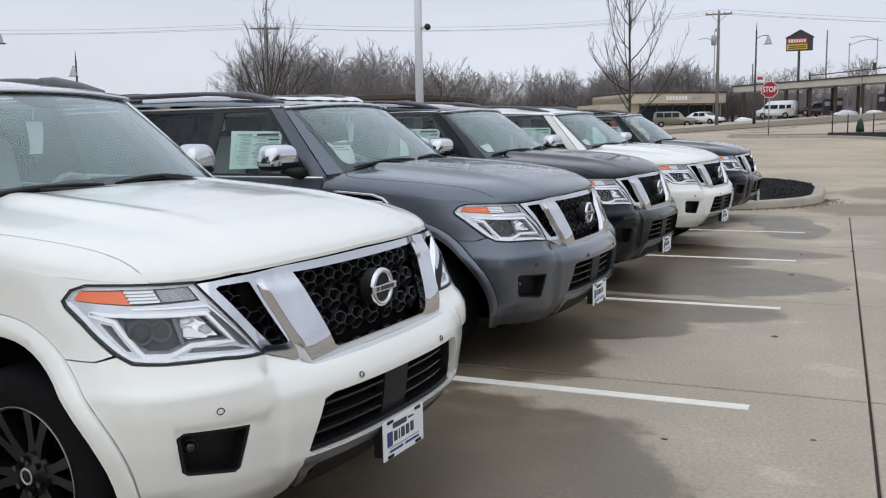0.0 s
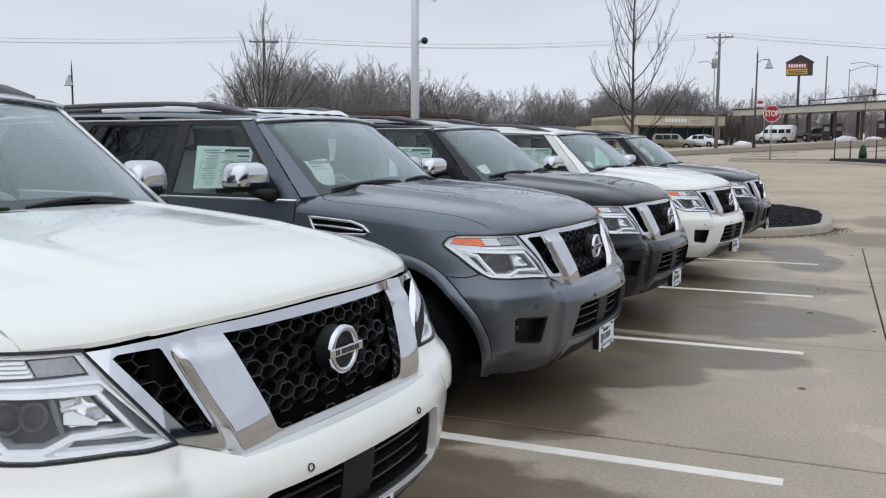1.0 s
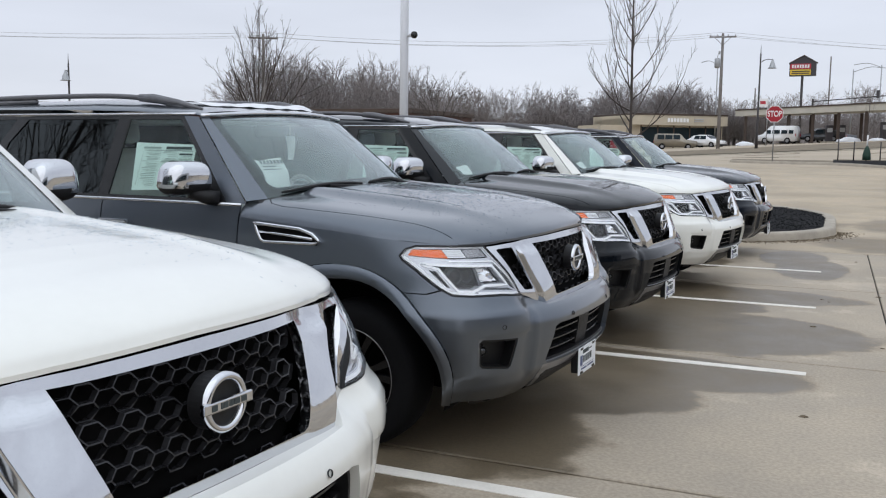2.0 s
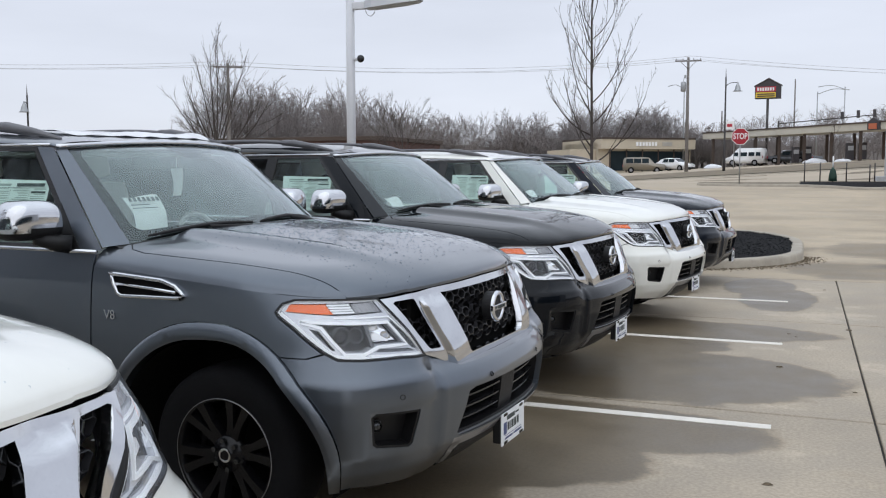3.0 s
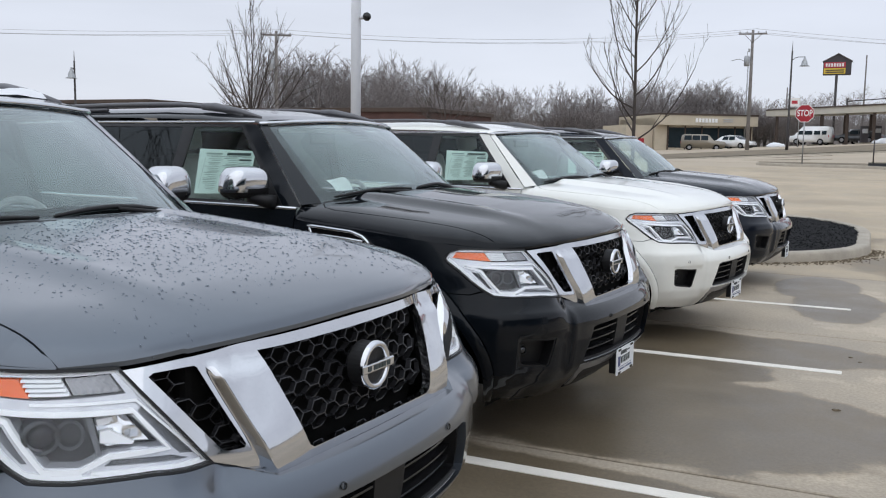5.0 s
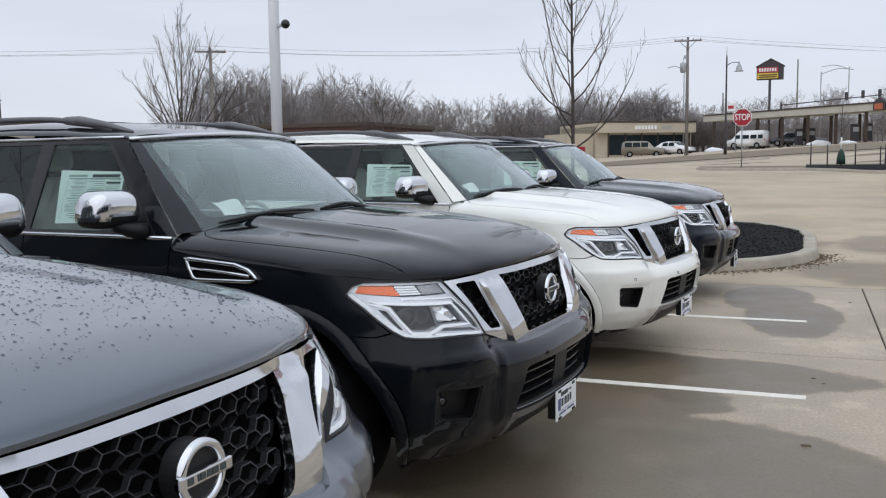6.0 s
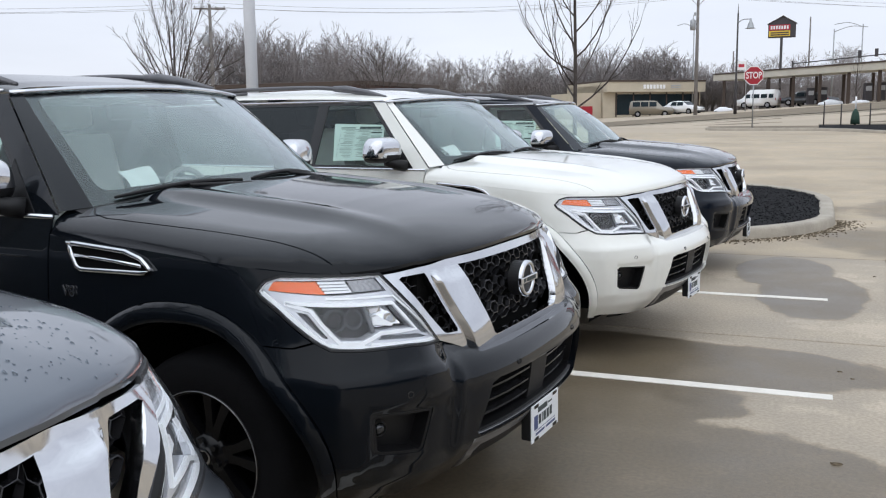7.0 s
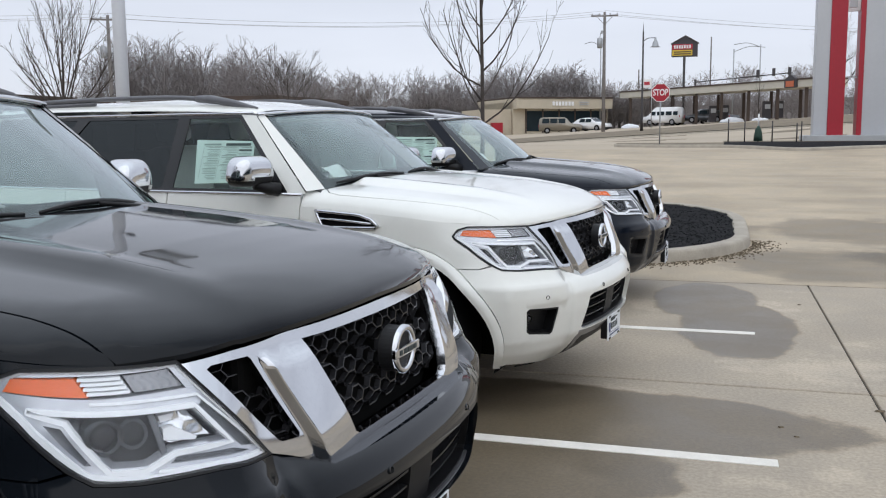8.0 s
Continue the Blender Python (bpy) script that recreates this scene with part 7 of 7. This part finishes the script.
ZR, ZL = 12.75, 10.95
utility_pole((-10.75, 92.0, land(-10.75, 92)), ZR - land(-10.75, 92), "weathered wooden utility pole with crossarm and transformer", 8)
utility_pole((-45.7, 66.0, land(-45.7, 66)), ZL - land(-45.7, 66), "dark wooden utility pole behind a bare tree", 35)
for off, dz in ((-0.9, -0.18), (0.25, 0.12), (0.9, -0.24)):
    for a, b, sag in (((-45.7 + off * 0.6, 66 + off * 0.5, ZL + dz), (-10.75 + off, 92 + off * 0.2, ZR + dz), 0.9), ((-100 + off, 48, 13.0 + dz), (-45.7 + off * 0.6, 66 + off * 0.5, ZL + dz), 0.9),
                      ((-10.75 + off, 92 + off * 0.2, ZR + dz), (60, 128 + off, 13.0 + dz), 1.6)):
        pts = [(a[0] + (b[0] - a[0]) * t, a[1] + (b[1] - a[1]) * t, a[2] + (b[2] - a[2]) * t - sag * 4 * t * (1 - t)) for t in np.linspace(0, 1, 17)]
        w = tube("power_line", pts, 0.015, WIRE, None, "", 5)
        tagged(w, "thin sagging overhead power line", "power line", "overhead power lines")


def street_lamp(at, h, turn, label, lamp_drop=0.9, arm=0.95):
    p = empty("street_lamp", label, "street lamp", "dark street lamps", pose(*at, 0, 0, turn))
    tube("post", [(0, 0, -0.1), (0, 0, 1.0), (0, 0, h)], [0.15, 0.09, 0.06], DARKPOLE, p, "", 8)
    tube("finial", [(0, 0, h), (0, 0, h + 0.5), (0, 0, h + 0.75)], [0.04, 0.02, 0.005], DARKPOLE, p, "", 6)
    a = tube("arm", smooth_line([(0, 0, h - 0.75), (arm * 0.4, 0, h - 0.52), (arm, 0, h - 0.50)], 5), 0.03, DARKPOLE, p, "", 6)
    s = tube("lamp_shade", [(arm, 0, h - 0.45), (arm, 0, h - 0.72), (arm, 0, h - 0.85), (arm, 0, h - 1.15), (arm, 0, h - 1.22)], [0.05, 0.12, 0.20, 0.26, 0.40], GALV, p, "pale bell-shaped lamp shade", 14)
    return p


street_lamp((-6.25, 80.0, land(-6.25, 80)), 9.55 - land(-6.25, 80), 0, "dark street lamp with a bell-shaped shade")
street_lamp((-51.6, 50.0, land(-51.6, 50)), 7.2 - land(-51.6, 50), 240, "dark street lamp with a bell-shaped shade behind the cars", arm=0.22)
street_lamp((-36.7, 29.2, land(-36.7, 29.2)), 7.2 - land(-36.7, 29.2), 49, "dark street lamp with a bell-shaped shade behind the cars", arm=0.75)
for at, h, aw in (((-14.5, 120.0), 10.5, -2.0), ((1.2, 120.0), 8.6, 3.5), ((4.5, 128.0), 9.5, -3.2)):
    p = empty("lamp_mast", "thin grey lamp mast with a curved arm", "street lamp", "far lamp masts", pose(at[0], at[1], land(*at)))
    tube("post", [(0, 0, 0), (0, 0, h)], [0.11, 0.07], GALV, p, "", 6)
    tube("arm", smooth_line([(0, 0, h - 0.3), (aw * 0.5, 0, h + 0.25), (aw, 0, h + 0.1)], 5), 0.045, GALV, p, "", 6)
for at, h in (((-11.5, 140.0), 8.2), ((-1.6, 140.0), 12.0)):
    p = tube("telegraph_pole", [(0, 0, -0.1), (0, 0, h)], [0.14, 0.10], POLEWOOD, None, "", 6)
    p.location = (at[0], at[1], land(*at))
    tagged(p, "far thin wooden pole", "pole", "far poles")

# ---- filling station ----
def wall_box(a, b, depth, z0, z1, mat, name, parent, label="", shift=0.0, push=0.0):
    """A block whose front face runs from a to b on plan."""
    a, b = Vector(a), Vector(b)
    d = (b - a).normalized()
    nrm = Vector((-d.y, d.x))
    a, b = a - nrm * push, b - nrm * push
    p = [a, b, b + nrm * depth, a + nrm * depth]
    vv = [(q.x, q.y, z) for z in (z0, z1) for q in p]
    ff = [(3, 2, 1, 0), (4, 5, 6, 7)] + [(k, (k + 1) % 4, 4 + (k + 1) % 4, 4 + k) for k in range(4)]
    return shaped(name, vv, ff, mat, parent, label, False)


def along(a, b, t):
    return (a[0] + (b[0] - a[0]) * t, a[1] + (b[1] - a[1]) * t)


A, B = (-24.1, 113.3), (-13.7, 121.0)
zb = 1.3
shop = empty("shop_building", "low beige filling station shop with a deep flat fascia", "building")
wall_box(A, B, 11.0, zb, 5.4, BEIGE, "wall", shop)
wall_box(A, B, 12.6, 4.55, 5.75, BEIGE, "fascia", shop, "beige fascia", push=1.2)
wall_box(A, B, 12.8, 5.75, 5.95, BROWN, "roof_edge", shop, "dark roof edge", push=1.3)
for t0, t1 in ((0.14, 0.30), (0.31, 0.47), (0.48, 0.64), (0.65, 0.81), (0.82, 0.97)):
    wall_box(along(A, B, t0), along(A, B, t1), 0.12, zb + 0.55, 4.3, DARKGLASS, "window", shop, "dark shop window", push=0.06)
for t in (0.13, 0.305, 0.475, 0.645, 0.815, 0.98):
    wall_box(along(A, B, t - 0.006), along(A, B, t + 0.006), 0.2, zb + 0.3, 4.5, BROWN, "mullion", shop, push=0.1)
for k in range(7):
    t = 0.36 + 0.033 * k
    wall_box(along(A, B, t), along(A, B, t + 0.022), 0.1, 4.92, 5.40, SIGNWHITE, "sign_letter_block", shop, "pale block of a shop sign", push=1.3)
for k in range(2):
    wall_box(along(A, B, 0.64), along(A, B, 0.74), 0.1, 5.0 + 0.25 * k, 5.12 + 0.25 * k, PALECONC, "sign_bar", shop, push=1.3)
wall_box((-27.2, 111.6), (-24.4, 113.6), 8.0, zb, 4.5, BEIGE, "side_wing", shop)
ice = wall_box((-26.0, 111.0), (-25.0, 111.75), 0.8, zb + 0.2, zb + 1.6, SIGNRED, "ice_chest", None)
tagged(ice, "red and white chest outside the shop wall", "chest")

L, R = (-11.9, 118.0), (8.2, 96.4)
canopy = empty("fuel_canopy", "long beige fuel station canopy on dark posts", "canopy")
wall_box(L, R, 4.2, 5.74, 6.40, CANOPYPALE, "fascia", canopy)
wall_box(L, R, 4.4, 6.40, 6.55, BROWN, "roof_edge", canopy, "dark roof edge", push=0.1)
for t in (0.05, 0.18, 0.31, 0.44, 0.57, 0.70, 0.83, 0.95):
    for back in (0.5, 3.6):
        d = (Vector(R) - Vector(L)).normalized()
        nrm = Vector((-d.y, d.x))
        c = Vector(along(L, R, t)) + nrm * back
        g = land(c.x, c.y)
        boxed("column", (c.x - 0.16, c.y - 0.16, g), (c.x + 0.16, c.y + 0.16, 5.69), BROWN, canopy, "dark square post", 0.02)
d = (Vector(R) - Vector(L)).normalized()
nrm = Vector((-d.y, d.x))
e0, e1 = Vector(along(L, R, 0.880)), Vector(along(L, R, 0.928))
mid = (e0 + e1) / 2
gable = [(q.x - nrm.x * w, q.y - nrm.y * w, z) for w in (0.25, -0.15) for q, z in ((e0, 5.72), (e1, 5.72), (e1, 6.50), (mid, 6.95), (e0, 6.50))]
gable_sign = shaped("gable_sign", gable, [(0, 1, 2, 3, 4), (9, 8, 7, 6, 5)] + [(k, 5 + k, 5 + (k + 1) % 5, (k + 1) % 5) for k in range(5)], SIGNDARK, canopy, "small brown gabled sign", False)
wall_box(along(L, R, 0.888), along(L, R, 0.920), 0.1, 5.80, 6.35, ORANGE, "sign_face", gable_sign, "orange sign face", push=0.32)
for t in (0.25, 0.5, 0.76):
    for back in (1.2, 2.9):
        c = Vector(along(L, R, t)) + nrm * back
        g = land(c.x, c.y)
        pump = empty("fuel_pump", "dark fuel pump under the canopy", "fuel pump", "fuel pumps", pose(c.x, c.y, g, 0, 0, 20))
        boxed("cabinet", (-0.35, -0.25, 0.15), (0.35, 0.25, 1.9), SIGNDARK, pump, "", 0.03)
        boxed("display", (-0.28, -0.27, 1.15), (0.28, -0.25, 1.6), PALECONC, pump, "", 0.005)
        boxed("kerb_base", (-0.6, -0.9, 0.0), (0.6, 0.9, 0.15), KERB, pump, "", 0.02)
# three traffic signals seen over the canopy roof
for x, z in ((4.2, 8.25), (6.05, 8.38), (7.9, 8.45)):
    sgn = boxed("traffic_signal", (x - 0.19, 125.8, z), (x + 0.19, 126.2, z + 0.95), SIGNDARK, None, "", 0.04)
    tagged(sgn, "dark traffic signal on a mast arm", "traffic signal", "traffic signals")
mast = empty("signal_mast", "long dark signal mast arm over the road", "signal mast")
tube("arm", [(-3.3, 126.0, 7.85), (8.3, 126.0, 8.75)], 0.07, DARKPOLE, mast, "", 6)
tube("post", [(-3.3, 126.0, land(-3.3, 126.0)), (-3.3, 126.0, 8.2)], 0.12, DARKPOLE, mast, "", 8)

# tall station sign
sg = empty("station_sign", "dark house-shaped station sign on a tall post", "sign", m=pose(-4.85, 130, 0))
g = land(-4.85, 130)
tube("post", [(0, 0, g), (0, 0, 11.4)], 0.17, DARKPOLE, sg, "", 10)
vv = [(-1.65, 0, 11.45), (1.65, 0, 11.45), (1.65, 0, 13.1), (0.1, 0, 14.0), (-1.65, 0, 13.1)]
vv += [(x, 1.4, z) for x, _, z in vv]
shaped("cabinet", vv, [(0, 1, 2, 3, 4), (9, 8, 7, 6, 5)] + [(k, 5 + k, 5 + (k + 1) % 5, (k + 1) % 5) for k in range(5)], SIGNDARK, sg, "", False)
for s, e, za, zb2 in ((-1.75, 0.1, 13.06, 14.06), (0.1, 1.8, 14.06, 13.06)):
    vv = [(s, -0.1, za), (e, -0.1, zb2), (e, 1.5, zb2), (s, 1.5, za)]
    vv += [(x, y, z + 0.08) for x, y, z in vv]
    shaped("sign_roof", vv, [(0, 1, 2, 3), (7, 6, 5, 4)] + [(k, 4 + k, 4 + (k + 1) % 4, (k + 1) % 4) for k in range(4)], BROWN, sg, "", False)
boxed("red_panel", (-1.55, -0.05, 12.32), (1.0, -0.01, 13.0), DULLRED, sg, "red sign panel", 0.0)
boxed("yellow_panel", (-1.55, -0.05, 11.55), (1.0, -0.01, 12.25), SIGNYELLOW, sg, "yellow sign panel", 0.0)
for k in range(7):
    boxed("sign_letter_block", (-1.35 + 0.32 * k, -0.08, 12.45), (-1.14 + 0.32 * k, -0.05, 12.88), SIGNWHITE, sg, "", 0.0)
for k in range(2):
    boxed("sign_bar", (-1.35, -0.08, 11.68 + 0.26 * k), (0.85, -0.05, 11.82 + 0.26 * k), SIGNDARK, sg, "", 0.0)
small = empty("board_sign", "small white and orange board sign", "sign", m=pose(-7.0, 95.0, land(-7, 95)))
for x in (-0.46, 0.46):
    tube("post", [(x, 0, -0.1), (x, 0, 4.75)], 0.05, GALV, small, "", 6)
boxed("board", (-0.5, -0.04, 3.9), (0.5, 0.04, 4.7), SIGNWHITE, small, "", 0.01)
boxed("orange_shape", (-0.26, -0.06, 4.15), (0.26, -0.04, 4.45), DULLRED, small, "", 0.0)

# ---- pylon of the forecourt: grey, red and white panels on a plinth ----
g = land(5.0, 50.0)
pyl = empty("sign_pylon", "tall grey sign pylon with red stripes on a pale plinth", "sign pylon")
boxed("plinth", (3.38, 48.9, g - 0.3), (9.6, 51.4, g + 0.30), PALECONC, pyl, "", 0.03)
boxed("left_panel", (3.80, 49.6, g + 0.29), (4.40, 50.6, 10.2), GREYPANEL, pyl, "", 0.02)
boxed("red_panel", (4.40, 49.57, g + 0.29), (5.08, 50.6, 10.2), SIGNRED, pyl, "red panel", 0.01)
boxed("red_stripe", (5.62, 49.57, g + 0.29), (5.83, 50.6, 10.2), SIGNRED, pyl, "red panel", 0.01)
boxed("right_panel", (5.83, 49.6, g + 0.29), (7.75, 50.6, 10.2), GREYPANEL, pyl, "", 0.02)
boxed("cross_panel", (5.08, 49.9, 6.95), (5.62, 50.2, 10.2), SIGNWHITE, pyl, "white cross panel", 0.0)
boxed("logo_shape", (5.18, 49.87, 7.1), (5.5, 49.9, 7.6), GREYPANEL, pyl, "", 0.0)
boxed("cross_bar", (5.08, 50.0, 4.0), (5.62, 50.1, 4.06), GREYPANEL, pyl, "", 0.0)
rs = boxed("roadside_sign", (8.9, 70.0, 3.6), (10.8, 70.3, 5.6), SIGNRED, None, "", 0.02)
tagged(rs, "red roadside sign beyond the pylon", "sign")
tagged(tube("sign_post", [(9.9, 70.15, land(9.9, 70)), (9.9, 70.15, 3.62)], 0.1, GALV, None, "", 8), "steel post of a roadside sign", "post")

# ---- low buildings behind the row ----
for x0, x1, y, z1, mat, lab in ((-57, -33.5, 70, 4.75, BRICK, "low brown brick building behind the cars"), (-84, -63.5, 70, 5.65, SIGNDARK, "low dark flat-roofed building")):
    b = empty("low_building", lab, "building")
    boxed("wall", (x0, y, -0.5), (x1, y + 14, z1 - 0.35), mat, b, "", 0.02)
    boxed("roof_edge", (x0 - 0.2, y - 0.2, z1 - 0.35), (x1 + 0.2, y + 14.2, z1), BROWN, b, "", 0.02)
# unseen block behind the camera, added so the paint and chrome reflect something
unseen_block = empty("showroom_building", "plain pale building out of view, added for reflections in the cars", "building")
boxed("wall", (26, -40, -0.2), (44, 8, 6.5), GREYPANEL, unseen_block, "", 0.05)
boxed("glazing", (25.9, -36, 0.3), (26.0, 5, 4.2), DARKGLASS, unseen_block, "dark band on the unseen building, added for reflections", 0.0)


# ---- far parked vehicles ----
def far_vehicle(label, at, turn, length, width, height, profile, glass_from, glass_to, paint, slope=(4, 5), group="vehicles at the filling station"):
    """A vehicle from its side outline: body, cabin glass, wheels, lamps."""
    car = empty("car", label, "car", group, pose(at[0], at[1], land(*at) + 0.02, 0, 0, turn))
    p = np.array(profile, float) * np.array([length, height])
    half = width / 2
    def inn(z):
        return half * (1 - 0.16 * max(0, z / height - 0.55) / 0.45)
    n = len(p)
    bm = bmesh.new()
    rows = [[bm.verts.new((x, sd * inn(z), z)) for x, z in p] for sd in (-1, 1)]
    bm.faces.new(rows[0])
    bm.faces.new(rows[1][::-1])
    for k in range(n):
        bm.faces.new((rows[0][k], rows[1][k], rows[1][(k + 1) % n], rows[0][(k + 1) % n]))
    bmesh.ops.recalc_face_normals(bm, faces=bm.faces[:])
    bmesh.ops.bevel(bm, geom=bm.edges[:], offset=0.06, segments=2, affect="EDGES", clamp_overlap=True)
    body = part("body", bm, paint, car, "", True)
    # windscreen on the raked face
    (xa, za), (xb, zb_) = p[slope[0]], p[slope[1]]
    out = Vector((zb_ - za, 0, xa - xb)).normalized() * 0.012
    corners = [Vector((xa + (xb - xa) * t, sd * (inn(za + (zb_ - za) * t) - 0.10), za + (zb_ - za) * t)) + out for t, sd in ((0.12, -1), (0.12, 1), (0.88, 1), (0.88, -1))]
    shaped("windscreen", corners, [(0, 1, 2, 3)], DARKGLASS, body, "", False)
    q0, q1 = glass_from, glass_to
    for s in (-1, 1):
        for a, b in zip(q0, q1):
            z0, z1 = a[1] * height, b[1] * height
            vv = [(a[0] * length + (0.05 if a[2] else 0), s * (inn(z0) + 0.012), z0), (b[0] * length, s * (inn(z0) + 0.012), z0), (b[0] * length, s * (inn(z1) + 0.012), z1), (a[0] * length + a[2] * length, s * (inn(z1) + 0.012), z1)]
            shaped("side_window", vv, [(0, 1, 2, 3) if s < 0 else (3, 2, 1, 0)], DARKGLASS, body, "", False)
    for x in (0.19 * length, 0.80 * length):
        for s in (-1, 1):
            bm = bmesh.new()
            bmesh.ops.create_cone(bm, cap_ends=True, segments=18, radius1=0.34, radius2=0.34, depth=0.24, matrix=pose(x, s * (half - 0.10), 0.34, 90, 0, 0))
            w = part("wheel", bm, RUBBER, car)
            bm = bmesh.new()
            bmesh.ops.create_cone(bm, cap_ends=True, segments=14, radius1=0.20, radius2=0.18, depth=0.26, matrix=pose(x, s * (half - 0.10), 0.34, 90, 0, 0))
            part("rim", bm, SATIN, w)
    for s in (-1, 1):
        boxed("headlight", (length * 0.985, s * half * 0.72 - 0.16, height * 0.40), (length * 1.004, s * half * 0.72 + 0.16, height * 0.48), SILVER, body, "", 0.0)
        boxed("tail_lamp", (-0.01, s * half * 0.80 - 0.10, height * 0.42), (0.02, s * half * 0.80 + 0.10, height * 0.55), SIGNRED, body, "", 0.0)
    boxed("bumper", (length * 0.96, -half * 0.95, height * 0.17), (length * 1.012, half * 0.95, height * 0.30), PLASTIC, body, "", 0.02)
    return car


GOLD = car_paint("champagne_paint", (0.26, 0.23, 0.18), 0.3)
VANWHITE = car_paint("van_white_paint", (0.75, 0.75, 0.75), 0.0)
DARKCAR = car_paint("dark_grey_paint", (0.06, 0.065, 0.075), 0.2)
SUV_P = [(0.0, 0.18), (1.0, 0.18), (1.0, 0.50), (0.985, 0.56), (0.74, 0.62), (0.62, 0.97), (0.55, 1.0), (0.08, 1.0), (0.02, 0.93), (0.0, 0.6)]
SED_P = [(0.0, 0.18), (1.0, 0.18), (1.0, 0.45), (0.97, 0.55), (0.76, 0.66), (0.56, 0.98), (0.40, 1.0), (0.20, 0.92), (0.06, 0.66), (0.0, 0.6)]
VAN_P = [(0.0, 0.14), (1.0, 0.14), (1.0, 0.40), (0.97, 0.47), (0.86, 0.52), (0.76, 0.78), (0.66, 1.0), (0.06, 1.0), (0.02, 0.92), (0.0, 0.5)]
G_SUV = ([(0.06, 0.64, 0.02), (0.26, 0.64, 0.0), (0.45, 0.64, 0.0)], [(0.24, 0.92), (0.43, 0.92), (0.61, 0.92)])
G_SED = ([(0.22, 0.66, 0.06), (0.44, 0.66, 0.0)], [(0.42, 0.92), (0.62, 0.92)])
G_VAN = ([(0.04, 0.55, 0.0), (0.20, 0.55, 0.0), (0.40, 0.55, 0.0), (0.64, 0.55, 0.0)], [(0.16, 0.76), (0.36, 0.76), (0.60, 0.76), (0.76, 0.76)])
far_vehicle("champagne off-road car parked at the shop", (-19.3, 104.6), 12, 4.7, 1.85, 1.78, SUV_P, *G_SUV, GOLD)
far_vehicle("small white hatchback parked at the shop", (-15.5, 106.8), -28, 4.2, 1.75, 1.48, SED_P, *G_SED, VANWHITE)
far_vehicle("white high-roofed van parked at the filling station", (-4.2, 109.6), 160, 4.3, 1.8, 2.0, VAN_P, *G_VAN, VANWHITE)
far_vehicle("dark saloon parked under the canopy", (0.6, 110.5), 165, 4.6, 1.8, 1.45, SED_P, *G_SED, DARKCAR)
far_vehicle("grey off-road car parked under the canopy", (-2.6, 116.0), 20, 4.6, 1.8, 1.70, SUV_P, *G_SUV, DARKCAR)
for x, y, w, h in ((-9.6, 107.0, 1.0, 0.45), (1.0, 104.0, 1.2, 0.5), (3.6, 100.0, 0.8, 0.3)):
    bm = bmesh.new()
    bmesh.ops.create_icosphere(bm, subdivisions=3, radius=1.0)
    for q in bm.verts:
        q.co *= 1 + 0.25 * noise.noise(q.co * 2.3 + Vector((x, y, 0)))
        q.co = Vector((q.co.x * w, q.co.y * w * 0.7, max(q.co.z, -0.05) * h))
    s = part("snow_mound", bm, SNOW, None, "", True)
    s.location = (x, y, land(x, y) + 0.02)
    tagged(s, "small mound of old white snow", "snow", "old snow mounds")
